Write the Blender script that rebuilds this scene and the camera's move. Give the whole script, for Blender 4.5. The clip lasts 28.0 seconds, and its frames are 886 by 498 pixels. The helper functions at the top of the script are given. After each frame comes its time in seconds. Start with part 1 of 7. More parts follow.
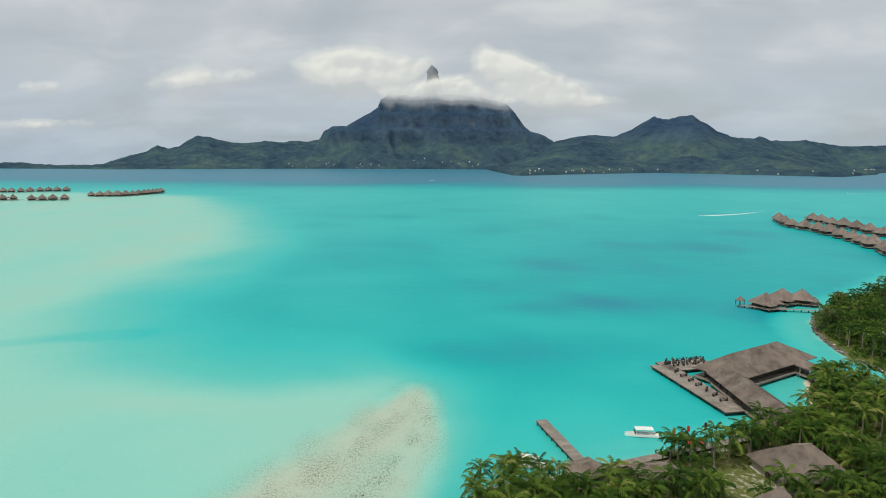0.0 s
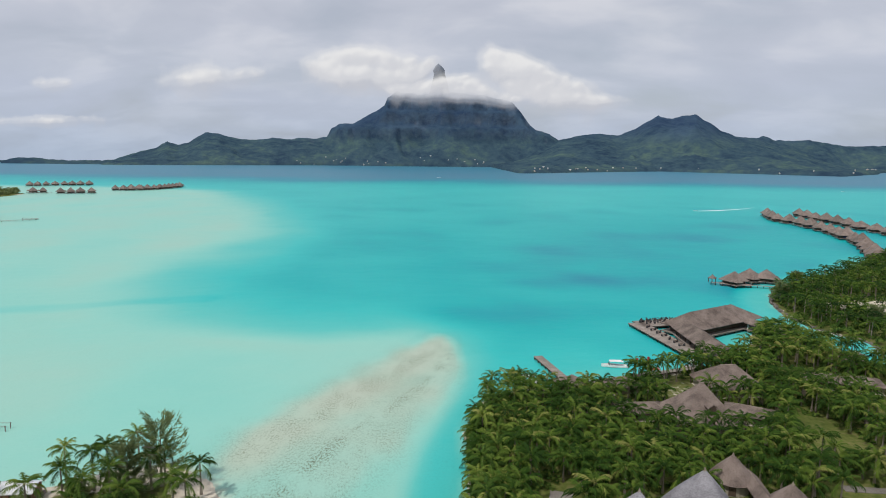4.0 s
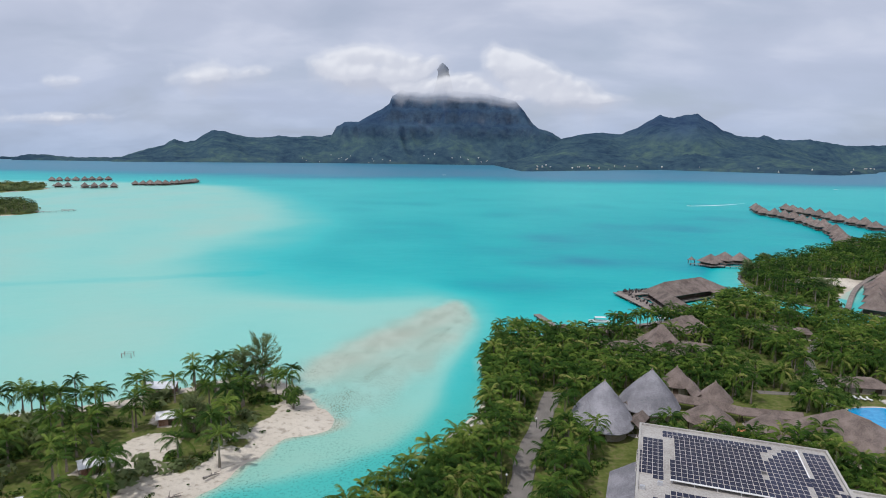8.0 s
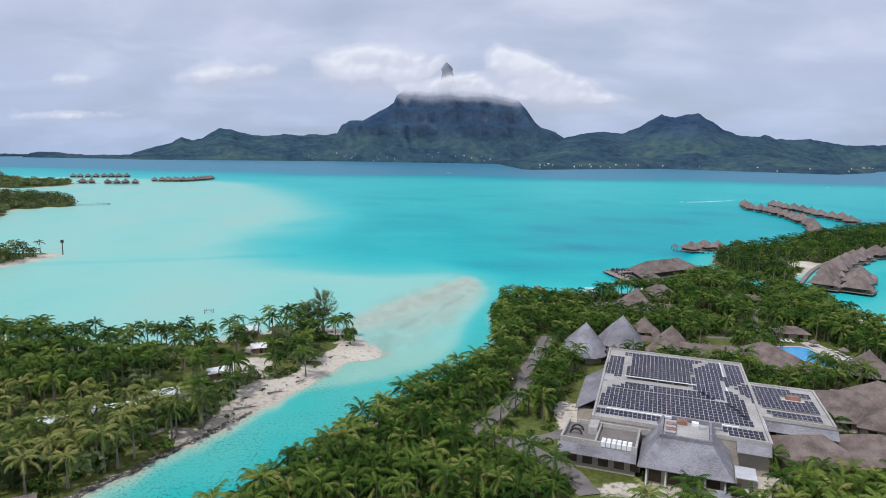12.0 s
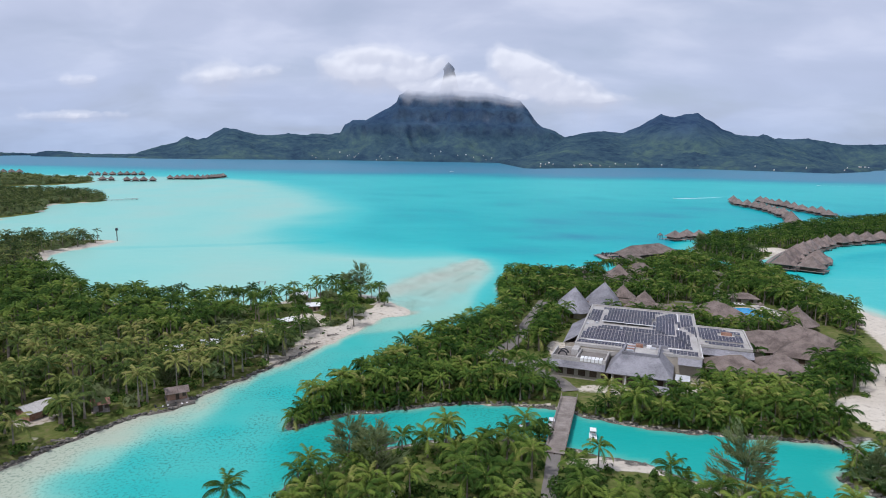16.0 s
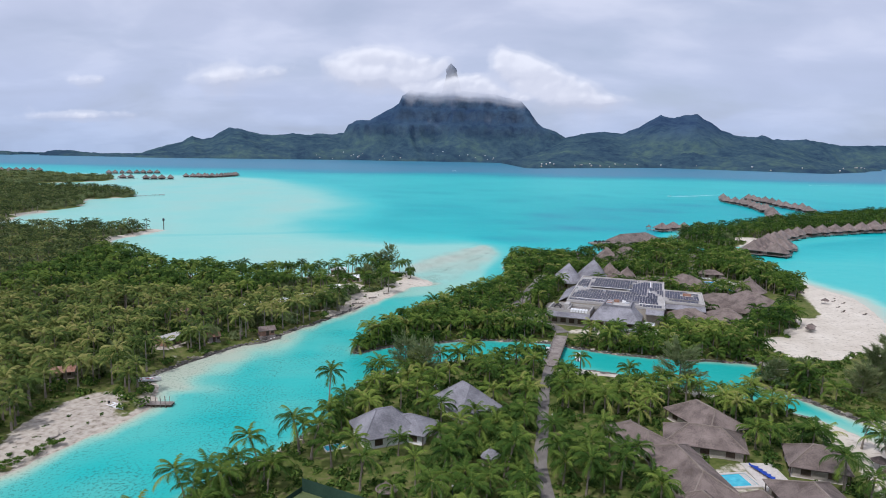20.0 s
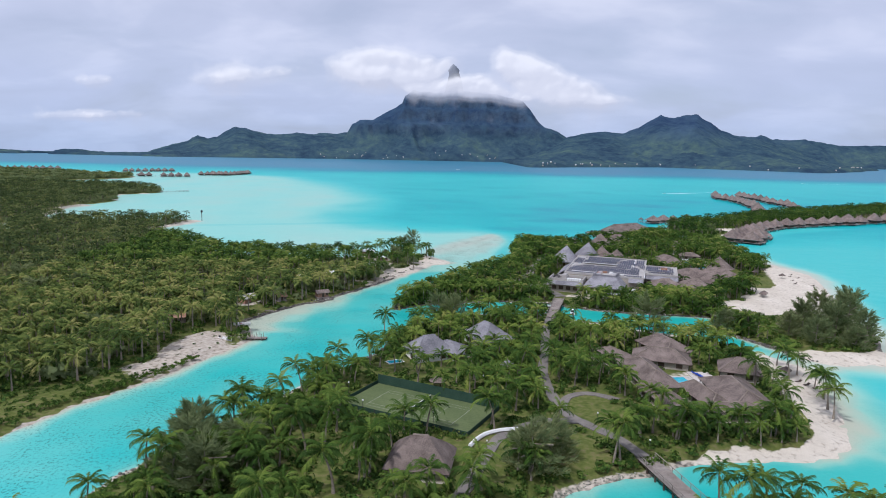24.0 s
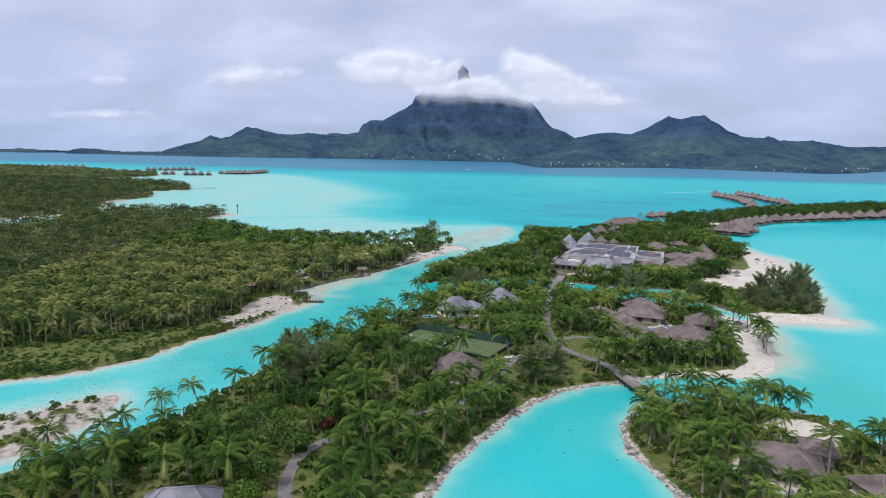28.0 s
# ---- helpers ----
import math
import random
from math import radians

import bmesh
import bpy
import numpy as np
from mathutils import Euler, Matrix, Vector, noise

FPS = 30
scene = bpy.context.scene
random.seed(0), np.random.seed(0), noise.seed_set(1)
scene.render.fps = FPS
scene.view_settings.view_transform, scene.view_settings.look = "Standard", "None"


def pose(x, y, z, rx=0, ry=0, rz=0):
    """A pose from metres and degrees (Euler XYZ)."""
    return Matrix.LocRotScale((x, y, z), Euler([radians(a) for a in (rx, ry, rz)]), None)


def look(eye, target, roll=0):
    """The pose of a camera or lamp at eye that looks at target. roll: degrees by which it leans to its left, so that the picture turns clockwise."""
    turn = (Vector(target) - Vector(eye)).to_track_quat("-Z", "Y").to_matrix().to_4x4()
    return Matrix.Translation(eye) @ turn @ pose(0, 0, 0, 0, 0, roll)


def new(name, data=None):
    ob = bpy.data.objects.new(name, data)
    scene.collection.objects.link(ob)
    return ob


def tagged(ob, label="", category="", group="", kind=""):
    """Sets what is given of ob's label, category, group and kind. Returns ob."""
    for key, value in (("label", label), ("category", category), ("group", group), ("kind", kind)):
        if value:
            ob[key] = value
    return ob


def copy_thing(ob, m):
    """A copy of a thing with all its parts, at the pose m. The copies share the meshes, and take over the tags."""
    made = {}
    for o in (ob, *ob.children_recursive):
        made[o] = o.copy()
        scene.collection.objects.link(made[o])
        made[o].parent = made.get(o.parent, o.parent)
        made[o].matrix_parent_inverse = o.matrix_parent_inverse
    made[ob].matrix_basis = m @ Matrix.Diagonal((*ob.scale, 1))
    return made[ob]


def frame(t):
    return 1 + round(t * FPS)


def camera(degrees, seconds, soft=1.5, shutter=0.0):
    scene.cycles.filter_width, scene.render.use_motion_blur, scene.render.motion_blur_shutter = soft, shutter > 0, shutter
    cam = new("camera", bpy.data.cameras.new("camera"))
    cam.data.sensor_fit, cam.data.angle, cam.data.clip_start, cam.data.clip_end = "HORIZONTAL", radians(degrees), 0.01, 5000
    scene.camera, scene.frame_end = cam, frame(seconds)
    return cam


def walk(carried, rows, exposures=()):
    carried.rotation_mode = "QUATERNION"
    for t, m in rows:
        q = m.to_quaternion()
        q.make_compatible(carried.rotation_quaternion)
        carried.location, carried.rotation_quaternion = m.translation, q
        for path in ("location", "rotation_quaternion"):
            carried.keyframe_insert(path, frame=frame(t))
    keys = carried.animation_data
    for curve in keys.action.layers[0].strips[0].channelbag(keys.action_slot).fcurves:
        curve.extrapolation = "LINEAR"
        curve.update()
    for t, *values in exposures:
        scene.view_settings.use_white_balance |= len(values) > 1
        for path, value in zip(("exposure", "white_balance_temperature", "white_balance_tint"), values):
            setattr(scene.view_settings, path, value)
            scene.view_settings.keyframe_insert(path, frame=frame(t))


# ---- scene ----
cam = camera(68.33, 28.0, soft=0.95)
PATH = [
    (0, (22.44, 188.36, 69.06), (23.98, 287.38, 55.18), 0.25),
    (1, (21.16, 175.55, 69.06), (22.54, 274.56, 55.10), 0.31),
    (2, (19.82, 162.72, 68.93), (21.06, 261.72, 54.88), 0.39),
    (2.5, (19.10, 156.30, 68.81), (20.22, 255.30, 54.71), 0.44),
    (4.5, (15.64, 130.82, 67.96), (16.46, 229.80, 53.71), 0.61),
    (5, (14.83, 124.52, 67.70), (15.63, 223.49, 53.41), 0.64),
    (6, (13.25, 111.92, 67.18), (13.97, 210.88, 52.82), 0.75),
    (7, (11.70, 99.24, 66.82), (12.29, 198.19, 52.40), 0.77),
    (8, (10.19, 86.32, 66.66), (10.67, 185.26, 52.20), 0.76),
    (9, (8.60, 72.95, 66.65), (8.90, 171.89, 52.14), 0.78),
    (10, (7.03, 59.37, 66.60), (7.29, 158.29, 51.97), 0.82),
    (11, (5.44, 46.04, 66.40), (5.63, 144.96, 51.74), 0.88),
    (12, (3.81, 32.78, 66.13), (3.91, 131.69, 51.46), 0.91),
    (12.5, (3.00, 26.15, 65.99), (3.08, 125.07, 51.32), 0.91),
    (14.5, (0.00, 0.00, 65.58), (0.00, 98.91, 50.87), 0.88),
    (15, (-0.86, -6.72, 65.50), (-0.88, 92.19, 50.76), 0.89),
    (16, (-2.57, -20.30, 65.44), (-2.62, 78.60, 50.66), 0.92),
    (17, (-4.37, -34.23, 65.36), (-4.47, 64.67, 50.56), 0.93),
    (18, (-6.26, -48.35, 65.19), (-6.34, 50.54, 50.36), 0.94),
    (19, (-8.26, -62.64, 65.03), (-8.39, 36.26, 50.25), 0.98),
    (20, (-10.27, -76.85, 64.79), (-10.45, 22.06, 50.02), 1.05),
    (21, (-12.29, -91.02, 64.57), (-12.47, 7.87, 49.75), 1.07),
    (21.5, (-13.27, -98.05, 64.51), (-13.45, 0.84, 49.69), 1.08),
    (23.5, (-17.42, -125.36, 63.99), (-17.76, -26.47, 49.13), 1.11),
    (24, (-18.58, -132.01, 63.92), (-18.93, -33.12, 49.07), 1.13),
    (25, (-20.88, -145.32, 63.80), (-21.23, -46.43, 48.93), 1.16),
    (26, (-22.79, -158.55, 63.68), (-23.32, -59.66, 48.83), 1.18),
    (27, (-23.96, -171.66, 63.51), (-25.11, -72.78, 48.64), 1.19),
    (28, (-24.46, -184.71, 63.40), (-26.02, -85.83, 48.57), 1.25),
]
walk(cam, [(t, look(eye, target, roll)) for t, eye, target, roll in PATH], exposures=[(0, 0.0, 6900, 2), (2.5, 0.0, 6750, 7), (6, 0.0, 6300, 11), (11, 0.05, 5960, 13), (20, 0.12, 5860, 15), (28, 0.16, 5800, 16)])

# ---------------- sun and sky ----------------
SUN_EL, SUN_AZ = 58.0, 222.0  # degrees; azimuth clockwise from +y
sun_dir = Vector((math.sin(radians(SUN_AZ)) * math.cos(radians(SUN_EL)), math.cos(radians(SUN_AZ)) * math.cos(radians(SUN_EL)), math.sin(radians(SUN_EL))))
sun_data = bpy.data.lights.new("sun", "SUN")
sun_data.energy, sun_data.angle, sun_data.color = 2.6, radians(2.0), (1.0, 0.95, 0.87)
sun = new("sun", sun_data)
sun.matrix_world = look(sun_dir * 500, (0, 0, 0))

world = bpy.data.worlds.new("world")
scene.world = world
world.use_nodes = True


class Nodes:
    """Short way to build a node tree."""

    def __init__(self, tree):
        self.t = tree

    def n(self, kind, ins=None):
        node = self.t.nodes.new(kind)
        for k, v in (ins or {}).items():
            self.put(node.inputs[k], v)
        return node

    def put(self, sock, v):
        if isinstance(v, bpy.types.NodeSocket):
            self.t.links.new(v, sock)
        elif isinstance(v, (tuple, list)) and len(v) == 3 and sock.type == "RGBA":
            sock.default_value = (*v, 1)
        else:
            sock.default_value = v

    def field(self, name):
        node = self.t.nodes.new("ShaderNodeAttribute")
        node.attribute_name = name
        return node.outputs["Fac"]

    def math(self, op, a, b=0.0, clamp=False):
        m = self.t.nodes.new("ShaderNodeMath")
        m.operation, m.use_clamp = op, clamp
        self.put(m.inputs[0], a), self.put(m.inputs[1], b)
        return m.outputs[0]

    def ramp(self, fac, stops, ease="LINEAR"):
        r = self.t.nodes.new("ShaderNodeValToRGB")
        r.color_ramp.interpolation = ease
        while len(r.color_ramp.elements) < len(stops):
            r.color_ramp.elements.new(0.5)
        for e, (p, c) in zip(r.color_ramp.elements, stops):
            e.position, e.color = p, (*c, 1) if isinstance(c, (tuple, list)) else (c, c, c, 1)
        self.put(r.inputs[0], fac)
        return r.outputs[0]

    def mix(self, fac, a, b, mode="MIX"):
        m = self.t.nodes.new("ShaderNodeMix")
        m.data_type, m.blend_type = "RGBA", mode
        self.put(m.inputs[0], fac), self.put(m.inputs[6], a), self.put(m.inputs[7], b)
        return m.outputs[2]

    def noise(self, vec, scale, detail=4.0, rough=0.55, dist=0.0):
        m = self.n("ShaderNodeTexNoise", {"Scale": scale, "Detail": detail, "Roughness": rough, "Distortion": dist})
        if vec is not None:
            self.put(m.inputs["Vector"], vec)
        return m.outputs[0]

    def mapped(self, vec, scale=(1, 1, 1), loc=(0, 0, 0)):
        m = self.n("ShaderNodeMapping", {"Vector": vec})
        m.inputs["Scale"].default_value, m.inputs["Location"].default_value = scale, loc
        return m.outputs[0]


w = Nodes(world.node_tree)
world.node_tree.nodes.clear()
way = w.n("ShaderNodeTexCoord").outputs["Generated"]
sep = w.n("ShaderNodeSeparateXYZ", {"Vector": way}).outputs
up = w.math("MAXIMUM", sep[2], 0.0)
sky = w.n("ShaderNodeTexSky")
sky.sky_type, sky.sun_disc, sky.sun_elevation, sky.sun_rotation, sky.air_density, sky.dust_density = "NISHITA", False, radians(SUN_EL), radians(SUN_AZ), 1.2, 2.0
# Cloud layers on a flat ceiling: direction divided by its height.
flat = w.math("ADD", up, 0.32)
ceil = w.n("ShaderNodeCombineXYZ", {"X": w.math("DIVIDE", sep[0], flat), "Y": w.math("DIVIDE", sep[1], flat)}).outputs[0]
veil = w.noise(w.mapped(ceil, (0.8, 1.0, 1)), 1.6, 5, 0.55, 0.5)
broken = w.noise(w.mapped(ceil, (1.0, 1.5, 1), (3.1, 1.7, 0)), 2.6, 4, 0.5, 0.3)
cover = w.ramp(w.math("ADD", w.math("MULTIPLY", veil, 0.6), w.math("MULTIPLY", broken, 0.4)), [(0.36, 0.70), (0.5, 0.9), (0.62, 1.0)])
tone = w.ramp(broken, [(0.32, (0.49, 0.51, 0.60)), (0.5, (0.55, 0.575, 0.66)), (0.66, (0.71, 0.72, 0.77))])
haze = w.ramp(up, [(0.0, (0.42, 0.52, 0.68)), (0.06, (0.45, 0.52, 0.66)), (0.2, (0.53, 0.565, 0.665)), (0.5, (0.61, 0.63, 0.70))])
cloudy = w.mix(w.ramp(up, [(0.02, 0.22), (0.22, 0.55)]), haze, tone)
sky_b = w.n("ShaderNodeBackground", {"Color": sky.outputs[0], "Strength": 0.09}).outputs[0]
cloud_b = w.n("ShaderNodeBackground", {"Color": cloudy, "Strength": 1.0}).outputs[0]
above = w.n("ShaderNodeMixShader", {0: cover, 1: sky_b, 2: cloud_b}).outputs[0]
w.n("ShaderNodeOutputWorld", {0: above})


# ---------------- materials ----------------
def material(name):
    m = bpy.data.materials.new(name)
    m.use_nodes = True
    m.node_tree.nodes.clear()
    k = Nodes(m.node_tree)
    return m, k


def finish(k, shader):
    k.n("ShaderNodeOutputMaterial", {"Surface": shader})


def where(k):
    return k.n("ShaderNodeNewGeometry").outputs["Position"]


def surface(k, color, rough=0.8, bump=None, bump_m=0.05, metal=0.0, spec=0.3):
    p = k.n("ShaderNodeBsdfPrincipled", {"Base Color": color, "Roughness": rough, "Metallic": metal, "Specular IOR Level": spec})
    if bump is not None:
        b = k.n("ShaderNodeBump", {"Height": bump, "Distance": bump_m, "Strength": 1.0})
        k.put(p.inputs["Normal"], b.outputs[0])
    finish(k, p.outputs[0])
    return p


def worn(name, a, b, scale=1.0, rough=0.8, bump_m=0.02, metal=0.0, spec=0.3, stretch=(1, 1, 1), vary=0.0):
    """A surface of two tones with grain and broad stains."""
    m, k = material(name)
    pos = k.n("ShaderNodeTexCoord").outputs["Object"]
    fine = k.noise(k.mapped(pos, stretch), 6.0 * scale, 5)
    broad = k.noise(where(k), 0.35 * scale, 4)
    f = k.math("ADD", k.math("MULTIPLY", fine, 0.55), k.math("MULTIPLY", broad, 0.45))
    c = k.mix(k.ramp(f, [(0.40, 0.0), (0.60, 1.0)]), a, b)
    if vary:
        rnd = k.n("ShaderNodeObjectInfo").outputs["Random"]
        c = k.mix(1.0, c, k.ramp(rnd, [(0.0, 1.0 - vary), (1.0, 1.0 + vary * 0.4)]), "MULTIPLY")
    surface(k, c, rough, fine, bump_m, metal, spec)
    return m


def foliage(name, dark, mid, light, gloss=0.05, through_=0.16):
    m, k = material(name)
    geo = k.n("ShaderNodeNewGeometry").outputs
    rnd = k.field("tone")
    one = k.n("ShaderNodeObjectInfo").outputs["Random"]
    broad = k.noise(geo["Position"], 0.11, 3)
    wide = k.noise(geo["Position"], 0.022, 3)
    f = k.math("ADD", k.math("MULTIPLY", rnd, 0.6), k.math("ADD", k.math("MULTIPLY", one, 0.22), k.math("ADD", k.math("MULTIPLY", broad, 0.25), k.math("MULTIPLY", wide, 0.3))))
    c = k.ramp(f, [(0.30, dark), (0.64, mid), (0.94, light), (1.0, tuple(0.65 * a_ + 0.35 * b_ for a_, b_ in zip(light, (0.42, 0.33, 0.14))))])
    p = k.n("ShaderNodeBsdfPrincipled", {"Base Color": c, "Roughness": 0.6, "Specular IOR Level": gloss}).outputs[0]
    tr = k.n("ShaderNodeBsdfTranslucent", {"Color": c}).outputs[0]
    finish(k, k.n("ShaderNodeMixShader", {0: through_, 1: p, 2: tr}).outputs[0])
    return m


PALM = foliage("palm_leaf", (0.015, 0.038, 0.008), (0.050, 0.099, 0.017), (0.175, 0.238, 0.042), through_=0.2)
PALM_DRY = foliage("dry_palm_leaf", (0.019, 0.036, 0.012), (0.059, 0.088, 0.025), (0.185, 0.205, 0.064), through_=0.18)
PALM_GREY = foliage("island_palm_leaf", (0.019, 0.040, 0.011), (0.060, 0.098, 0.022), (0.19, 0.225, 0.056), through_=0.18)
PALM_DEEP = foliage("lush_palm_leaf", (0.010, 0.030, 0.006), (0.033, 0.074, 0.011), (0.115, 0.175, 0.028), through_=0.2)
SHRUB = foliage("shrub_leaf", (0.017, 0.040, 0.010), (0.048, 0.096, 0.020), (0.125, 0.185, 0.036))
NEEDLE = foliage("needle_leaf", (0.12, 0.16, 0.070), (0.19, 0.24, 0.105), (0.27, 0.305, 0.14), through_=0.55)
BARK = worn("palm_bark", (0.16, 0.13, 0.10), (0.30, 0.26, 0.21), 1.0, 0.9)
THATCH = worn("thatch", (0.085, 0.066, 0.056), (0.245, 0.195, 0.172), 0.8, 0.95, 0.06, stretch=(1, 1, 4), vary=0.12)
BUNGALOW_THATCH = worn("salt_bleached_thatch", (0.13, 0.10, 0.088), (0.27, 0.215, 0.19), 0.8, 0.95, 0.06, stretch=(1, 1, 4), vary=0.2)
SHINGLE = worn("grey_shingle", (0.125, 0.122, 0.135), (0.31, 0.303, 0.325), 0.55, 0.9, 0.07, stretch=(1, 1, 4), vary=0.1)
PLASTER = worn("plaster", (0.30, 0.265, 0.22), (0.43, 0.39, 0.33), 0.5, 0.9)
WHITE = worn("white_paint", (0.68, 0.68, 0.67), (0.8, 0.8, 0.79), 0.6, 0.5)
ROOFING = worn("pale_roofing", (0.30, 0.285, 0.27), (0.47, 0.45, 0.425), 0.5, 0.8)
TIMBER = worn("weathered_timber", (0.17, 0.14, 0.12), (0.33, 0.29, 0.26), 1.0, 0.85, stretch=(1, 6, 1), vary=0.15)
DARKWOOD = worn("dark_timber", (0.05, 0.035, 0.025), (0.11, 0.08, 0.06), 1.0, 0.8)
ASPHALT = worn("path_paving", (0.13, 0.118, 0.107), (0.22, 0.20, 0.18), 0.7, 0.95)
PVGLASS = worn("solar_glass", (0.019, 0.022, 0.044), (0.031, 0.036, 0.066), 0.3, 0.35, 0.0, spec=0.08, vary=0.25)
ALU = worn("aluminium", (0.5, 0.5, 0.51), (0.65, 0.65, 0.66), 1.0, 0.4, 0.0, metal=0.7)
TIN = worn("tin_roofing", (0.55, 0.57, 0.60), (0.76, 0.77, 0.78), 0.6, 0.45, 0.01, metal=0.2)
RUST = worn("rusty_tin", (0.22, 0.10, 0.06), (0.40, 0.26, 0.20), 0.8, 0.85)
RED = worn("red_paint", (0.42, 0.02, 0.02), (0.55, 0.05, 0.04), 0.8, 0.4)
BLUE = worn("blue_canvas", (0.01, 0.04, 0.28), (0.02, 0.07, 0.40), 1.0, 0.8)
ROCK = worn("coral_rock", (0.06, 0.055, 0.05), (0.22, 0.20, 0.175), 1.0, 0.95, 0.1)
RUBBLE_PALE = worn("pale_coral_rubble", (0.15, 0.15, 0.12), (0.33, 0.325, 0.27), 1.0, 0.95, 0.1)
COURT = worn("green_court", (0.075, 0.105, 0.040), (0.115, 0.145, 0.058), 0.4, 0.9)
NETTING = worn("green_mesh", (0.02, 0.05, 0.034), (0.035, 0.075, 0.05), 1.0, 0.9)
TERRACE = worn("stone_terrace", (0.42, 0.38, 0.34), (0.56, 0.52, 0.47), 0.6, 0.9)
CLAY = worn("orange_floor", (0.42, 0.17, 0.07), (0.52, 0.24, 0.11), 0.6, 0.85)
DARK = worn("dark_metal", (0.02, 0.02, 0.022), (0.05, 0.05, 0.055), 1.0, 0.5)
CORAL = worn("reef_coral", (0.008, 0.16, 0.19), (0.02, 0.24, 0.27), 1.0, 0.9)

# Pool water
POOL, k = material("pool_water")
surface(k, k.ramp(k.noise(where(k), 0.8, 2), [(0.3, (0.0, 0.22, 0.50)), (0.7, (0.02, 0.33, 0.62))]), 0.08, k.noise(where(k), 2.0, 2), 0.01, spec=0.5)
POOL_PALE, k = material("pale_pool_water")
surface(k, k.ramp(k.noise(where(k), 0.8, 2), [(0.3, (0.02, 0.33, 0.44)), (0.7, (0.05, 0.44, 0.54))]), 0.08, k.noise(where(k), 2.0, 2), 0.01, spec=0.5)

# Ground: sand, grass and litter, told apart by two fields stored on the sheet.
GROUND, k = material("ground_cover")
pos = where(k)
green = k.field("green")
stone = k.field("stone")
n1, n2, n3 = k.noise(pos, 0.09, 5), k.noise(pos, 0.7, 5), k.noise(pos, 5.0, 4)
sand = k.ramp(k.math("ADD", k.math("MULTIPLY", n1, 0.5), k.math("MULTIPLY", n3, 0.5)), [(0.3, (0.45, 0.395, 0.32)), (0.52, (0.575, 0.52, 0.435)), (0.7, (0.685, 0.635, 0.55))])
dirt = k.field("dirt")
sand = k.mix(k.math("MULTIPLY", dirt, k.ramp(k.math("ADD", k.math("MULTIPLY", n2, 0.6), k.math("MULTIPLY", n1, 0.4)), [(0.38, 0.25), (0.62, 0.9)])), sand, (0.22, 0.18, 0.14))
grass = k.ramp(k.math("ADD", k.math("MULTIPLY", n2, 0.6), k.math("MULTIPLY", n1, 0.4)), [(0.3, (0.045, 0.068, 0.016)), (0.5, (0.100, 0.122, 0.030)), (0.68, (0.195, 0.18, 0.072))])
g = k.ramp(k.math("ADD", green, k.math("MULTIPLY", k.math("SUBTRACT", k.math("ADD", k.math("MULTIPLY", n2, 0.6), k.math("MULTIPLY", n1, 0.4)), 0.5), 1.1)), [(0.42, 0.0), (0.58, 1.0)])
litter = k.mix(k.ramp(k.math("ADD", k.math("MULTIPLY", n2, 0.7), k.math("MULTIPLY", n3, 0.3)), [(0.53, 0.0), (0.64, 0.5)]), k.mix(g, sand, grass), (0.13, 0.10, 0.07))
pebble = k.ramp(n3, [(0.35, (0.045, 0.042, 0.036)), (0.65, (0.20, 0.185, 0.16))])
surface(k, k.mix(k.ramp(k.math("ADD", stone, k.math("MULTIPLY", k.math("SUBTRACT", n2, 0.5), 0.8)), [(0.4, 0.0), (0.6, 1.0)]), litter, pebble), 0.95, n3, 0.08, spec=0.1)

# Lagoon: colour by depth of water, rubble and coral specks by a second field.
WATER, k = material("lagoon_water")
pos = where(k)
depth = k.field("depth")
rubble = k.field("rubble")
stony = k.field("stony")
far_n = k.noise(k.mapped(pos, (1, 0.9, 1)), 0.007, 5, 0.55, 0.4)
mid_n = k.noise(k.mapped(pos, (0.6, 1, 1)), 0.035, 5, 0.6)
vary = k.math("MULTIPLY", k.math("ADD", k.math("MULTIPLY", k.math("SUBTRACT", far_n, 0.5), 0.16), k.math("MULTIPLY", k.math("SUBTRACT", mid_n, 0.5), 0.10)), k.ramp(depth, [(0.05, 0.15), (0.35, 1.0)]))
d = k.math("ADD", depth, vary)
tint = k.ramp(d, [(0.0, (0.45, 0.46, 0.385)), (0.07, (0.38, 0.48, 0.40)), (0.18, (0.235, 0.52, 0.455)), (0.32, (0.095, 0.46, 0.43)), (0.46, (0.03, 0.425, 0.42)), (0.58, (0.008, 0.35, 0.37)), (0.75, (0.015, 0.215, 0.30)), (1.0, (0.075, 0.165, 0.26))])
tint = k.mix(k.field("canal"), tint, k.mix(1.0, tint, (1.0, 0.84, 0.74), "MULTIPLY"))
spk2 = k.noise(k.mapped(pos, (1, 0.85, 1)), 1.5, 5, 0.75)
patch = k.noise(k.mapped(pos, (1.0, 0.6, 1)), 0.07, 5, 0.6)
spots = k.math("MULTIPLY", k.ramp(spk2, [(0.52, 0.0), (0.58, 1.0)]), k.ramp(patch, [(0.38, 0.12), (0.58, 1.0)]))
spots = k.math("MULTIPLY", spots, rubble, True)
col = k.mix(spots, tint, k.mix(0.22, k.mix(1.0, tint, (0.40, 0.52, 0.55), "MULTIPLY"), (0.09, 0.115, 0.07)))
grit = k.math("MULTIPLY", k.ramp(k.noise(k.mapped(pos, (1.2, 0.7, 1)), 1.7, 6, 0.85), [(0.48, 0.0), (0.58, 1.0)]), k.math("MULTIPLY", stony, k.ramp(k.noise(k.mapped(pos, (1.6, 0.8, 1)), 0.06, 5, 0.7), [(0.40, 0.08), (0.56, 1.0)])))
col = k.mix(k.math("MULTIPLY", grit, 0.62), col, (0.095, 0.105, 0.06))
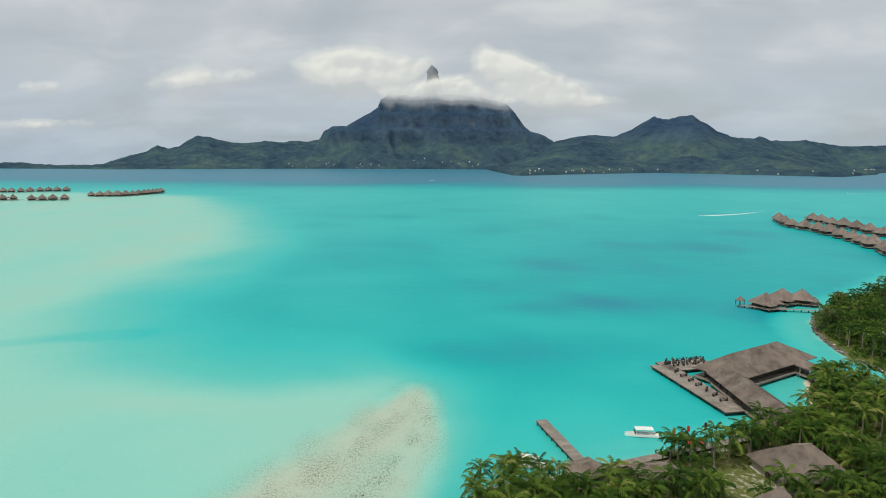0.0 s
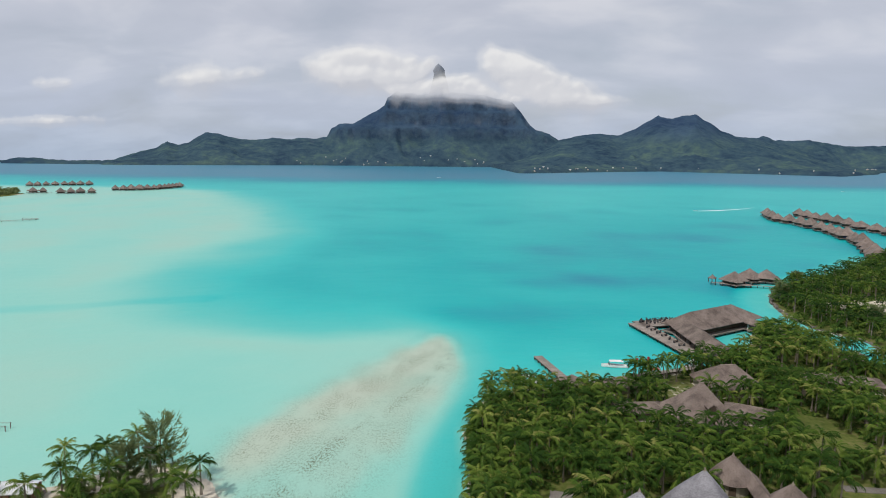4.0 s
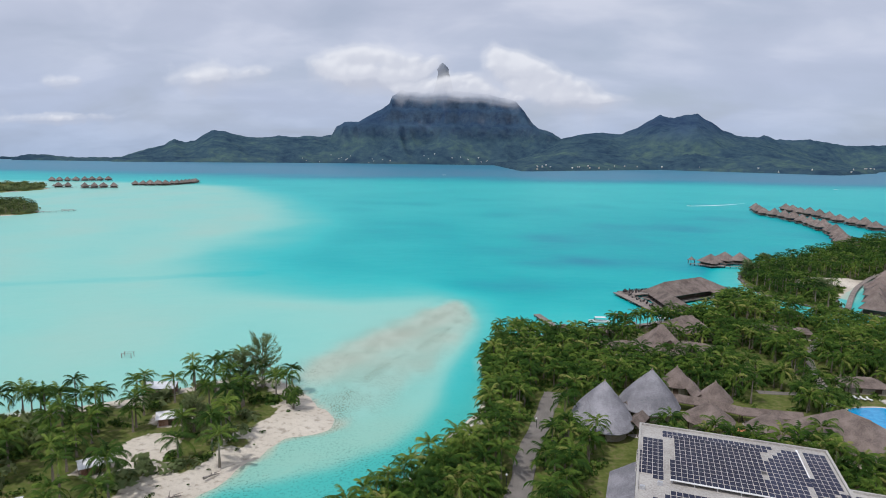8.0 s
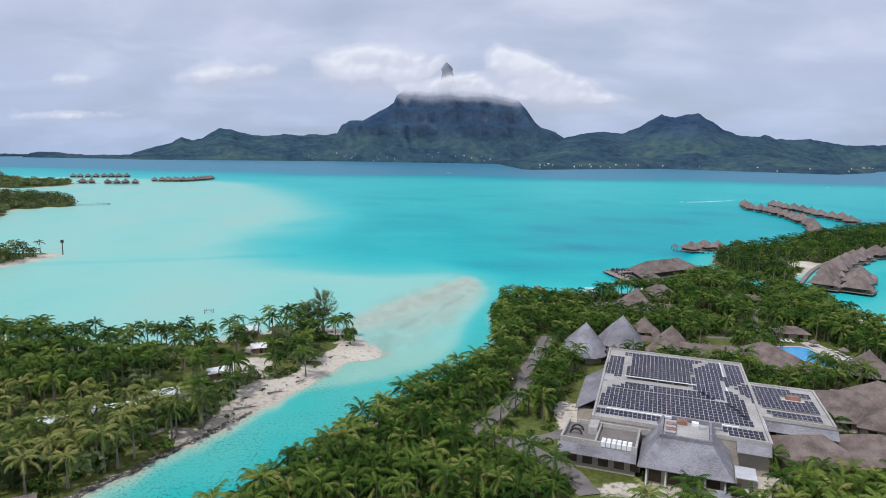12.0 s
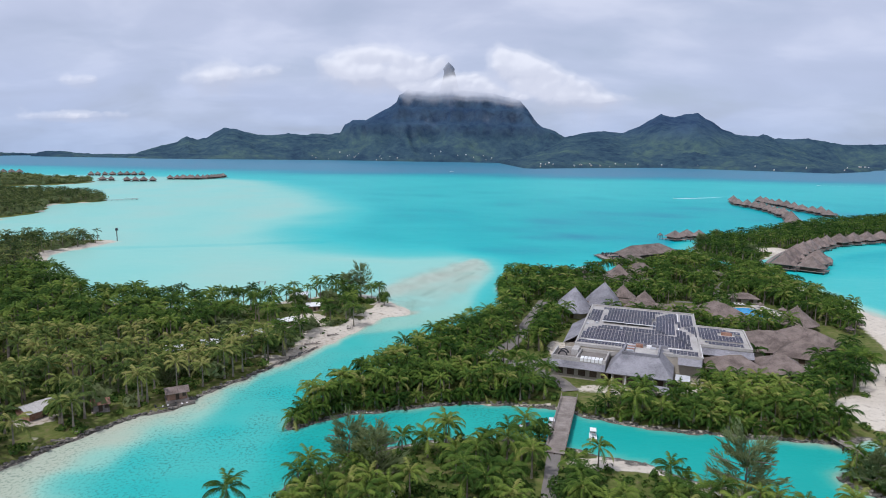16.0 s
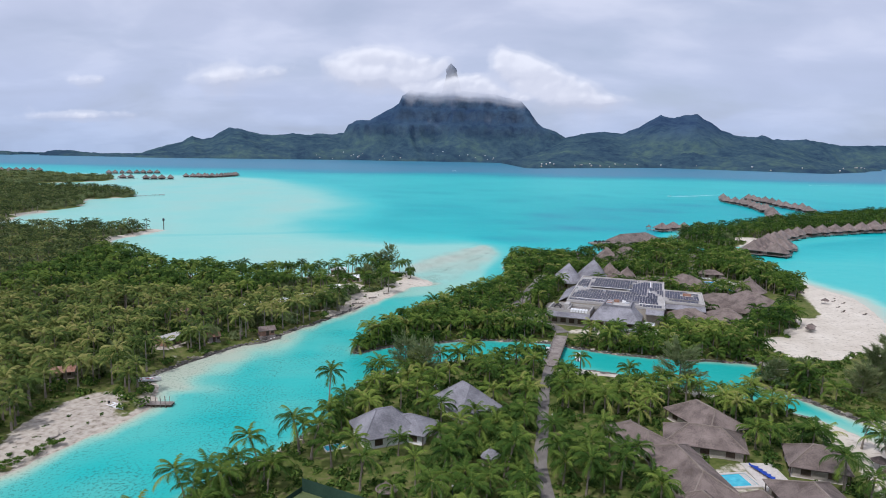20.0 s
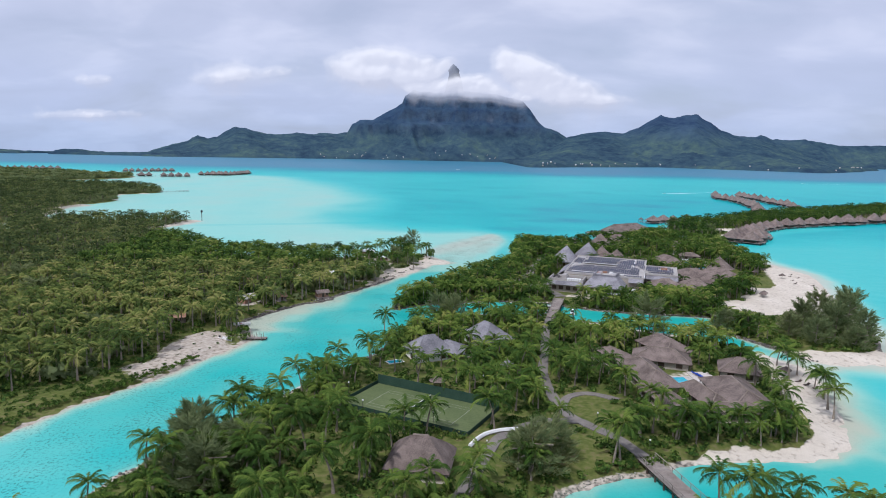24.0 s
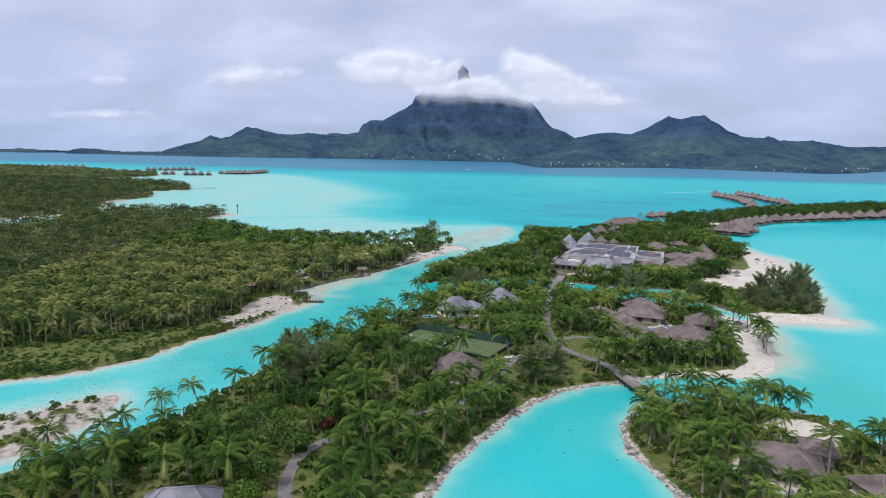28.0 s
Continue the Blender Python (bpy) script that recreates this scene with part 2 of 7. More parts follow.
ripple = k.math("ADD", k.noise(k.mapped(pos, (1, 1.7, 1)), 0.8, 3), k.math("MULTIPLY", k.noise(k.mapped(pos, (1, 1.4, 1)), 0.09, 3), 4.0))
surface(k, col, 0.35, ripple, 0.05, spec=0.02)

MOUNT, k = material("hazed_forest_slope")
pos = where(k)
h = k.n("ShaderNodeSeparateXYZ", {"Vector": pos}).outputs[2]
steep = k.n("ShaderNodeSeparateXYZ", {"Vector": k.n("ShaderNodeNewGeometry").outputs["Normal"]}).outputs[2]
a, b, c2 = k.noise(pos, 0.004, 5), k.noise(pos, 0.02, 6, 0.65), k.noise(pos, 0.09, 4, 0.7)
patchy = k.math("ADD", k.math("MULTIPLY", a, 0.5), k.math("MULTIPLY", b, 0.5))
# Forest, upper slope and rock tones are blued: aerial haze put into the colour.
hazed_wood = k.ramp(patchy, [(0.38, (0.028, 0.054, 0.089)), (0.5, (0.047, 0.087, 0.117)), (0.64, (0.086, 0.140, 0.128))])
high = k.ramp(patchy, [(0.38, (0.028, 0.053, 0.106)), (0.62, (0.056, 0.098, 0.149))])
hazed_wood = k.mix(k.ramp(k.math("ADD", k.math("MULTIPLY", h, 0.002), k.math("MULTIPLY", k.math("SUBTRACT", a, 0.5), 0.4)), [(0.30, 0.0), (0.52, 1.0)]), hazed_wood, high)
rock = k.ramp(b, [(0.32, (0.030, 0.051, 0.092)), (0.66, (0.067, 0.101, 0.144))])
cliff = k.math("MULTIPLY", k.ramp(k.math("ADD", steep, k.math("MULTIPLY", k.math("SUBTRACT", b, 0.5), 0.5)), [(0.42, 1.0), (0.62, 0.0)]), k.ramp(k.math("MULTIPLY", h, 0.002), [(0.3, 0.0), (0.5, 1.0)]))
surface(k, k.mix(cliff, hazed_wood, rock), 1.0, k.math("ADD", b, k.math("MULTIPLY", c2, 0.6)), 15.0, spec=0.0)


# ---------------- building helpers ----------------
def mesh_of(name, verts, faces, mat, smooth=False):
    me = bpy.data.meshes.new(name)
    verts, faces = np.asarray(verts, np.float32), np.asarray(faces, np.int32)
    me.vertices.add(len(verts))
    me.vertices.foreach_set("co", verts.ravel())
    k_ = faces.shape[1]
    me.loops.add(faces.size)
    me.loops.foreach_set("vertex_index", faces.ravel())
    me.polygons.add(len(faces))
    me.polygons.foreach_set("loop_start", np.arange(0, faces.size, k_, dtype=np.int32))
    me.polygons.foreach_set("use_smooth", np.full(len(faces), smooth))
    me.materials.append(mat)
    me.update(calc_edges=True)
    return me


def from_bm(name, bm, mat, smooth=False):
    me = bpy.data.meshes.new(name)
    bmesh.ops.recalc_face_normals(bm, faces=bm.faces)
    bm.to_mesh(me)
    bm.free()
    me.materials.append(mat)
    if smooth:
        me.polygons.foreach_set("use_smooth", np.full(len(me.polygons), True))
    return me


def part(name, bm, mat, parent, label="", smooth=False):
    ob = new(name, from_bm(name, bm, mat, smooth) if isinstance(bm, bmesh.types.BMesh) else bm)
    ob.parent = parent
    if label:
        tagged(ob, label)
    return ob


def thing(name, m, label, category, group="", kind=""):
    ob = new(name)
    ob.empty_display_size = 0.5
    ob.matrix_world = m
    return tagged(ob, label, category, group, kind)


def box(bm, x0, y0, z0, x1, y1, z1, taper=0.0):
    t = taper
    v = [bm.verts.new(p) for p in ((x0, y0, z0), (x1, y0, z0), (x1, y1, z0), (x0, y1, z0), (x0 + t, y0 + t, z1), (x1 - t, y0 + t, z1), (x1 - t, y1 - t, z1), (x0 + t, y1 - t, z1))]
    for f in ((3, 2, 1, 0), (4, 5, 6, 7), (0, 1, 5, 4), (1, 2, 6, 5), (2, 3, 7, 6), (3, 0, 4, 7)):
        bm.faces.new([v[i] for i in f])
    return bm


def boxes(*bs):
    bm = bmesh.new()
    for b in bs:
        box(bm, *b)
    return bm


def smooth_ring(pts, n=5):
    """Closed Catmull-Rom through the given corners."""
    p = np.array(pts, float)
    out = []
    for i in range(len(p)):
        a, b, c, e = p[i - 1], p[i], p[(i + 1) % len(p)], p[(i + 2) % len(p)]
        for t in np.arange(n) / n:
            out.append(0.5 * (2 * b + (c - a) * t + (2 * a - 5 * b + 4 * c - e) * t * t + (3 * b - a - 3 * c + e) * t ** 3))
    return np.array(out)


def smooth_line(pts, n=6):
    p = np.array([pts[0], *pts, pts[-1]], float)
    out = []
    for i in range(1, len(p) - 2):
        a, b, c, e = p[i - 1], p[i], p[i + 1], p[i + 2]
        for t in np.arange(n) / n:
            out.append(0.5 * (2 * b + (c - a) * t + (2 * a - 5 * b + 4 * c - e) * t * t + (3 * b - a - 3 * c + e) * t ** 3))
    return np.array(out + [p[-1]])


def signed(ring, X, Y):
    """Distance to a closed outline, positive inside."""
    best = np.full(X.shape, 1e9)
    inside = np.zeros(X.shape, bool)
    for (ax, ay), (bx, by) in zip(ring, np.roll(ring, -1, 0)):
        dx, dy = bx - ax, by - ay
        t = np.clip(((X - ax) * dx + (Y - ay) * dy) / (dx * dx + dy * dy + 1e-9), 0, 1)
        best = np.minimum(best, (X - ax - t * dx) ** 2 + (Y - ay - t * dy) ** 2)
        if ay != by:
            inside ^= ((ay > Y) != (by > Y)) & (X < (bx - ax) * (Y - ay) / (by - ay) + ax)
    return np.where(inside, 1, -1) * np.sqrt(best)


def to_line(line, X, Y):
    best = np.full(np.shape(X), 1e9)
    for (ax, ay), (bx, by) in zip(line[:-1], line[1:]):
        dx, dy = bx - ax, by - ay
        t = np.clip(((X - ax) * dx + (Y - ay) * dy) / (dx * dx + dy * dy + 1e-9), 0, 1)
        best = np.minimum(best, (X - ax - t * dx) ** 2 + (Y - ay - t * dy) ** 2)
    return np.sqrt(best)


def wobble(X, Y, size, seed=0):
    """Cheap smooth noise from summed sines, about -1 to 1."""
    r = np.random.RandomState(seed)
    out = 0
    for _ in range(6):
        a, ph, f = r.uniform(0, 6.28), r.uniform(0, 6.28), r.uniform(0.6, 1.7) * 6.28 / size
        out = out + np.sin((X * math.cos(a) + Y * math.sin(a)) * f + ph)
    return out / 3.2


def ease(a, b, v):
    t = np.clip((v - a) / (b - a), 0, 1)
    return t * t * (3 - 2 * t)


# ---------------- plan: outlines of the land ----------------
WEST_MOTU = [(-16, 241), (-18, 236), (-27, 231), (-34, 213), (-42, 195), (-50, 178), (-58, 162), (-66, 148), (-70, 137), (-77, 132), (-82, 124), (-88, 113), (-93, 101), (-89, 93), (-86, 86), (-84, 78), (-88, 67), (-93, 55), (-97, 44), (-104, 31),
             (-112, 16), (-117, 1), (-124, -6), (-132, -14), (-146, -21), (-180, -45), (-260, -90), (-420, -60), (-620, 150), (-760, 420), (-700, 600), (-412, 560), (-402, 530), (-383, 480), (-372, 440), (-330, 415), (-286, 425), (-248, 434), (-231, 428), (-232, 415), (-236, 392), (-240, 372), (-233, 352),
             (-216, 322), (-186, 288), (-156, 256), (-113, 240), (-80, 250), (-60, 264), (-45, 272), (-33, 266), (-27, 258), (-21, 249)]
HOTEL_ISLE = [(-38, 126), (-28, 134), (-16, 138), (0, 143), (17, 143), (29, 140), (38, 134), (55, 128), (80, 124), (92, 123), (99, 126), (98, 113), (84, 108), (80, 104), (86, 96), (91, 87), (96, 76),
              (102, 66), (114, 66), (127, 65), (131, 71), (128, 81), (135, 92), (141, 107), (150, 135), (163, 170), (176, 205), (181, 226), (178, 245), (176, 277), (178, 305), (180, 328), (168, 345), (155, 365),
              (150, 388), (141, 384), (128, 360), (110, 345), (89, 336), (70, 330), (52, 323), (38, 319), (30, 311), (25, 290), (24, 262), (17, 232)]
HOTEL_ISLE += [(0, 205), (-14, 180), (-28, 155), (-37, 136)]
VILLA_ISLE = [(-34, 90), (-31, 101), (-24, 108), (-10, 118), (14, 122), (33, 114), (41, 110), (48, 104), (60, 98), (71, 92), (76, 87), (80, 82), (85, 77), (87, 71), (90, 66), (92, 60), (90, 50), (86, 40), (82, 28), (76, 14), (69, 4), (58, 0),
              (42, -1), (31, -4), (24, -8), (19, -9), (8, -14), (-5, -27), (-16, -45), (-24, -60), (-29, -75), (-32, -95), (-30, -130), (-60, -170), (-130, -150), (-122, -90), (-110, -69), (-98, -55), (-89, -42), (-83, -21),
              (-75, 3), (-63, 22), (-52, 46), (-45, 56), (-38, 72)]
EAST_ISLE = [(31, -23), (46, -22), (64, -27), (75, -46), (95, -80), (105, -140), (40, -150), (22, -95), (19, -68), (17, -58), (15, -48), (17, -38), (23, -28)]
NORTH_ISLE = [(176, 362), (179, 372), (170, 395), (172, 425), (183, 455), (205, 482), (240, 508), (300, 560), (350, 600), (430, 650), (520, 710), (700, 800), (720, 740), (560, 620), (430, 560), (330, 492), (258, 450), (225, 420), (205, 398), (195, 382), (188, 368)]
SAND_STRIP = [(-115, -62), (-110, -52), (-107, -38), (-109, -30), (-113, -29), (-119, -36), (-125, -42), (-135, -46), (-156, -62), (-170, -90), (-140, -90)]
FAR_MOTU = [(-412, 555), (-397, 588), (-398, 618), (-412, 650), (-432, 688), (-434, 716), (-414, 742), (-410, 768), (-424, 790), (-450, 830), (-500, 868), (-640, 900), (-1000, 880), (-1000, 480), (-700, 440), (-520, 500)]
FARTHER_MOTU = [(-690, 912), (-682, 960), (-686, 1030), (-652, 1060), (-640, 1120), (-640, 1172), (-652, 1200), (-690, 1225), (-760, 1240), (-900, 1330), (-1300, 1420), (-1500, 1300), (-1300, 950)]
POND_RING = smooth_ring([(-430, 330), (-392, 340), (-368, 384), (-338, 330), (-350, 288), (-385, 270), (-430, 285)])
ISLES = [WEST_MOTU, HOTEL_ISLE, VILLA_ISLE, EAST_ISLE, NORTH_ISLE, SAND_STRIP, FAR_MOTU, FARTHER_MOTU]
RINGS = [smooth_ring(p) for p in ISLES]
# Pale sand flat under shallow water, west of the channel.
FLAT = smooth_ring([(-12, 217), (12, 279), (23, 324), (26, 360), (14, 398), (-38, 388), (-92, 420), (-118, 508), (-109, 615), (-120, 756), (-253, 1101), (-474, 1400), (-1000, 1400), (-1000, 600), (-400, 300), (-150, 200)])
RUBBLE = smooth_ring([(-33, 283), (-22, 312), (-10, 337), (8, 366), (17, 381), (24, 370), (24, 340), (13, 301), (3, 270), (-4, 253), (-11, 240), (-24, 244)])
WEED = [smooth_line([(-16, 258), (-11, 274), (-5, 289), (9, 318), (17, 340), (21, 356)]), smooth_line([(-26, 262), (-19, 258), (-15, 247), (-16, 236), (-25, 232), (-31, 229)])]
SPIT = smooth_line([(-28, 270), (-24, 288), (-14, 303), (-3, 325), (7, 342), (15, 363)])
STREAK = smooth_line([(-360, 380), (-230, 398), (-150, 420), (-95, 440)])

PATHS = [  # paved ways: half width, then points
    (1.4, [(32, 146), (27, 130), (21, 108), (17, 89), (13, 65), (10, 45), (11, 22), (15.5, 13), (20.5, 6), (24, -3)]),
    (1.3, [(13.5, 15), (5, 14), (-5, 6), (-10, -6), (-15, -20), (-23, -31), (-31, -37), (-40, -41), (-48, -50), (-54, -58), (-55, -69), (-53, -78), (-50, -92)]),
    (1.1, [(11, 22), (14, 30), (20, 33), (27, 29)]),
    (2.3, [(33, 150), (30, 160), (22, 171), (13, 179), (19, 190), (26, 205), (30, 222), (36, 240), (42, 260)]),
    (1.8, [(19, 172), (28, 175), (36, 180)]),
    (1.0, [(-10, 62), (-18, 70), (-26, 74)]),
    (1.2, [(100, 262), (118, 262), (126, 280), (136, 300), (150, 318)]),
]
LINES = [(wd, smooth_line(p)) for wd, p in PATHS]

# Open ground: centre, radii, whether it is sand (0) or lawn (1), whether trees stand off
CLEAR = [(50, 324, 9, 5, 0.5), (66, 329, 10, 4.5, 0.5), (84, 335, 10, 4.5, 0.5), (113, 137, 14, 13, 0.0), (126, 150, 12, 14, 0.0), (138, 168, 12, 18, 0.1), (57, -41, 8, 8, 0.1), (37, 186, 5, 13, 0.35), (58, 236, 8, 8, 0.6), (112, 282, 7, 20, 1.0), (101, 256, 6, 7, 1.0), (126, 244, 15, 14, 0.7), (-5, 86, 7, 5, 0.9), (-30, 54, 7, 7, 0.8),
         (52, 45, 8, 7, 0.5), (38, 109, 14, 4, 0.2), (52, 100, 8, 4, 0.2), (64, 94, 8, 4.5, 0.2), (-26, 23, 16, 9, 1.0), (-22, -12, 6, 6, 0.9), (41, -62, 9, 9, 0.3), (-70, -88, 8, 9, 0.5), (130, 330, 12, 8, 0.7), (88, 318, 10, 10, 0.6),
         (-97, 66, 9, 20, 0.30), (-104, 45, 6, 7, 0.4), (-109, 33, 6, 8, 1.0), (-115, 24, 9, 11, 1.0), (-126, 10, 12, 11, 1.0), (-141, 2, 14, 12, 1.0), (-158, -8, 14, 12, 1.0), (-98, 124, 6, 6, 0.75), (-91, 116, 5, 5, 0.6), (-68, 194, 7, 7, 0.2), (-47, 203, 4, 14, 0.2), (-25, 242, 6, 10, 0.0), (-54, 222, 7, 9, 0.2), (-99, 129, 6, 7, 0.4),
         (137, 205, 11, 26, 1.0), (222, 430, 26, 12, 0.0), (-128, 0, 26, 9, 1.0), (18, 20, 9, 12, 1.0), (-12, -4, 10, 12, 1.0), (6, 0, 10, 10, 1.0), (-70, -45, 14, 8, 0.6), (25, 182, 4, 4, 0.9),
         (-55, 240, 6, 6, 0.3), (-60, 214, 5, 5, 0.2), (30, 165, 12, 7, 0.9), (45, 143, 22, 3, 0.8), (50, 152, 17, 4.5, 0.45), (66, 156, 8, 6, 0.3)]


FOOT = []  # footprints of what is built: x, y, length, width, turn


def clear_at(x, y, grow=1.0):
    return any(rx and ((x - cx) / (rx * grow)) ** 2 + ((y - cy) / (ry * grow)) ** 2 < 1 for cx, cy, rx, ry, _ in CLEAR)


# ---------------- ground and water ----------------
def steps(stops):
    """Grid lines: (start, step) pairs and the end."""
    out = []
    for (a, s), (b, _) in zip(stops, stops[1:]):
        out.append(np.arange(a, b - s * 0.3, s))
    return np.concatenate(out + [[stops[-1][0]]])


GX = steps([(-6000, 400), (-2000, 60), (-800, 16), (-250, 5), (-160, 2.1), (215, 5), (420, 16), (900, 60), (2400, 400), (6000, 0)])
GY = steps([(-900, 100), (-400, 20), (-150, 2.1), (280, 2.8), (480, 8), (800, 20), (1600, 60), (2800, 200), (4700, 0)])
X, Y = np.meshgrid(GX, GY)
NEAR = (np.abs(X) < 1600) & (Y < 1600)
xs, ys = X[NEAR], Y[NEAR]
each = [signed(r, xs, ys) for r in RINGS]
shore = np.full(X.shape, -900.0)
shore[NEAR] = np.max(each, 0)
pond_in = signed(POND_RING, xs, ys)
shore[NEAR] = np.minimum(shore[NEAR], -pond_in)
shore += wobble(X, Y, 9, 3) * 0.7 * (np.abs(shore) < 30)
height = np.where(shore > 0, 0.15 + 1.15 * ease(0, 7, shore) + 0.12 * wobble(X, Y, 14, 5), -4.0 * ease(0, 14, -shore))
height = np.where((shore > -1) & (shore <= 0), 0.15 * (1 + shore) * 1.0 - 0.0, height)
height = np.where(shore <= -1, -0.05 - 3.9 * ease(1, 16, -shore), height)

kin = np.full(X.shape, -1)
kin[NEAR] = np.argmax(each, 0)
bare = np.where(kin == 0, (0.35 + 0.35 * wobble(X, Y, 16, 21)) * ease(45, 60, Y) * (1 - 0.75 * ease(92, 104, Y) * (1 - ease(168, 192, Y))), 0.0) * (X > -160) + (kin == 5) * (0.75 + 0.6 * wobble(X, Y, 9, 24)) + 0.75 * ((kin == 2) | (kin == 3)) * (Y < 0) * (X > -34) * (X < 34) * (1 - ease(0.9, 2.0, shore))
green = 0.95 - 0.8 * np.clip(bare, 0, 1) * np.where(kin == 5, 1.0, 1 - ease(2, 9, shore))
for cx, cy, rx, ry, gr in CLEAR:
    if rx:
        q = ((X - cx) / rx) ** 2 + ((Y - cy) / ry) ** 2
        wgt = 1 - ease(0.75, 1.35, q)
        green = green * (1 - wgt) + gr * wgt


# Broad beaches: sand up to a set distance from the water
def sand_reach(x, y):
    """How far the open sand reaches in from the shore."""
    return 24 * ease(100, 125, x) * ease(112, 140, y) * (1 - ease(225, 245, y)) + 7 * ease(120, 150, x) * ease(225, 245, y) * (1 - ease(300, 330, y)) + 4 * ease(34, 42, x) * (1 - ease(64, 72, x)) * ease(-6, -2, y) * (1 - ease(6, 12, y)) + 13 * ease(60, 76, x) * ease(-6, 6, y) * (1 - ease(62, 82, y)) + 6 * ease(96, 104, x) * ease(60, 66, y) * (1 - ease(74, 84, y))


green *= ease(0.7, 1.15, np.maximum(shore, 0.01) / (sand_reach(X, Y) + 0.02))


tip = (kin == 0) * ease(166, 176, Y)
green = green * (1 - tip * (1 - ease(4, 10, shore + 4 * wobble(X, Y, 11, 23))) * 0.8)
stone = (1 - tip) * (1 - ease(0.6, 1.8, shore)) * (sand_reach(X, Y) < 1.5) * np.where(kin == 0, 0.45 + 0.6 * ease(95, 105, Y) * (1 - ease(185, 200, Y)), 1.0) * ((kin < 4) | ((kin == 4) & (X < 205))) * np.where((kin == 1) & (Y > 150), 0.3, 0.62) * np.where((kin > 1) & (kin < 4) & (Y < 2) & (X > -40), 0.75, 1.0) * np.where((kin == 2) & (X < -35) & (Y < 60), 0.4, 1.0)


def sheet(name, z, mat, fields, smooth=True):
    nr, nc = X.shape
    i = np.arange(nr * nc).reshape(nr, nc)
    faces = np.stack([i[:-1, :-1], i[:-1, 1:], i[1:, 1:], i[1:, :-1]], -1).reshape(-1, 4)
    me = mesh_of(name, np.stack([X, Y, z], -1).reshape(-1, 3), faces, mat, smooth)
    for key, v in fields.items():
        me.attributes.new(key, "FLOAT", "POINT").data.foreach_set("value", v.ravel().astype(np.float32))
    return new(name, me)


ground = tagged(sheet("ground", height, GROUND, {"green": green, "stone": stone, "dirt": np.where(kin == 0, 0.75 - 0.60 * ease(185, 215, Y), np.where(((kin == 2) | (kin == 3)) & (X < 34) & (Y < 0), 0.6, np.where(kin == 5, 0.8, 0.03)))}), "pale coral sand and green ground cover of low islets", "ground", kind="structure")

# Depth of the lagoon, from 0 (awash) to 1 (deep blue)
flat = np.full(X.shape, -900.0)
flat[NEAR] = signed(FLAT, xs, ys)
spit = np.full(X.shape, 900.0)
spit[NEAR] = to_line(SPIT, xs, ys)
streak = np.full(X.shape, 900.0)
streak[NEAR] = to_line(STREAK, xs, ys)
dep = 0.40 + 0.13 * ease(250, 500, Y) - 0.03 * ease(700, 1300, Y) + 0.48 * ease(1450, 2300, Y + 0.10 * X + 80 * wobble(X, Y, 900, 8))
dep += 0.06 * ease(40, 160, X) * ease(330, 420, Y) * (1 - ease(700, 1000, Y))
dep += 0.07 * np.maximum(0, wobble(X, Y, 130, 11)) * ease(250, 400, Y) * (1 - ease(900, 1300, Y))
soft = 5 + 60 * ease(310, 460, Y)
shelf = ease(-1, 1, (flat + wobble(X, Y, 60, 4) * 3) / soft)
dep = dep * (1 - shelf) + (0.17 + 0.02 * wobble(X, Y, 120, 6)) * shelf
rubble_in = np.full(X.shape, -900.0)
rubble_in[NEAR] = signed(RUBBLE, xs, ys)
rubble_in += 1.6 * wobble(X, Y, 18, 14)
south = 1 - ease(245, 300, Y)
stony = ease(-4, 5, rubble_in)
dep = dep * (1 - stony) + (0.092 + 0.06 * south - 0.04 * (1 - ease(2, 11, spit)) + 0.015 * wobble(X, Y, 26, 15)) * stony
for px, py, pr, pa in ((53, 535, 30, 0.10), (113, 492, 26, 0.11), (74, 488, 20, 0.08), (55, 408, 28, 0.13), (30, 420, 18, 0.08), (120, 620, 40, 0.06), (-20, 640, 50, 0.06)):
    dep = dep + pa * np.exp(-(((X - px) / (pr * 1.5)) ** 2 + ((Y - py) / pr) ** 2) * (1 + 0.4 * wobble(X, Y, 50, 17)))
dep = dep + 0.16 * np.exp(-(((X + 58) / 7) ** 2 + ((Y - 50) / 5) ** 2))
dep += 0.06 * (1 - ease(3, 10, streak + 3 * wobble(X, Y, 40, 2)))
side = -shore
which = np.full(X.shape, -1)
which[NEAR] = np.argmax(each, 0)
sandy = np.where(which == 0, 0.24 + 0.55 * ease(85, 100, Y) * (1 - ease(125, 160, Y)), 0.05) + 0.9 * np.isin(which, (1, 2, 3)) * ease(55, 95, X + 0.0 * Y) * ease(-30, -5, Y) * (1 - ease(290, 330, Y)) + 0.6 * (which == 5) + 0.5 * (which == 4) * (Y < 470) * (X > 205)
sandy = np.clip(sandy, 0, 1) * np.where((X < 104) & (Y > 70) & (Y < 145) & (X > -40), 0.2, 1.0)
rocky = np.clip(1 - 5 * sandy, 0, 1)
beach = 0.03 + 0.25 * rocky + (0.37 - 0.25 * rocky) * ease(0, 3 + 17 * sandy, side + 1.2 * wobble(X, Y, 22, 9)) + 0.6 * ease(6 + 30 * sandy, 30 + 70 * sandy, side)
dep = np.minimum(dep, beach)
dep = np.minimum(dep, 0.40 + 0.09 * ease(-45, -30, X) * (1 - ease(95, 105, X)) * ease(80, 90, Y) * (1 - ease(145, 160, Y)) + 0.5 * ease(320, 420, Y))
dep = dep + 0.10 * ease(-45, -30, X) * (1 - ease(95, 105, X)) * ease(80, 90, Y) * (1 - ease(145, 160, Y)) * ease(0.8, 3.5, side)
chan = ease(-150, -120, X) * (1 - ease(10, 40, X + 0.0 * Y)) * (1 - ease(210, 260, Y))
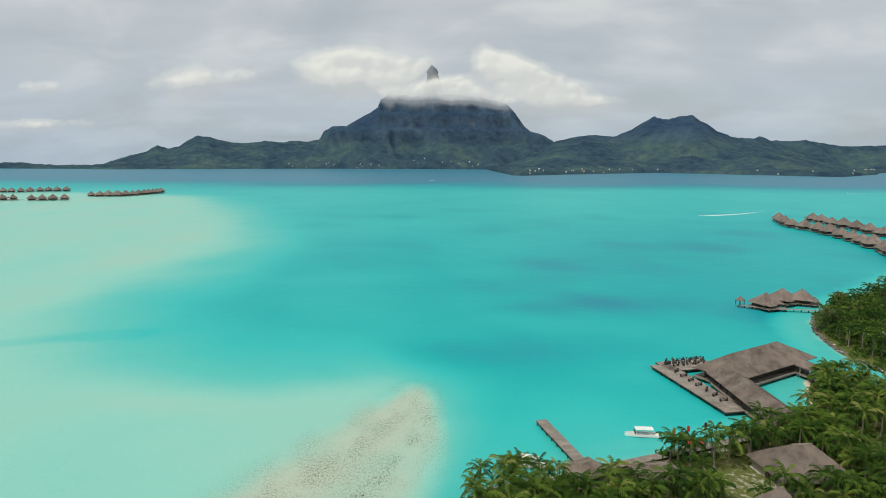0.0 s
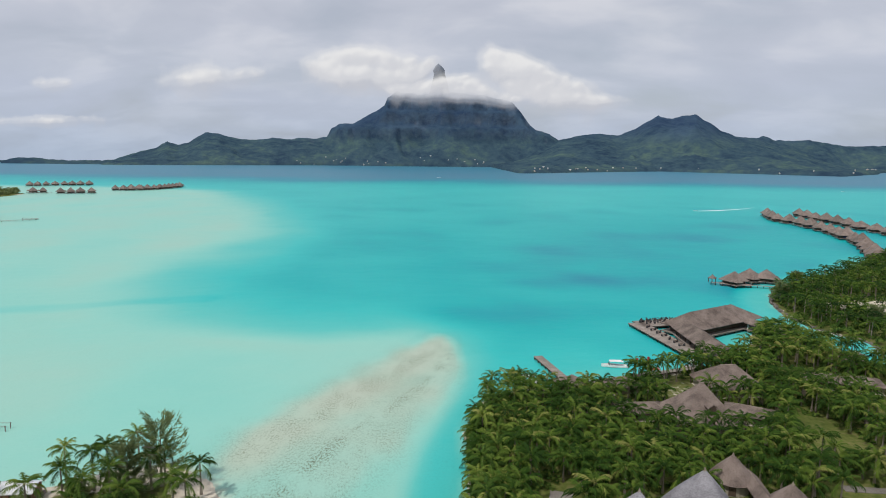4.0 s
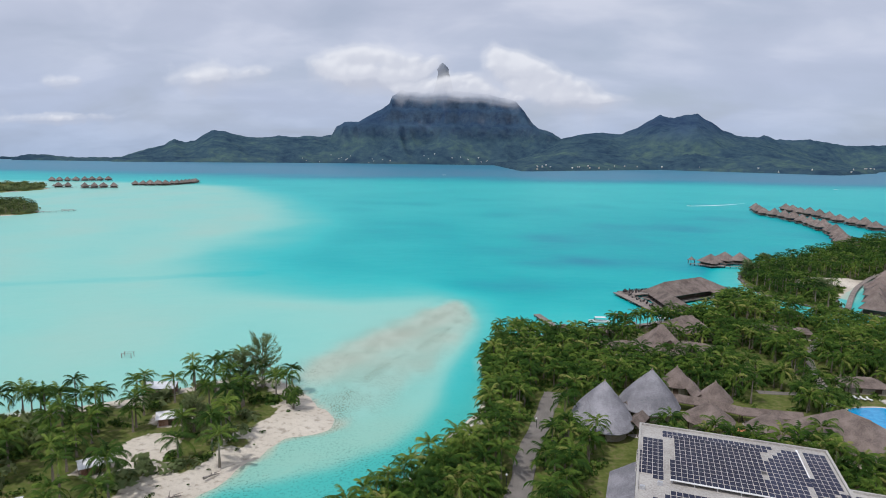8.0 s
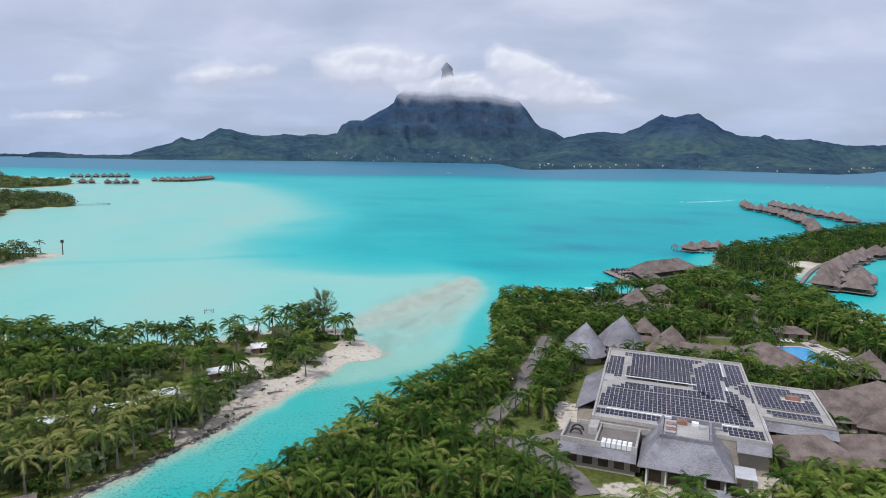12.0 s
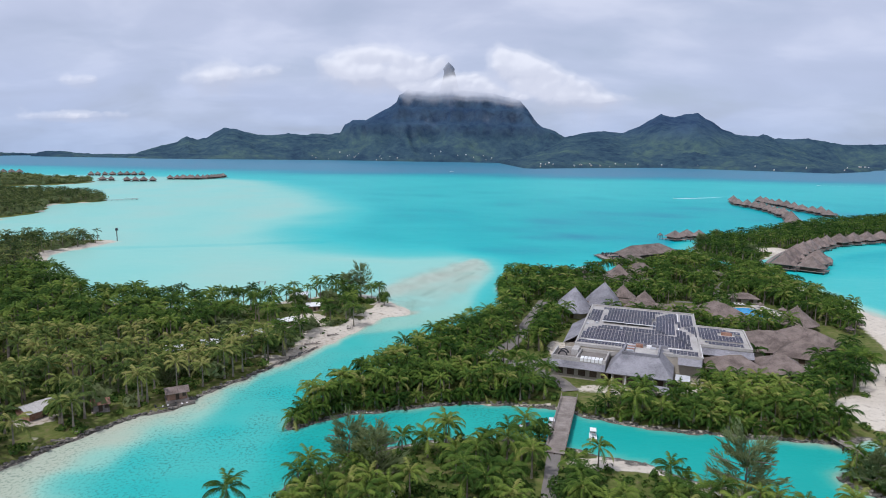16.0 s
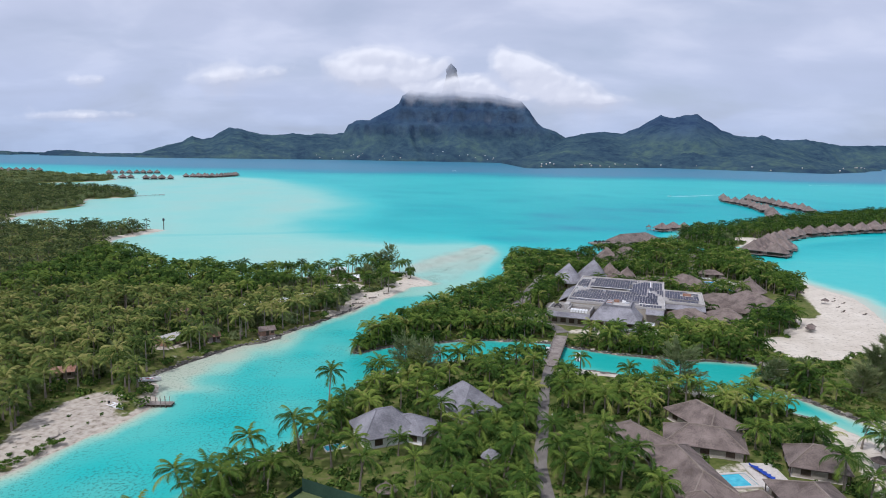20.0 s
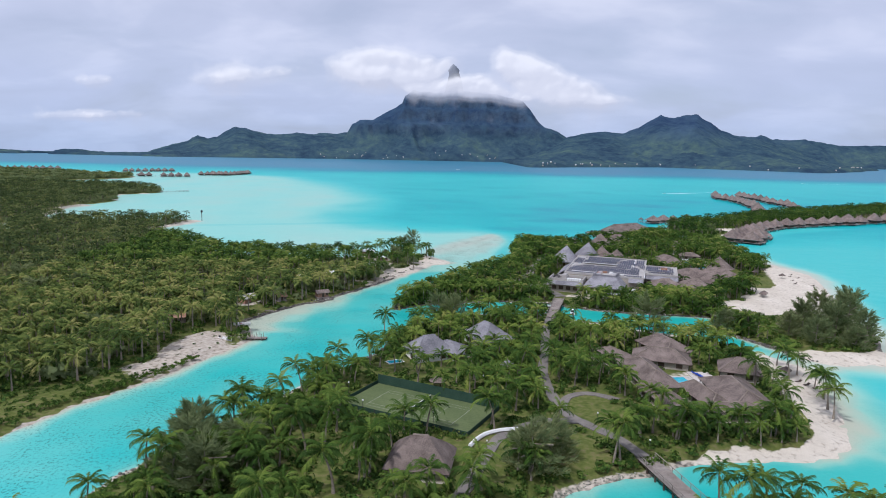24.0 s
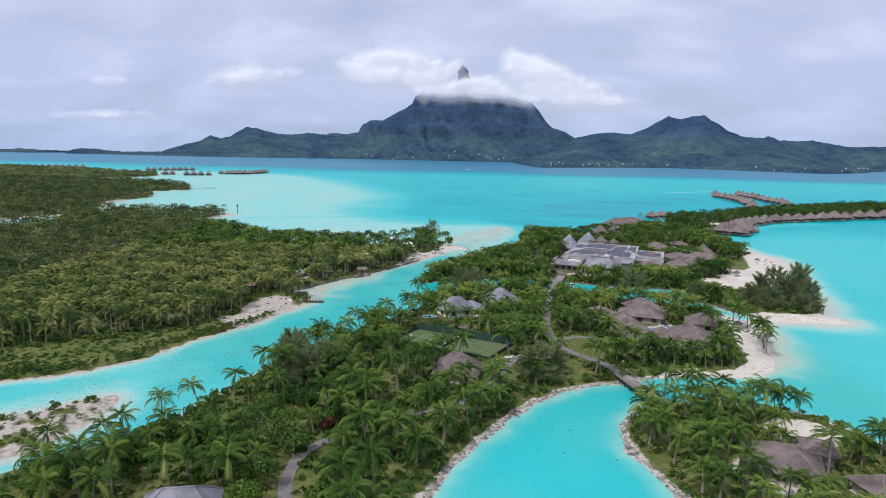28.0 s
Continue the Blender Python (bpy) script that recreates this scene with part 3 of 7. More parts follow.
dep = dep - 0.05 * chan * (0.75 + 0.45 * wobble(X, Y, 45, 12)) * (dep > 0.2)
dep = dep - 0.07 * chan * (1 - ease(0, 60, Y)) * (dep > 0.25)
canal = (1 - ease(225, 275, Y - 0.4 * X)) * (1 - ease(88, 104, X)) * ease(-70, -10, Y + 0.55 * (X + 20) * (X < -40)) * (1 - 0.85 * stony)
moat = ease(-45, -30, X) * (1 - ease(95, 105, X)) * ease(80, 90, Y) * (1 - ease(145, 160, Y))
canal = 0.52 * canal + 0.48 * moat
pool_in = ease(-40, -26, X) * (1 - ease(30, 45, X)) * (1 - ease(-18, -8, Y))
dep = dep + 0.13 * pool_in * ease(2, 7, side)
mid = np.full(X.shape, 0.0)
mid[NEAR] = ease(7, 16, -each[0]) * (1 - ease(40, 70, -each[0]))
mid = mid * ease(-130, -100, X) * (1 - ease(-25, -5, X)) * (1 - ease(150, 200, Y))
bank_d = np.full(X.shape, 900.0)
bank_d[NEAR] = -each[0]
shoal = ease(86, 94, Y) * (1 - ease(112, 142, Y)) * ease(-100, -94, X) * (1 - ease(-60, -45, X)) * (bank_d > 0)
dep = dep * (1 - shoal) + np.minimum(dep, 0.06 + 0.30 * ease(6, 22, bank_d + 3 * wobble(X, Y, 15, 33))) * shoal
mid = mid * (1 - shoal * (1 - ease(14, 20, bank_d)))
dep = dep + 0.07 * mid * (0.8 + 0.5 * wobble(X, Y, 17, 31))
weed = np.full(X.shape, 900.0)
weed[NEAR] = np.minimum(to_line(WEED[0], xs, ys), to_line(WEED[1], xs, ys))
weed = 1 - ease(0.6, 2.4, weed + 0.8 * wobble(X, Y, 11, 35))
rub = 0.30 * mid + 0.62 * chan * (1 - 0.9 * ease(-34, -28, X) * (1 - ease(-8, 0, Y))) + 0.10 * stony + 0.05 * shelf + 0.12 * (1 - shelf)
water = tagged(sheet("water", np.zeros(X.shape), WATER, {"depth": dep, "rubble": np.clip(rub, 0, 1), "canal": canal, "stony": ease(-9, 4, rubble_in) * (0.8 + 0.5 * (1 - ease(1, 5, spit))) + 0.9 * weed}), "clear turquoise lagoon water over pale sand", "water", kind="structure")

# ---------------- far island ----------------
def table(pairs, v):
    p = np.array(pairs, float)
    return np.interp(v, p[:, 0], p[:, 1])


RIDGE_L = [(-2300, 0), (-2270, 1), (-2196, 9), (-2084, 45), (-2005, 70), (-1898, 94), (-1826, 136), (-1748, 114), (-1689, 126), (-1629, 162), (-1557, 199), (-1472, 193), (-1414, 173), (-1336, 160), (-1259, 152), (-1180, 157), (-1113, 171), (-985, 159), (-887, 175), (-828, 166), (-738, 179), (-500, 160), (900, 120), (1600, 0)]
RIDGE_S = [(-2860, 0), (-2840, 9), (-2740, 15), (-2640, 8), (-2600, 0), (-2440, 0), (-2420, 10), (-2350, 26), (-2270, 22), (-2190, 9), (-2060, 8), (-1960, 15), (-1900, 9), (-1800, 14), (-1700, 6), (-1660, 0)]
RIDGE_M = [(-900, 0), (-760, 120), (-730, 178), (-694, 236), (-643, 268), (-546, 269), (-487, 309), (-390, 360), (-340, 395), (-321, 444), (-290, 462), (-258, 484), (-215, 470), (-177, 478), (-120, 458), (-61, 466), (35, 474), (132, 484), (229, 470), (330, 460), (424, 440), (502, 419), (563, 356), (624, 273), (664, 246), (763, 213), (823, 172), (1000, 60), (1100, 0)]
RIDGE_R = [(290, 0), (300, 10), (500, 30), (700, 110), (796, 169), (908, 193), (1021, 206), (1173, 201), (1284, 240), (1356, 289), (1429, 331), (1486, 309), (1524, 314), (1579, 329), (1673, 335), (1771, 284), (1830, 241), (1928, 201), (2080, 185), (2313, 125), (2509, 61), (2704, 8), (2800, 0)]
RIDGE_Q = [(1700, 0), (1900, 200), (2015, 208), (2174, 198), (2211, 219), (2293, 189), (2412, 183), (2530, 189), (2650, 171), (2811, 150), (3078, 158), (3500, 120), (4200, 60)]
mx, my = np.meshgrid(np.arange(-3300, 3800, 11.0), np.arange(2650, 4720, 14.0))


def lattice(u, v, size, seed):
    """Smooth value noise, 0 to 1."""
    g_ = np.random.RandomState(seed).uniform(0, 1, (97, 97))
    u, v = u / size, v / size
    iu, iv = np.floor(u).astype(int), np.floor(v).astype(int)
    fu, fv = u - iu, v - iv
    fu, fv = fu * fu * (3 - 2 * fu), fv * fv * (3 - 2 * fv)
    iu, iv = iu % 96, iv % 96
    return (g_[iv, iu] * (1 - fu) + g_[iv, iu + 1] * fu) * (1 - fv) + (g_[iv + 1, iu] * (1 - fu) + g_[iv + 1, iu + 1] * fu) * fv


def ridged(u, v, size, seed, octaves=4):
    """Sharp-crested noise, 0 to 1: spurs and gullies."""
    out, amp = 0, 0
    for o in range(octaves):
        a_ = 0.55 ** o
        out = out + a_ * (1 - np.abs(2 * lattice(u, v, size / 2 ** o, seed + o) - 1))
        amp += a_
    return out / amp


def fan(crest):
    """Where a spur that runs down towards the lagoon leaves its ridge."""
    return mx * np.maximum(1.0, (crest - 40) / (my - 40))


def slope_of(ridge, crest, coast, power, seed, spur=1.0):
    top_ = table(ridge, fan(crest))
    s = (my - coast) / (crest - coast)
    sc = np.clip(s, 0, 1)
    fall = ridged(mx + 0.5 * (my - crest) + 60 * wobble(mx, my, 300, seed), my * 0.45, 330, seed, 5)
    sw = np.clip(sc + spur * 0.6 * (fall - 0.62) * 5 * sc * (1 - sc) ** 2, 0, 1)
    body = np.where(my < crest, sw ** power, np.clip(1 - (my - crest) / 500, 0, 1))
    return np.where(s > 0, top_ * body + 6 * ease(0, 0.05, s) * (top_ > 2), -12) - 12.0 * (top_ < 2)


coast_r = table([(300, 2760), (380, 2740), (600, 2950), (1100, 3350), (1450, 2950), (1620, 2720), (2050, 3150), (2300, 3500), (2800, 3900)], mx)
coast_m = 4100 + 30 * wobble(mx, my * 0, 500, 31)
# The central massif: a green apron, then dark cliffs in three steps with ledges between
sm = np.clip((my - coast_m) / (4550 - coast_m), 0, 1)
gully = ridged(mx + 0.5 * my, my * 0.5, 300, 41, 5)
sm_w = np.clip(sm + 0.40 * (gully - 0.62) * 5 * sm * (1 - sm) ** 2 + 0.04 * wobble(mx, my, 260, 62), 0, 1)
steps_up = table([(0, 6), (0.18, 42), (0.40, 100), (0.56, 158), (0.60, 238), (0.72, 258), (0.76, 340), (0.85, 362), (0.89, 456), (0.94, 478), (1, 500)], sm_w)
cap = table(RIDGE_M, fan(4550))
tall = np.where((my > coast_m) & (cap > 2), np.minimum(steps_up, cap * np.where(my < 4550, 0.86 + 0.14 * ease(0.75, 1.0, sm), np.clip(1 - (my - 4550) / 400, 0, 1))), -12)
knoll = 205 * np.clip(1 - np.hypot((mx - 15) / (300 + 90 * (gully - 0.5)), (my - 4330) / 230), 0, 1) ** 0.75 * (0.85 + 0.3 * (gully - 0.5))
tall = np.where((knoll > 20) & (my < 4560), np.maximum(tall, knoll), tall)
mz = np.max([slope_of(RIDGE_L, 4640, table([(-3300, 4100), (-2382, 3650), (-1655, 3650), (-698, 4120), (100, 4120)], mx), 0.9, 51), tall, np.where(mx > 330, slope_of(RIDGE_R, 4400, coast_r, 1.2, 71), -24), slope_of(RIDGE_Q, 4600, 4200 + 0 * mx, 1.0, 81), slope_of(RIDGE_S, 3850, 3770 + 0 * mx, 0.8, 95, 0.3)], 0)
low = 15 * ease(0, 40, my - coast_r) * (1 - ease(180, 320, my - coast_r)) * ease(330, 380, mx) * (1 - ease(2350, 2500, mx))
mz = np.where(low > 1, np.maximum(mz, low), mz)
mz += np.where(mz > 4, 9 * (lattice(mx, my, 44, 90) - 0.5) + 6 * (lattice(mx, my, 23, 91) - 0.5), 0)
mi = np.arange(mx.size).reshape(mx.shape)
mf = np.stack([mi[:-1, :-1], mi[:-1, 1:], mi[1:, 1:], mi[1:, :-1]], -1).reshape(-1, 4)
mf = mf[(mz.ravel()[mf] > -11).any(1)]
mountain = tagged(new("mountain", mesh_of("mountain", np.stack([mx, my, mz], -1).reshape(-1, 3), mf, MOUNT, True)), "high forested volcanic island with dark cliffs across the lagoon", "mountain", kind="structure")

# Rock spire behind the cloud
sv, sf = [], []
for i, (z, hw) in enumerate([(420, 90), (480, 66), (560, 42), (600, 36), (624, 35), (640, 29), (652, 20), (661, 9), (668, 2)]):
    for j in range(12):
        q = j / 12 * 6.283
        jit = 1 + 0.16 * math.sin(3 * q + i) + 0.1 * math.sin(5 * q - 2 * i)
        sv.append((19 + hw * math.cos(q) * jit - 6 * (z > 640), 4585 + hw * 0.5 * math.sin(q) * jit, z))
for i in range(8):
    for j in range(12):
        sf.append((i * 12 + j, i * 12 + (j + 1) % 12, i * 12 + 12 + (j + 1) % 12, i * 12 + 12 + j))
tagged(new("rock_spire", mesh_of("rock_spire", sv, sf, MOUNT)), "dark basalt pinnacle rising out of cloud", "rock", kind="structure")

# ---------------- clouds: a soft bank far off, round the summit ----------------
PUFFS = [(-600, 690, 130, 66), (-480, 706, 140, 66), (-350, 690, 140, 62), (-225, 655, 130, 60), (-700, 630, 140, 58), (-90, 630, 110, 50), (-420, 600, 200, 55), (-130, 580, 120, 52), (-190, 500, 110, 34), (-95, 500, 130, 42), (0, 485, 130, 44), (110, 480, 150, 46), (230, 468, 160, 46), (340, 450, 140, 38), (130, 452, 120, 34), (430, 430, 110, 30), (15, 500, 110, 44), (90, 505, 130, 30), (170, 525, 130, 40),
         (345, 660, 80, 66), (430, 668, 90, 60), (510, 630, 110, 60), (600, 590, 130, 56), (400, 590, 140, 60), (690, 560, 150, 50), (560, 520, 180, 46), (800, 500, 190, 56), (690, 470, 230, 66), (840, 435, 220, 50), (980, 430, 180, 40), (560, 600, 130, 70), (470, 610, 120, 80), (-430, 575, 240, 66), (-250, 560, 170, 62), (-560, 590, 160, 60), (-2300, 262, 340, 30),
         (-1470, 525, 150, 72), (-1370, 515, 170, 70), (-1560, 495, 150, 56), (-2330, 475, 130, 40), (-2500, 245, 260, 26), (-1150, 545, 130, 44)]
cx_, cz_ = np.meshgrid(np.arange(-2900, 1500, 11.0), np.arange(160, 860, 7.0))
dens, lit, wsum = np.zeros(cx_.shape), np.zeros(cx_.shape), np.full(cx_.shape, 0.02)
crng = np.random.RandomState(77)
for px, pz, rx, rz in PUFFS:
    q = ((cx_ - px) / rx) ** 2 + ((cz_ - pz) / np.where(cz_ > pz, rz, rz * 1.5)) ** 2
    g_ = np.exp(-q * 1.3)
    thick = 0.80 if px > -900 else 0.50
    dens = 1 - (1 - dens) * (1 - thick * g_)
    lit += g_ * np.clip(0.42 + 0.5 * (cz_ - pz) / rz - 0.22 * (cx_ - px) / rx, 0, 1)
    wsum += g_
    for _ in range(7):
        a_, d_ = crng.uniform(-0.3, 3.44), crng.uniform(0.3, 0.8)
        bx, bz, br = px + rx * d_ * math.cos(a_), pz + rz * d_ * math.sin(a_), rz * crng.uniform(0.35, 0.7)
        q = ((cx_ - bx) / (br * 1.3)) ** 2 + ((cz_ - bz) / br) ** 2
        g_ = np.exp(-q * 1.6)
        dens = 1 - (1 - dens) * (1 - 0.45 * thick * g_)
        lit += 0.8 * g_ * np.clip(0.5 + 0.45 * (cz_ - bz) / br - 0.2 * (cx_ - bx) / br, 0, 1)
        wsum += 0.8 * g_
lit = lit / wsum
CLOUD, k = material("self_lit_cloud")
pos = where(k)
dn = k.field("vapour")
tp = k.field("crown")
f1 = k.noise(pos, 0.009, 7, 0.55, 0.25)
f2 = k.noise(pos, 0.0045, 4, 0.5)
fl = k.math("ADD", k.math("MULTIPLY", k.math("SUBTRACT", f1, 0.5), 0.45), k.math("MULTIPLY", k.math("SUBTRACT", f2, 0.5), 0.55))
al = k.ramp(k.math("ADD", dn, fl), [(0.06, 0.0), (0.42, 0.36), (0.92, 0.93)], "EASE")
# Bright tops and grey undersides are sunlight put into the sheet's glow colour.
sh = k.ramp(k.math("ADD", tp, k.math("MULTIPLY", fl, 0.55)), [(0.08, (0.53, 0.55, 0.61)), (0.32, (0.65, 0.66, 0.70)), (0.66, (0.80, 0.80, 0.81))], "EASE")
em = k.n("ShaderNodeEmission", {"Color": sh, "Strength": 1.0}).outputs[0]
finish(k, k.n("ShaderNodeMixShader", {0: al, 1: k.n("ShaderNodeBsdfTransparent").outputs[0], 2: em}).outputs[0])
ci_ = np.arange(cx_.size).reshape(cx_.shape)
cme = mesh_of("cloud_bank", np.stack([cx_, 4230 + 0 * cx_, cz_ - 46 * ease(-900, -700, cx_) * (1 - ease(-160, 20, cx_)) - 24 * ease(300, 420, cx_)], -1).reshape(-1, 3), np.stack([ci_[:-1, :-1], ci_[:-1, 1:], ci_[1:, 1:], ci_[1:, :-1]], -1).reshape(-1, 4), CLOUD, True)
cme.attributes.new("vapour", "FLOAT", "POINT").data.foreach_set("value", dens.ravel().astype(np.float32))
cme.attributes.new("crown", "FLOAT", "POINT").data.foreach_set("value", np.clip(lit, 0, 1).ravel().astype(np.float32))
cloud = tagged(new("cloud_bank", cme), "soft white cumulus caught on the mountain summit", "cloud", kind="structure")
cloud.visible_shadow = False


# ---------------- plants ----------------
def frond(length, pairs, rng, pitch, bend):
    """One feathered palm leaf arching outwards along +x as loose triangles, and how pale each is."""
    tri, pale = [], []
    line_, dirs = [np.zeros(3)], []
    for i in range(12):
        a_ = pitch - bend * (i / 12) ** 1.3
        dirs.append(np.array([math.cos(a_), 0, math.sin(a_)]))
        line_.append(line_[-1] + dirs[-1] * length / 12)
    line_ = np.array(line_)

    def at(s):
        f = min(s, 0.9999) * 12
        i = int(f)
        return line_[i] + (line_[i + 1] - line_[i]) * (f - i), dirs[i]
    rib = [at(s)[0] for s in np.linspace(0, 1, 5)]
    for n_, (a_, b_) in enumerate(zip(rib[:-1], rib[1:])):
        e = np.array([0, 0.075 - 0.015 * n_, 0])
        tri.append((a_ - e, b_, a_ + e))
        pale.append(0.75)
    for i in range(pairs):
        s = 0.12 + 0.86 * (i + 0.5) / pairs
        (p, d_), (q, _) = at(s), at(min(1, s + 0.86 / pairs))
        reach = length * 0.172 * math.sin(math.pi * (0.20 + 0.66 * s)) * rng.uniform(0.85, 1.15)
        nrm = np.array([-d_[2], 0, d_[0]])
        for sd in (-1, 1):
            sag = rng.uniform(0.55, 1.25)
            tip = q + d_ * reach * 0.85 + np.array([0, sd * reach, -reach * sag]) - nrm * reach * 0.12
            tri.append((p, q, tip) if sd > 0 else (q, p, tip))
            pale.append(rng.uniform(-0.12, 0.12))
    return np.array(tri), np.array(pale)


def palm_crown(seed, fronds, pairs, length):
    rng = np.random.RandomState(seed)
    out, tone_ = [], []
    for i in range(fronds):
        lift = 1 - (i + 0.5) / fronds
        a_ = i * 2.399 + rng.uniform(-0.3, 0.3)
        pitch = radians(-6 + 88 * lift ** 0.9 + rng.uniform(-9, 9))
        bend = radians(78 + 36 * rng.uniform(0, 1) + 26 * (lift - 0.5))
        t_, pl = frond(length * rng.uniform(0.82, 1.12) * (1.0 - 0.18 * lift), pairs, rng, pitch, bend)
        c_, s_ = math.cos(a_), math.sin(a_)
        out.append(np.stack([t_[..., 0] * c_ - t_[..., 1] * s_, t_[..., 0] * s_ + t_[..., 1] * c_, t_[..., 2]], -1))
        old = 0.5 if i > fronds - 4 and rng.uniform() < 0.5 else 0.0
        # Lower fronds take darker tones: the crown's own shade put into the colour.
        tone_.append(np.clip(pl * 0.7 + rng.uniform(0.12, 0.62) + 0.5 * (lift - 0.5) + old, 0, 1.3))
    return np.concatenate(out), np.concatenate(tone_)


def trunk_tris(h_, lean, rings=4, sides=5, r0=0.20, r1=0.12):
    v = []
    for i in range(rings + 1):
        s = i / rings
        r_ = r0 + (r1 - r0) * s + (0.12 * (1 - s) ** 6)
        for j in range(sides):
            q = j / sides * 6.283
            v.append((lean * s * s + r_ * math.cos(q), r_ * math.sin(q), h_ * s))
    f = []
    for i in range(rings):
        for j in range(sides):
            a_, b_ = i * sides + j, i * sides + (j + 1) % sides
            f += [(a_, b_, b_ + sides), (a_, b_ + sides, a_ + sides)]
    v = np.array(v)
    return v[np.array(f)]


def tri_mesh(name, tris, mat, tones=None):
    v = tris.reshape(-1, 3)
    me = mesh_of(name, v, np.arange(len(v)).reshape(-1, 3), mat)
    if tones is None:
        tones = np.random.RandomState(len(v) % 9973).uniform(0.1, 0.9, len(tris))
    me.attributes.new("tone", "FLOAT", "FACE").data.foreach_set("value", np.asarray(tones, np.float32))
    return me


def leaf_ball(seed, n, size, rx, ry, rz, lobes=7):
    """A shrub or tree crown: leaf triangles spread over a few uneven lobes."""
    rng = np.random.RandomState(seed)
    cs = [(rng.uniform(-0.6, 0.6), rng.uniform(-0.6, 0.6), rng.uniform(0.15, 0.75), rng.uniform(0.32, 0.55)) for _ in range(lobes)]
    which = rng.randint(0, lobes, n)
    cc = np.array(cs)[which]
    d_ = rng.normal(size=(n, 3))
    d_[:, 2] = np.abs(d_[:, 2]) * 0.9 + d_[:, 2] * 0.1
    d_ /= np.linalg.norm(d_, axis=1)[:, None]
    p = (cc[:, :3] + d_ * cc[:, 3:4] * rng.uniform(0.75, 1.05, (n, 1))) * np.array([rx, ry, rz])
    p[:, 2] = np.maximum(p[:, 2], 0.05)
    a_ = rng.normal(size=(n, 3))
    a_ -= (a_ * d_).sum(1)[:, None] * d_ * 0.7
    a_ /= np.linalg.norm(a_, axis=1)[:, None]
    b_ = np.cross(d_, a_)
    s_ = size * rng.uniform(0.6, 1.4, (n, 1))
    return np.stack([p - a_ * s_, p + a_ * s_, p + b_ * s_ * 1.3 + d_ * s_ * 0.3], 1)


def needle_tree(seed, n, h_, r_):
    """A wispy ironwood: long feathery sprays along upswept limbs."""
    rng = np.random.RandomState(seed)
    out = []
    limbs = []
    for i in range(34):
        z = 0.10 + 0.80 * i / 34
        q = i * 2.399 + rng.uniform(-0.5, 0.5)
        reach = r_ * (1.05 - 0.75 * z) * rng.uniform(0.55, 1.2)
        limbs.append((z * h_, q, reach, h_ * rng.uniform(0.08, 0.26)))
    for _ in range(n):
        z, q, reach, rise = limbs[rng.randint(34)]
        s = rng.uniform(0.1, 1.0) ** 0.7
        q = q + rng.normal(0, 0.16)
        p = np.array([reach * s * math.cos(q), reach * s * math.sin(q), z + rise * s * s]) + rng.normal(0, 0.25, 3)
        up_ = np.array([0.9 * math.cos(q), 0.9 * math.sin(q), rng.uniform(0.0, 1.2)]) * rng.uniform(0.5, 1.3) + rng.normal(0, 0.25, 3)
        sd = rng.normal(0, 0.085, 3)
        out.append((p - sd, p + sd, p + up_))
    return np.array(out)


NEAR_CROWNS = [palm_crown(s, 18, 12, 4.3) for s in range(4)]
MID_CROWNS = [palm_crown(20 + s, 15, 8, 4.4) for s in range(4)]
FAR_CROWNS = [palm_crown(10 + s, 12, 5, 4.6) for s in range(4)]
TRUNK_LOW = trunk_tris(1.0, 0.0, 2, 3)


def placed(tris, x, y, z, yaw, sc, squash=1.0):
    c_, s_ = math.cos(yaw) * sc, math.sin(yaw) * sc
    return np.stack([tris[..., 0] * c_ - tris[..., 1] * s_ + x, tris[..., 0] * s_ + tris[..., 1] * c_ + y, tris[..., 2] * sc * squash + z], -1).astype(np.float32)


def spots(ring, step, margin, seed, box_=None, grow=1.0, thin=9.0, pad=0.9, way_side=0.4):
    """Uneven spots on an islet, off its shore, its paths and its open ground."""
    rng = np.random.RandomState(seed)
    lo, hi = ring.min(0), ring.max(0)
    if box_:
        lo, hi = np.maximum(lo, box_[:2]), np.minimum(hi, box_[2:])
    gx, gy = np.meshgrid(np.arange(lo[0], hi[0], step), np.arange(lo[1], hi[1], step))
    gx = gx.ravel() + rng.uniform(-0.48, 0.48, gx.size) * step
    gy = gy.ravel() + rng.uniform(-0.48, 0.48, gy.size) * step
    ok = signed(ring, gx, gy) > margin
    for wd, ln in LINES:
        ok &= to_line(ln, gx, gy) > wd + way_side
    for fx, fy, fl, fw, ft in FOOT:
        c_, s_ = math.cos(radians(ft)), math.sin(radians(ft))
        u_, v_ = (gx - fx) * c_ + (gy - fy) * s_, (gy - fy) * c_ - (gx - fx) * s_
        ok &= (np.abs(u_) > fl / 2 + pad) | (np.abs(v_) > fw / 2 + pad)
    ok &= signed(ring, gx, gy) > margin + sand_reach(gx, gy) * 1.05
    ok &= signed(POND_RING, gx, gy) < -2
    ok &= (gx > -60 - 0.73 * (gy + 185)) | (gy < -60)
    ok &= wobble(gx, gy, 34, seed + 40) < thin
    return [(a_, b_) for a_, b_, o in zip(gx, gy, ok) if o and not clear_at(a_, b_, grow)]


PALM_LABEL = "coconut palm with arching green fronds and slim grey trunk"
palm_masters = []
for i in range(4):
    h_ = 4.6 + 0.8 * i
    lean = (0.3, 1.0, -0.6, 1.6)[i]
    p_ = thing("coconut_palm", pose(0, 0, 0), PALM_LABEL, "palm tree", "coconut palms on the islets")
    part("trunk", tri_mesh("trunk", trunk_tris(h_, lean, 5, 6), BARK), None, p_)
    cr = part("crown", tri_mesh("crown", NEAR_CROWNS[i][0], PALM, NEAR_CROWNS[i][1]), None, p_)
    cr.location = (lean, 0, h_)
    palm_masters.append(p_)
used_masters = set()


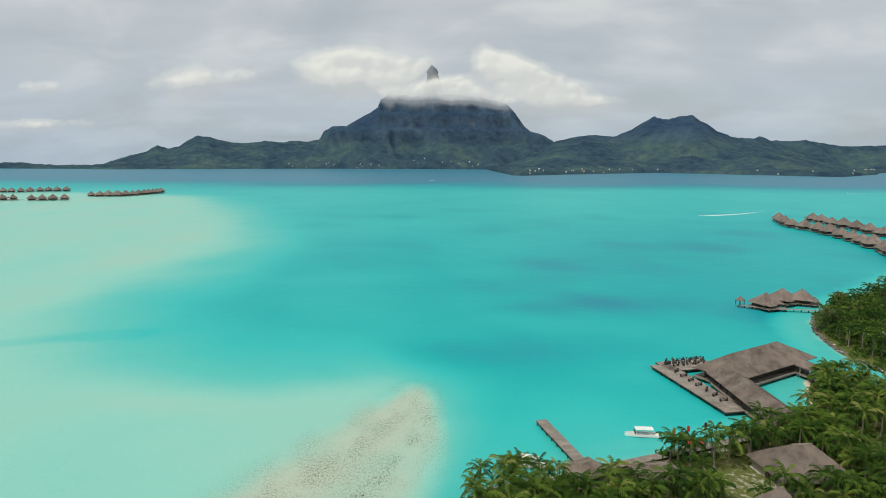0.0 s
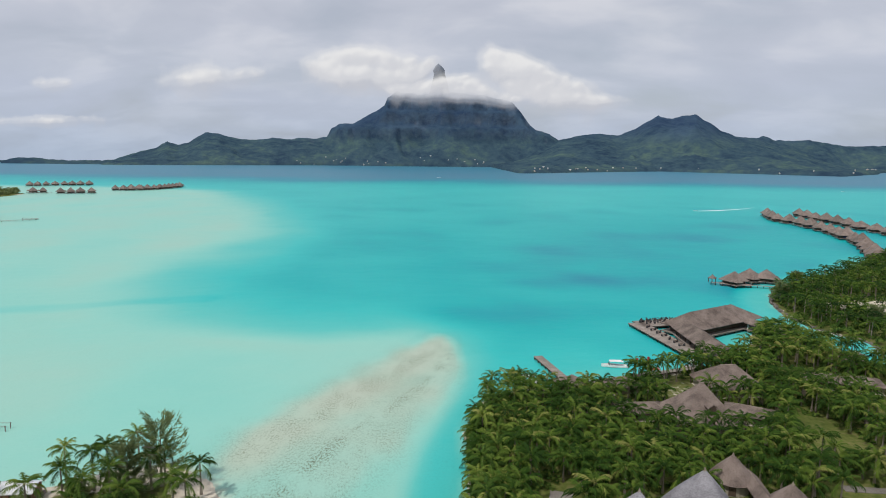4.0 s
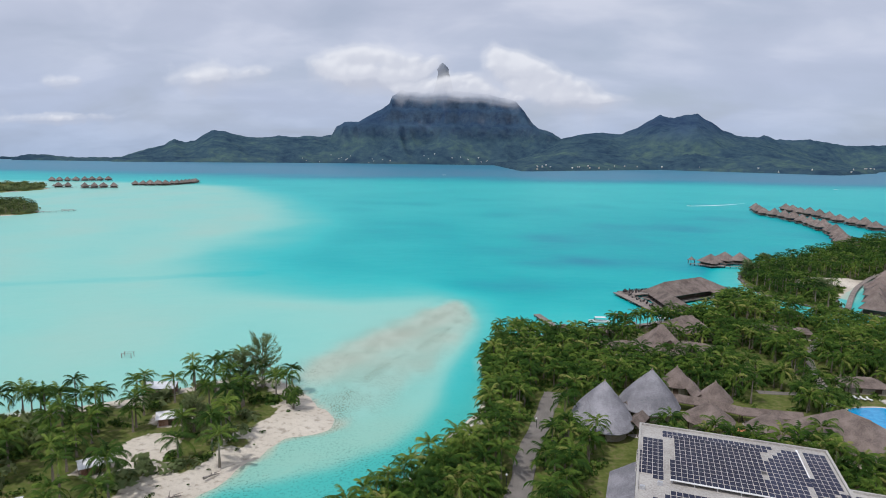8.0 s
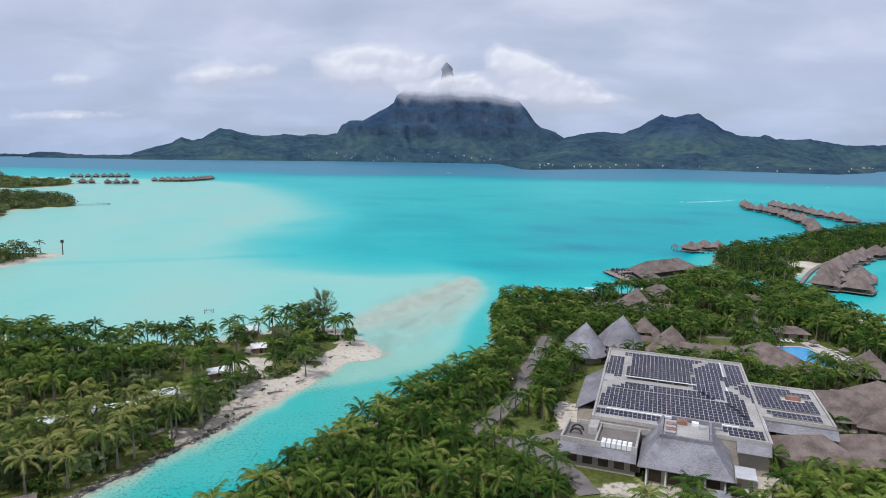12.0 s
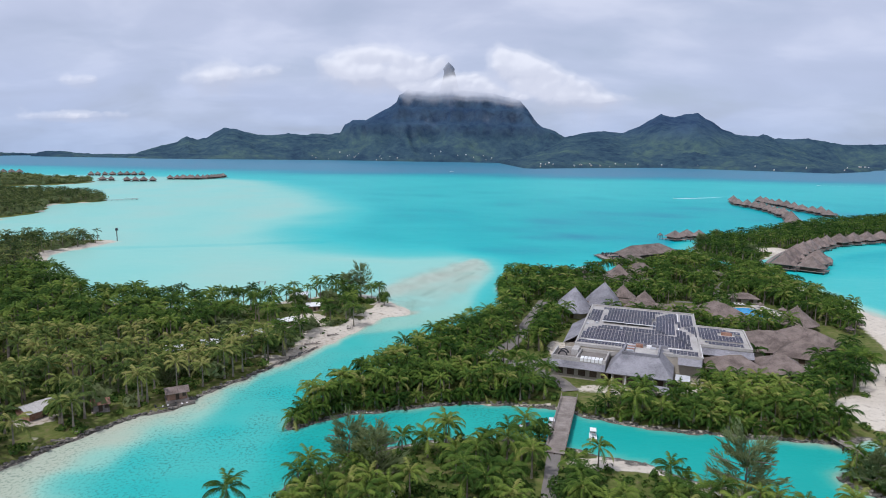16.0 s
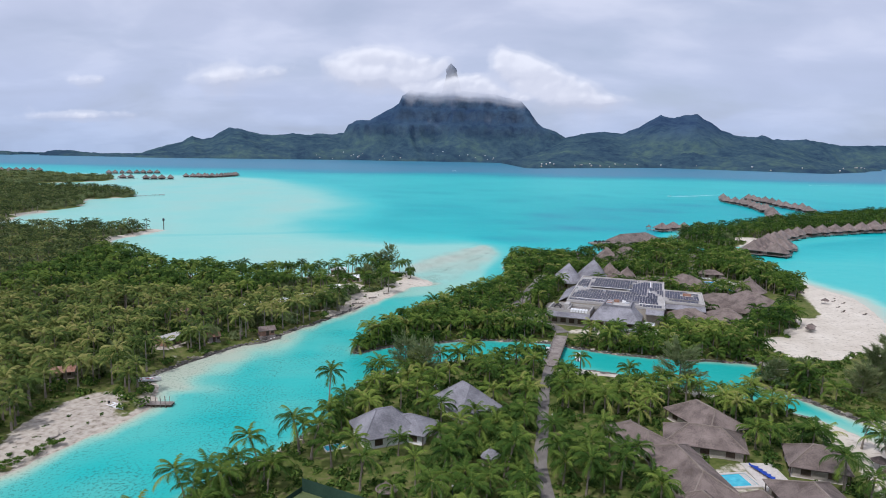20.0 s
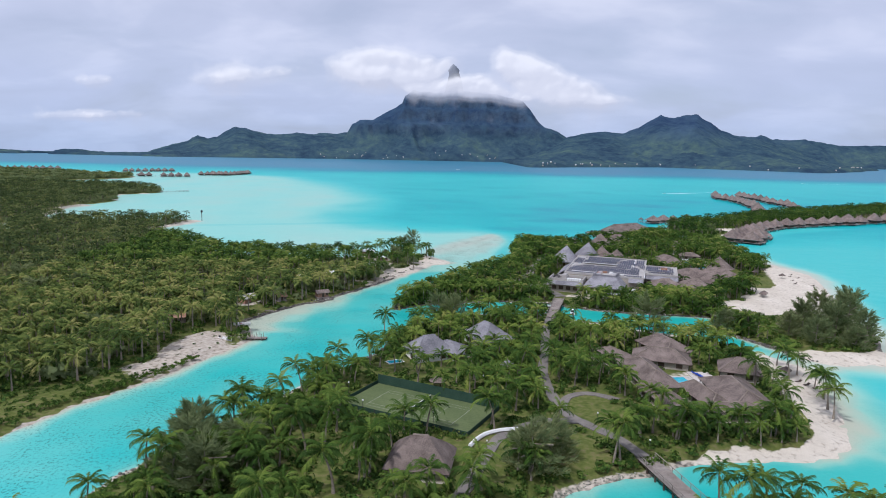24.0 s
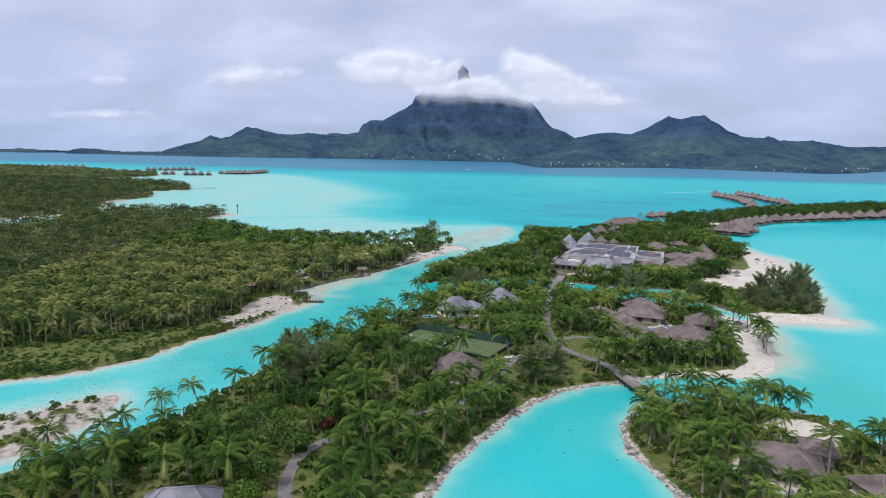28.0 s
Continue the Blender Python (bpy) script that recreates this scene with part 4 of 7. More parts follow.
def palm_at(x, y, rng, z=1.1, scale=None):
    i = rng.randint(4)
    sc = scale or rng.uniform(0.85, 1.25)
    m = pose(x, y, z, 0, 0, rng.uniform(0, 360))
    if i not in used_masters:
        used_masters.add(i)
        palm_masters[i].matrix_world = m
        palm_masters[i].scale = (sc, sc, sc)
    else:
        o = copy_thing(palm_masters[i], m)
        o.scale = (sc, sc, sc)


def grove(name, places, seed, label, tall=(5.5, 10.0), crowns=None, spread=(0.85, 1.2), mat=None):
    """Many palms joined, of kind stuff."""
    rng = np.random.RandomState(seed)
    leaves, wood_, tones = [], [], []
    for x, y in places:
        h_ = rng.uniform(*tall)
        cr, tn = (crowns or FAR_CROWNS)[rng.randint(4)]
        tones.append(np.clip(tn + rng.uniform(-0.34, 0.36), 0, 1.3))
        leaves.append(placed(cr, x, y, h_ + 1.0, rng.uniform(0, 6.283), rng.uniform(*spread), rng.uniform(0.85, 1.15)))
        t_ = TRUNK_LOW * np.array([1.2, 1.2, h_ + 0.3])
        wood_.append((t_ + np.array([x, y, 0.8])).astype(np.float32))
    g_ = thing(name, pose(0, 0, 0), label, "palm grove", kind="stuff")
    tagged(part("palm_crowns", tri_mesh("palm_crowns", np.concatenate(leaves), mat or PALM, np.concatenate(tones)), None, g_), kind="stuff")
    tagged(part("palm_trunks", tri_mesh("palm_trunks", np.concatenate(wood_), BARK), None, g_), kind="stuff")


BUSHES = [leaf_ball(s, 96, 0.45, 2.2, 2.2, 2.4) for s in range(4)]


def scrub(name, places, seed, label, size=(0.5, 1.2), mat=None):
    rng = np.random.RandomState(seed)
    out = [placed(BUSHES[rng.randint(4)], x, y, 0.8, rng.uniform(0, 6.283), rng.uniform(*size), rng.uniform(0.7, 1.1)) for x, y in places]
    tagged(new(name, tri_mesh(name, np.concatenate(out), mat or SHRUB)), label, "undergrowth", kind="stuff")


rng = np.random.RandomState(7)
wm, hi_, vi, ei, ni, ss, fm, ffm = RINGS


# ---------------- roofs, walls, pavilions ----------------
def loft(base, top, z0, z1, courses=5, step=0.07, bow=1.0, seed=0):
    """A roof in overlapping courses from an eaves outline up to a ridge outline, with a closed underside."""
    rng = np.random.RandomState(seed)
    bm = bmesh.new()
    base, top = np.array(base, float), np.array(top, float)
    n = len(base)
    mid = base.mean(0)

    def ring(s, out=0.0, dz=0.0):
        p = base + (top - base) * s
        v = p - mid
        ln = np.linalg.norm(v, axis=1)[:, None] + 1e-6
        p = p + v / ln * out
        z = z0 + (z1 - z0) * s ** bow + dz
        return [bm.verts.new((x, y, z + rng.uniform(-0.03, 0.03))) for x, y in p]

    last = ring(0.0, -0.05, -0.22)
    bm.faces.new(last[::-1])
    for c_ in range(courses):
        lo = ring(c_ / courses, step, -0.02)
        hi2 = ring((c_ + 1) / courses, 0.0, 0.0)
        for i in range(n):
            j = (i + 1) % n
            bm.faces.new((last[i], last[j], lo[j], lo[i]))
            bm.faces.new((lo[i], lo[j], hi2[j], hi2[i]))
        last = hi2
    bm.faces.new(last)
    bmesh.ops.remove_doubles(bm, verts=bm.verts, dist=0.002)
    bmesh.ops.dissolve_degenerate(bm, dist=0.002, edges=bm.edges)
    return bm


def rect(L_, W_):
    return [(-L_ / 2, -W_ / 2), (L_ / 2, -W_ / 2), (L_ / 2, W_ / 2), (-L_ / 2, W_ / 2)]


def strip(bm, a, b, wd, th):
    """A thin bar between two points, lying over an edge."""
    a, b = Vector(a), Vector(b)
    d_ = (b - a).normalized()
    s_ = d_.cross(Vector((0, 0, 1)))
    s_ = s_.normalized() if s_.length > 1e-3 else Vector((1, 0, 0))
    u_ = s_.cross(d_)
    v = [bm.verts.new(p + s_ * x * wd / 2 + u_ * z * th) for p in (a, b) for x, z in ((-1, -0.4), (1, -0.4), (0.5, 1), (-0.5, 1))]
    for f in ((3, 2, 1, 0), (4, 5, 6, 7), (0, 1, 5, 4), (1, 2, 6, 5), (2, 3, 7, 6), (3, 0, 4, 7)):
        bm.faces.new([v[i] for i in f])
    return bm


def walls(L_, W_, z0, z1, th=0.22):
    a, b = L_ / 2, W_ / 2
    return boxes((-a, -b, z0, a, -b + th, z1), (-a, b - th, z0, a, b, z1), (-a, -b + th, z0, -a + th, b - th, z1), (a - th, -b + th, z0, a, b - th, z1))


CAP_THATCH = worn("ridge_thatch", (0.15, 0.122, 0.10), (0.26, 0.215, 0.18), 1.0, 0.95)


def pavilion(name, x, y, yaw, L_, W_, ridge, apex, roof_mat, label, category="pavilion", group="", z=1.2, eave=3.0, over=0.9, courses=5, bow=1.0, wall_mat=None, cap=None, kind=""):
    """A hipped pavilion: plinth, walls with openings, posts, coursed roof and ridge caps."""
    FOOT.append((x, y, L_, W_, yaw))
    o = thing(name, pose(x, y, z, 0, 0, yaw), label, category, group)
    wl, ww = L_ - 2 * over, W_ - 2 * over
    part("plinth", boxes((-wl / 2 - 0.3, -ww / 2 - 0.3, -0.5, wl / 2 + 0.3, ww / 2 + 0.3, 0.12)), TERRACE, o)
    part("wall", walls(wl, ww, 0.12, eave), wall_mat or PLASTER, o)
    for sx in (-1, 1):
        dr = part("door", boxes((sx * (wl / 2) - 0.06, -0.9, 0.13, sx * (wl / 2) + 0.06, 0.9, 2.2)), DARKWOOD, o)
        part("door_handle", boxes((sx * (wl / 2 + 0.06) - 0.04, 0.06, 1.0, sx * (wl / 2 + 0.06) + 0.04, 0.12, 1.3)), ALU, dr)
        for k_ in range(max(1, int(wl // 4))):
            cx = (k_ + 0.5) * wl / max(1, int(wl // 4)) - wl / 2
            wd_ = part("window", boxes((cx - 0.9, sx * ww / 2 - 0.05, 0.7, cx + 0.9, sx * ww / 2 + 0.05, 2.2)), DARKWOOD, o)
            part("window_lintel", boxes((cx - 1.0, sx * ww / 2 - 0.08, 2.2, cx + 1.0, sx * ww / 2 + 0.08, 2.32)), TIMBER, wd_)
            part("window_sill", boxes((cx - 1.0, sx * ww / 2 - 0.1, 0.58, cx + 1.0, sx * ww / 2 + 0.1, 0.7)), TIMBER, wd_)
    for sx in (-1, 1):
        for sy in (-1, 1):
            part("post", boxes((sx * (wl / 2 + 0.45) - 0.09, sy * (ww / 2 + 0.45) - 0.09, -0.3, sx * (wl / 2 + 0.45) + 0.09, sy * (ww / 2 + 0.45) + 0.09, eave)), DARKWOOD, o)
    top = [(-ridge / 2, -0.05), (ridge / 2, -0.05), (ridge / 2, 0.05), (-ridge / 2, 0.05)]
    part("roof", loft(rect(L_, W_), top, eave, apex - z, courses, 0.07, bow, int(abs(x * 7 + y)) % 999), roof_mat, o)
    bm = bmesh.new()
    strip(bm, (-ridge / 2 - 0.1, 0, apex - z), (ridge / 2 + 0.1, 0, apex - z), 0.45, 0.14)
    if bow == 1.0:
        for (bx, by), (tx, ty) in zip(rect(L_ + 0.1, W_ + 0.1), top):
            strip(bm, (bx, by, eave + 0.04), (tx, ty, apex - z + 0.04), 0.32, 0.10)
    part("ridge_cap", bm, cap or CAP_THATCH, o)
    return o


def cone_house(name, x, y, rx, ry, ax, ay, apex, roof_mat, label, z=1.2, eave=2.6, sides=18, courses=7, bow=1.15, wall=True, group=""):
    """A round house under a conical roof; ax, ay: the tip against the centre."""
    FOOT.append((x, y, rx * 1.9, ry * 1.9, 0))
    o = thing(name, pose(x, y, z), label, "pavilion", group)
    q = np.arange(sides) / sides * 2 * math.pi
    base = np.stack([rx * np.cos(q), ry * np.sin(q)], 1)
    tip = np.stack([ax + 0.08 * np.cos(q), ay + 0.08 * np.sin(q)], 1)
    part("roof", loft(base, tip, eave, apex - z, courses, 0.08, bow, int(x + y)), roof_mat, o)
    bm = bmesh.new()
    bmesh.ops.create_cone(bm, cap_ends=True, segments=10, radius1=0.32, radius2=0.05, depth=0.7, matrix=pose(ax, ay, apex - z + 0.15))
    part("finial", bm, CAP_THATCH, o)
    if wall:
        bm = bmesh.new()
        bmesh.ops.create_cone(bm, cap_ends=True, segments=sides, radius1=1, radius2=1, depth=eave + 0.6, matrix=pose(0, 0, (eave - 0.6) / 2) @ Matrix.Diagonal((rx * 0.82, ry * 0.82, 1, 1)))
        part("wall", bm, PLASTER, o)
        for t_ in range(5):
            a_ = t_ * 1.2566 + 0.9
            bm = bmesh.new()
            box(bm, -0.7, -0.06, 0.3, 0.7, 0.06, 2.1)
            w_ = part("window", bm, DARKWOOD, o)
            w_.matrix_local = pose(rx * 0.82 * math.sin(a_), -ry * 0.82 * math.cos(a_), 0, 0, 0, math.degrees(a_))
    else:
        for t_ in range(6):
            a_ = t_ * 1.0472
            part("post", boxes((rx * 0.8 * math.cos(a_) - 0.08, ry * 0.8 * math.sin(a_) - 0.08, -0.4, rx * 0.8 * math.cos(a_) + 0.08, ry * 0.8 * math.sin(a_) + 0.08, eave + 0.2)), DARKWOOD, o)
    return o


def gable_roof(L_, W_, z0, z1, th=0.16):
    bm = bmesh.new()
    sec = [(-W_ / 2, z0), (0, z1), (W_ / 2, z0), (W_ / 2, z0 - th), (0, z1 - th), (-W_ / 2, z0 - th)]
    a = [bm.verts.new((-L_ / 2, y, z)) for y, z in sec]
    b = [bm.verts.new((L_ / 2, y, z)) for y, z in sec]
    for i in range(6):
        bm.faces.new((a[i], a[(i + 1) % 6], b[(i + 1) % 6], b[i]))
    for s_ in (a, b[::-1]):
        bm.faces.new((s_[0], s_[1], s_[4], s_[5])), bm.faces.new((s_[1], s_[2], s_[3], s_[4]))
    return bm


def walkway(name, a, b, wd, eave, apex, mat, label, z=1.2):
    """A covered walk between two points: gable roof on posts."""
    (ax, ay), (bx, by) = a, b
    ln = math.hypot(bx - ax, by - ay)
    FOOT.append(((ax + bx) / 2, (ay + by) / 2, ln, wd, math.degrees(math.atan2(by - ay, bx - ax))))
    o = thing(name, pose((ax + bx) / 2, (ay + by) / 2, z, 0, 0, math.degrees(math.atan2(by - ay, bx - ax))), label, "covered walk")
    part("roof", gable_roof(ln + 0.8, wd, eave, apex, 0.25), mat, o)
    part("floor", boxes((-ln / 2, -wd / 2 + 0.5, -0.3, ln / 2, wd / 2 - 0.5, 0.08)), TERRACE, o)
    for i in range(max(2, int(ln // 3.5))):
        cx = -ln / 2 + 0.4 + i * (ln - 0.8) / max(1, int(ln // 3.5) - 1)
        for s_ in (-1, 1):
            part("post", boxes((cx - 0.08, s_ * (wd / 2 - 0.6) - 0.08, 0, cx + 0.08, s_ * (wd / 2 - 0.6) + 0.08, eave + 0.25)), DARKWOOD, o)
    return o


# ---------------- hotel ----------------
HZ = 1.2
def hotel_foot(u0, v0, u1, v1):
    c_, s_ = math.cos(radians(-21)), math.sin(radians(-21))
    u_, v_ = (u0 + u1) / 2, (v0 + v1) / 2
    FOOT.append((66 + u_ * c_ - v_ * s_, 190 + u_ * s_ + v_ * c_, u1 - u0 + 2, v1 - v0 + 2, -21))


for q in ((-28, -28, 14, 25), (14, -16, 29, 12), (-24.5, -42, 9, -28)):
    hotel_foot(*q)
FOOT.extend([(92, 243, 30, 12, -20), (80, 236, 26, 20, -20)])
ROOF_DECK = worn("cream_roof_coating", (0.30, 0.28, 0.26), (0.44, 0.42, 0.39), 0.45, 0.8)
hotel = thing("hotel_building", pose(66, 190, HZ, 0, 0, -21), "large flat-roofed hotel building covered in solar panels", "hotel")
BLOCKS = [("main_block", -21.6, -28, 14.2, 26, 7.2), ("east_wing", 14.4, -13, 29, 10.2, 7.0), ("service_block", -24.5, -38.3, -9.2, -28.2, 5.4)]
for nm, u0, v0, u1, v1, h_ in BLOCKS:
    part("wall", boxes((u0, v0, -0.8, u1, v1, h_)), PLASTER, hotel, "beige rendered wall")
    part("roof_deck", boxes((u0 + 0.05, v0 + 0.05, h_ + 0.004, u1 - 0.05, v1 - 0.05, h_ + 0.12)), ROOF_DECK if nm != "service_block" else ASPHALT, hotel, "pale flat roofing")
    for q in ((u0 - 0.15, v0 - 0.15, u1 + 0.15, v0 + 0.3), (u0 - 0.15, v1 - 0.3, u1 + 0.15, v1 + 0.15), (u0 - 0.15, v0 + 0.3, u0 + 0.3, v1 - 0.3), (u1 - 0.3, v0 + 0.3, u1 + 0.15, v1 - 0.3)):
        part("parapet", boxes((q[0], q[1], h_ - 0.3, q[2], q[3], h_ + (0.55 if nm != "service_block" else 1.0))), ROOF_DECK, hotel, "pale parapet")
# Shingled skirts under the parapets
for (u0, v0, u1, v1, h_) in ((-25.0, -40.2, -9.0, -38.45, 5.2), (9.9, -30.4, 16.4, -28.3, 7.0), (14.5, -15.4, 29.4, -13.3, 6.6)):
    bm = bmesh.new()
    v = [bm.verts.new(p) for p in ((u0, v0, h_ - 1.5), (u1, v0, h_ - 1.5), (u1, v1, h_ - 1.5), (u0, v1, h_ - 1.5), (u0, v1 - 0.15, h_), (u1, v1 - 0.15, h_), (u1, v1, h_), (u0, v1, h_))]
    for f in ((3, 2, 1, 0), (4, 5, 6, 7), (0, 1, 5, 4), (1, 2, 6, 5), (2, 3, 7, 6), (3, 0, 4, 7)):
        bm.faces.new([v[i] for i in f])
    part("shingle_skirt", bm, SHINGLE, hotel, "grey shingled skirt roof")
# Lean-to roof along the west side
bm = bmesh.new()
v = [bm.verts.new(p) for p in ((-26.8, -16, 4.0), (-21.8, -16, 7.1), (-21.8, 8, 7.1), (-26.8, 8, 4.0), (-26.8, -16, 3.75), (-21.8, -16, 6.8), (-21.8, 8, 6.8), (-26.8, 8, 3.75))]
for f in ((0, 1, 2, 3), (7, 6, 5, 4), (0, 4, 5, 1), (1, 5, 6, 2), (2, 6, 7, 3), (3, 7, 4, 0)):
    bm.faces.new([v[i] for i in f])
part("lean_to_roof", bm, SHINGLE, hotel, "grey shingled lean-to roof")
part("lean_to_wall", boxes((-26.2, -15.5, -0.8, -21.8, 7.5, 3.9)), PLASTER, hotel)
# Mansard over the south block, with a sunken plant deck
part("wall", boxes((-7.2, -39.6, -0.8, 8.2, -28.3, 4.6)), PLASTER, hotel, "beige rendered wall under the shingled roof")
def shift(pts, dx, dy):
    return [(x + dx, y + dy) for x, y in pts]
part("mansard_roof", loft(shift(rect(17.6, 17.4), 0.2, -33.2), shift(rect(10.2, 11.0), 0.0, -30.4), 4.3, 8.3, 9, 0.06), SHINGLE, hotel, "grey shingled mansard roof")
part("plant_deck", boxes((-4.4, -35.2, 8.31, 4.4, -25.6, 8.36)), ROOFING, hotel)
for q in ((-5.0, -35.8, 5.0, -35.3), (-5.0, -25.5, 5.0, -25.0), (-5.0, -35.3, -4.5, -25.5), (4.5, -35.3, 5.0, -25.5)):
    part("plant_screen", boxes((q[0], q[1], 8.2, q[2], q[3], 9.1)), SHINGLE, hotel)
for i in range(6):
    part("air_handler", boxes((-4.0, -34.6 + 1.4 * i, 8.4, -2.0, -33.5 + 1.4 * i, 9.3)), RUST if i % 2 else ALU, hotel, "rooftop air-conditioning unit")
part("air_handler", boxes((-1.0, -27.5, 8.4, 0.4, -26.2, 9.1)), WHITE, hotel, "white rooftop ventilator")
part("roof_fan", boxes((2.2, -28.6, 8.4, 3.8, -27.4, 8.9)), ALU, hotel)
for i in range(6):
    for j in range(2):
        part("condenser", boxes((-16.2 + 1.05 * i, -38.6 + 1.3 * j, 5.55, -15.4 + 1.05 * i, -37.5 + 1.3 * j, 6.5)), WHITE, hotel, "white condenser unit")
part("partition", boxes((-17.6, -37.9, 5.5, -17.2, -28.6, 6.4)), ROOFING, hotel)
part("stair_head", boxes((-19.6, -33.5, 5.5, -17.7, -29.0, 7.2)), ROOFING, hotel)
for i in range(2):
    bm = bmesh.new()
    rings_ = []
    for a_ in np.linspace(0, 3.1, 10):
        c_ = Vector((-22.0 - 1.2 * math.cos(a_), -32 - 2.2 * i, 5.55 + 1.1 * math.sin(a_)))
        out_ = Vector((-math.cos(a_), 0, math.sin(a_)))
        rings_.append([bm.verts.new(c_ + out_ * 0.22 * math.cos(b_) + Vector((0, 0.22 * math.sin(b_), 0))) for b_ in np.arange(6) / 6 * 6.283])
    for r0, r1 in zip(rings_[:-1], rings_[1:]):
        for t_ in range(6):
            bm.faces.new((r0[t_], r0[(t_ + 1) % 6], r1[(t_ + 1) % 6], r1[t_]))
    bm.faces.new(rings_[0]), bm.faces.new(rings_[-1][::-1])
    part("duct", bm, DARK, hotel)
# Windows and doors in the walls
for u in np.arange(-23, -9, 3.2):
    part("window", boxes((u, -38.4, 1.2, u + 2.0, -38.25, 2.9)), DARKWOOD, hotel)
for u in np.arange(-6.5, 8, 3.6):
    part("doorway", boxes((u, -39.72, 0.6, u + 2.4, -39.55, 3.2)), DARKWOOD, hotel)
    part("post", boxes((u - 0.5, -41.2, -0.8, u - 0.25, -40.95, 4.2)), WHITE, hotel)
for v_ in np.arange(-11, 7, 4.5):
    part("window", boxes((28.95, v_, 1.0, 29.1, v_ + 2.2, 3.0)), DARKWOOD, hotel)
for u in np.arange(15.5, 28, 4):
    part("window", boxes((u, -13.1, 2.4, u + 2.0, -12.95, 4.2)), DARKWOOD, hotel)
part("awning", boxes((9.6, -36.0, 2.6, 13.5, -30.6, 2.75)), TIN, hotel, "pale sheet awning")
part("porch_roof", boxes((1.0, -46.2, 2.5, 8.4, -42.6, 2.7)), SHINGLE, hotel, "grey shingled porch roof")
for u in (1.3, 8.1):
    part("post", boxes((u - 0.1, -46.0, -0.8, u + 0.1, -45.8, 2.5)), WHITE, hotel)

# Solar arrays: frames, then panels (each its own piece where the eye passes nearest)
cell = boxes((0.055, 0.06, 0, 0.945, 1.49, 0.03))
PANEL = from_bm("solar_panel", cell, PVGLASS)
ARRAYS = [  # lift over the deck, whether the panels are single pieces, outline
    (0.10, True, [(-19.2, -20.4), (14.2, -20.4), (13.4, -17.2), (11.2, -12.0), (9.0, -7.2), (-19.2, -7.2)]),
    (0.10, True, [(-19.2, -25.4), (-4.4, -25.4), (-4.4, -22.0), (-19.2, -22.0)]),
    (0.10, False, [(8.0, -27.2), (15.8, -27.2), (15.4, -22.0), (7.2, -22.0)]),
    (0.10, True, [(-18.8, -6.9), (6.2, -6.9), (5.0, -4.6), (3.2, -1.9), (-13.4, -1.9), (-15.6, -3.6)]),
    (0.85, False, [(-15.2, 0.8), (0.9, 0.8), (0.9, 20.5), (-15.2, 20.5)]),
    (0.10, False, [(-17.4, 20.9), (2.6, 20.9), (3.4, 24.3), (-17.4, 24.3)]),
    (0.10, False, [(-21.4, 4.0), (-16.4, 1.4), (-16.4, 18.4), (-21.4, 20.4)]),
    (0.10, False, [(1.2, -0.6), (3.2, -4.2), (6.0, -6.0), (8.3, -6.0), (8.3, 24.6), (6.4, 24.6), (3.2, 20.4), (1.2, 16.6)]),
    (0.10, False, [(8.9, 4.2), (11.0, 5.8), (13.5, 8.6), (13.5, 23.0), (8.9, 23.8)]),
    (0.10, False, [(8.9, 2.4), (8.9, -8.2), (10.4, -12.0), (12.2, -16.8), (13.8, -16.8), (13.8, -9.0), (12.2, -4.2), (10.6, 1.8)]),
    (0.10, False, [(10.9, 3.8), (13.2, -0.6), (15.2, -5.8), (28.5, -6.6), (28.5, 1.6), (25.6, 1.6), (25.6, 0.0), (21.0, 0.0), (21.0, 2.4), (25.6, 2.4), (25.6, 3.6), (28.5, 3.6), (28.5, 7.0), (13.4, 8.2)]),
    (0.10, False, [(17.6, -8.2), (16.0, -7.4), (19.2, -11.6), (28.5, -11.6), (28.5, -8.2)]),
]
one_by_one = 0
quads = [(0, 1, 2, 3), (7, 6, 5, 4), (0, 4, 5, 1), (1, 5, 6, 2), (2, 6, 7, 3), (3, 7, 4, 0)]
SKEW, PIVOT = 0.05, 14.0  # the upper storey is a little out of square
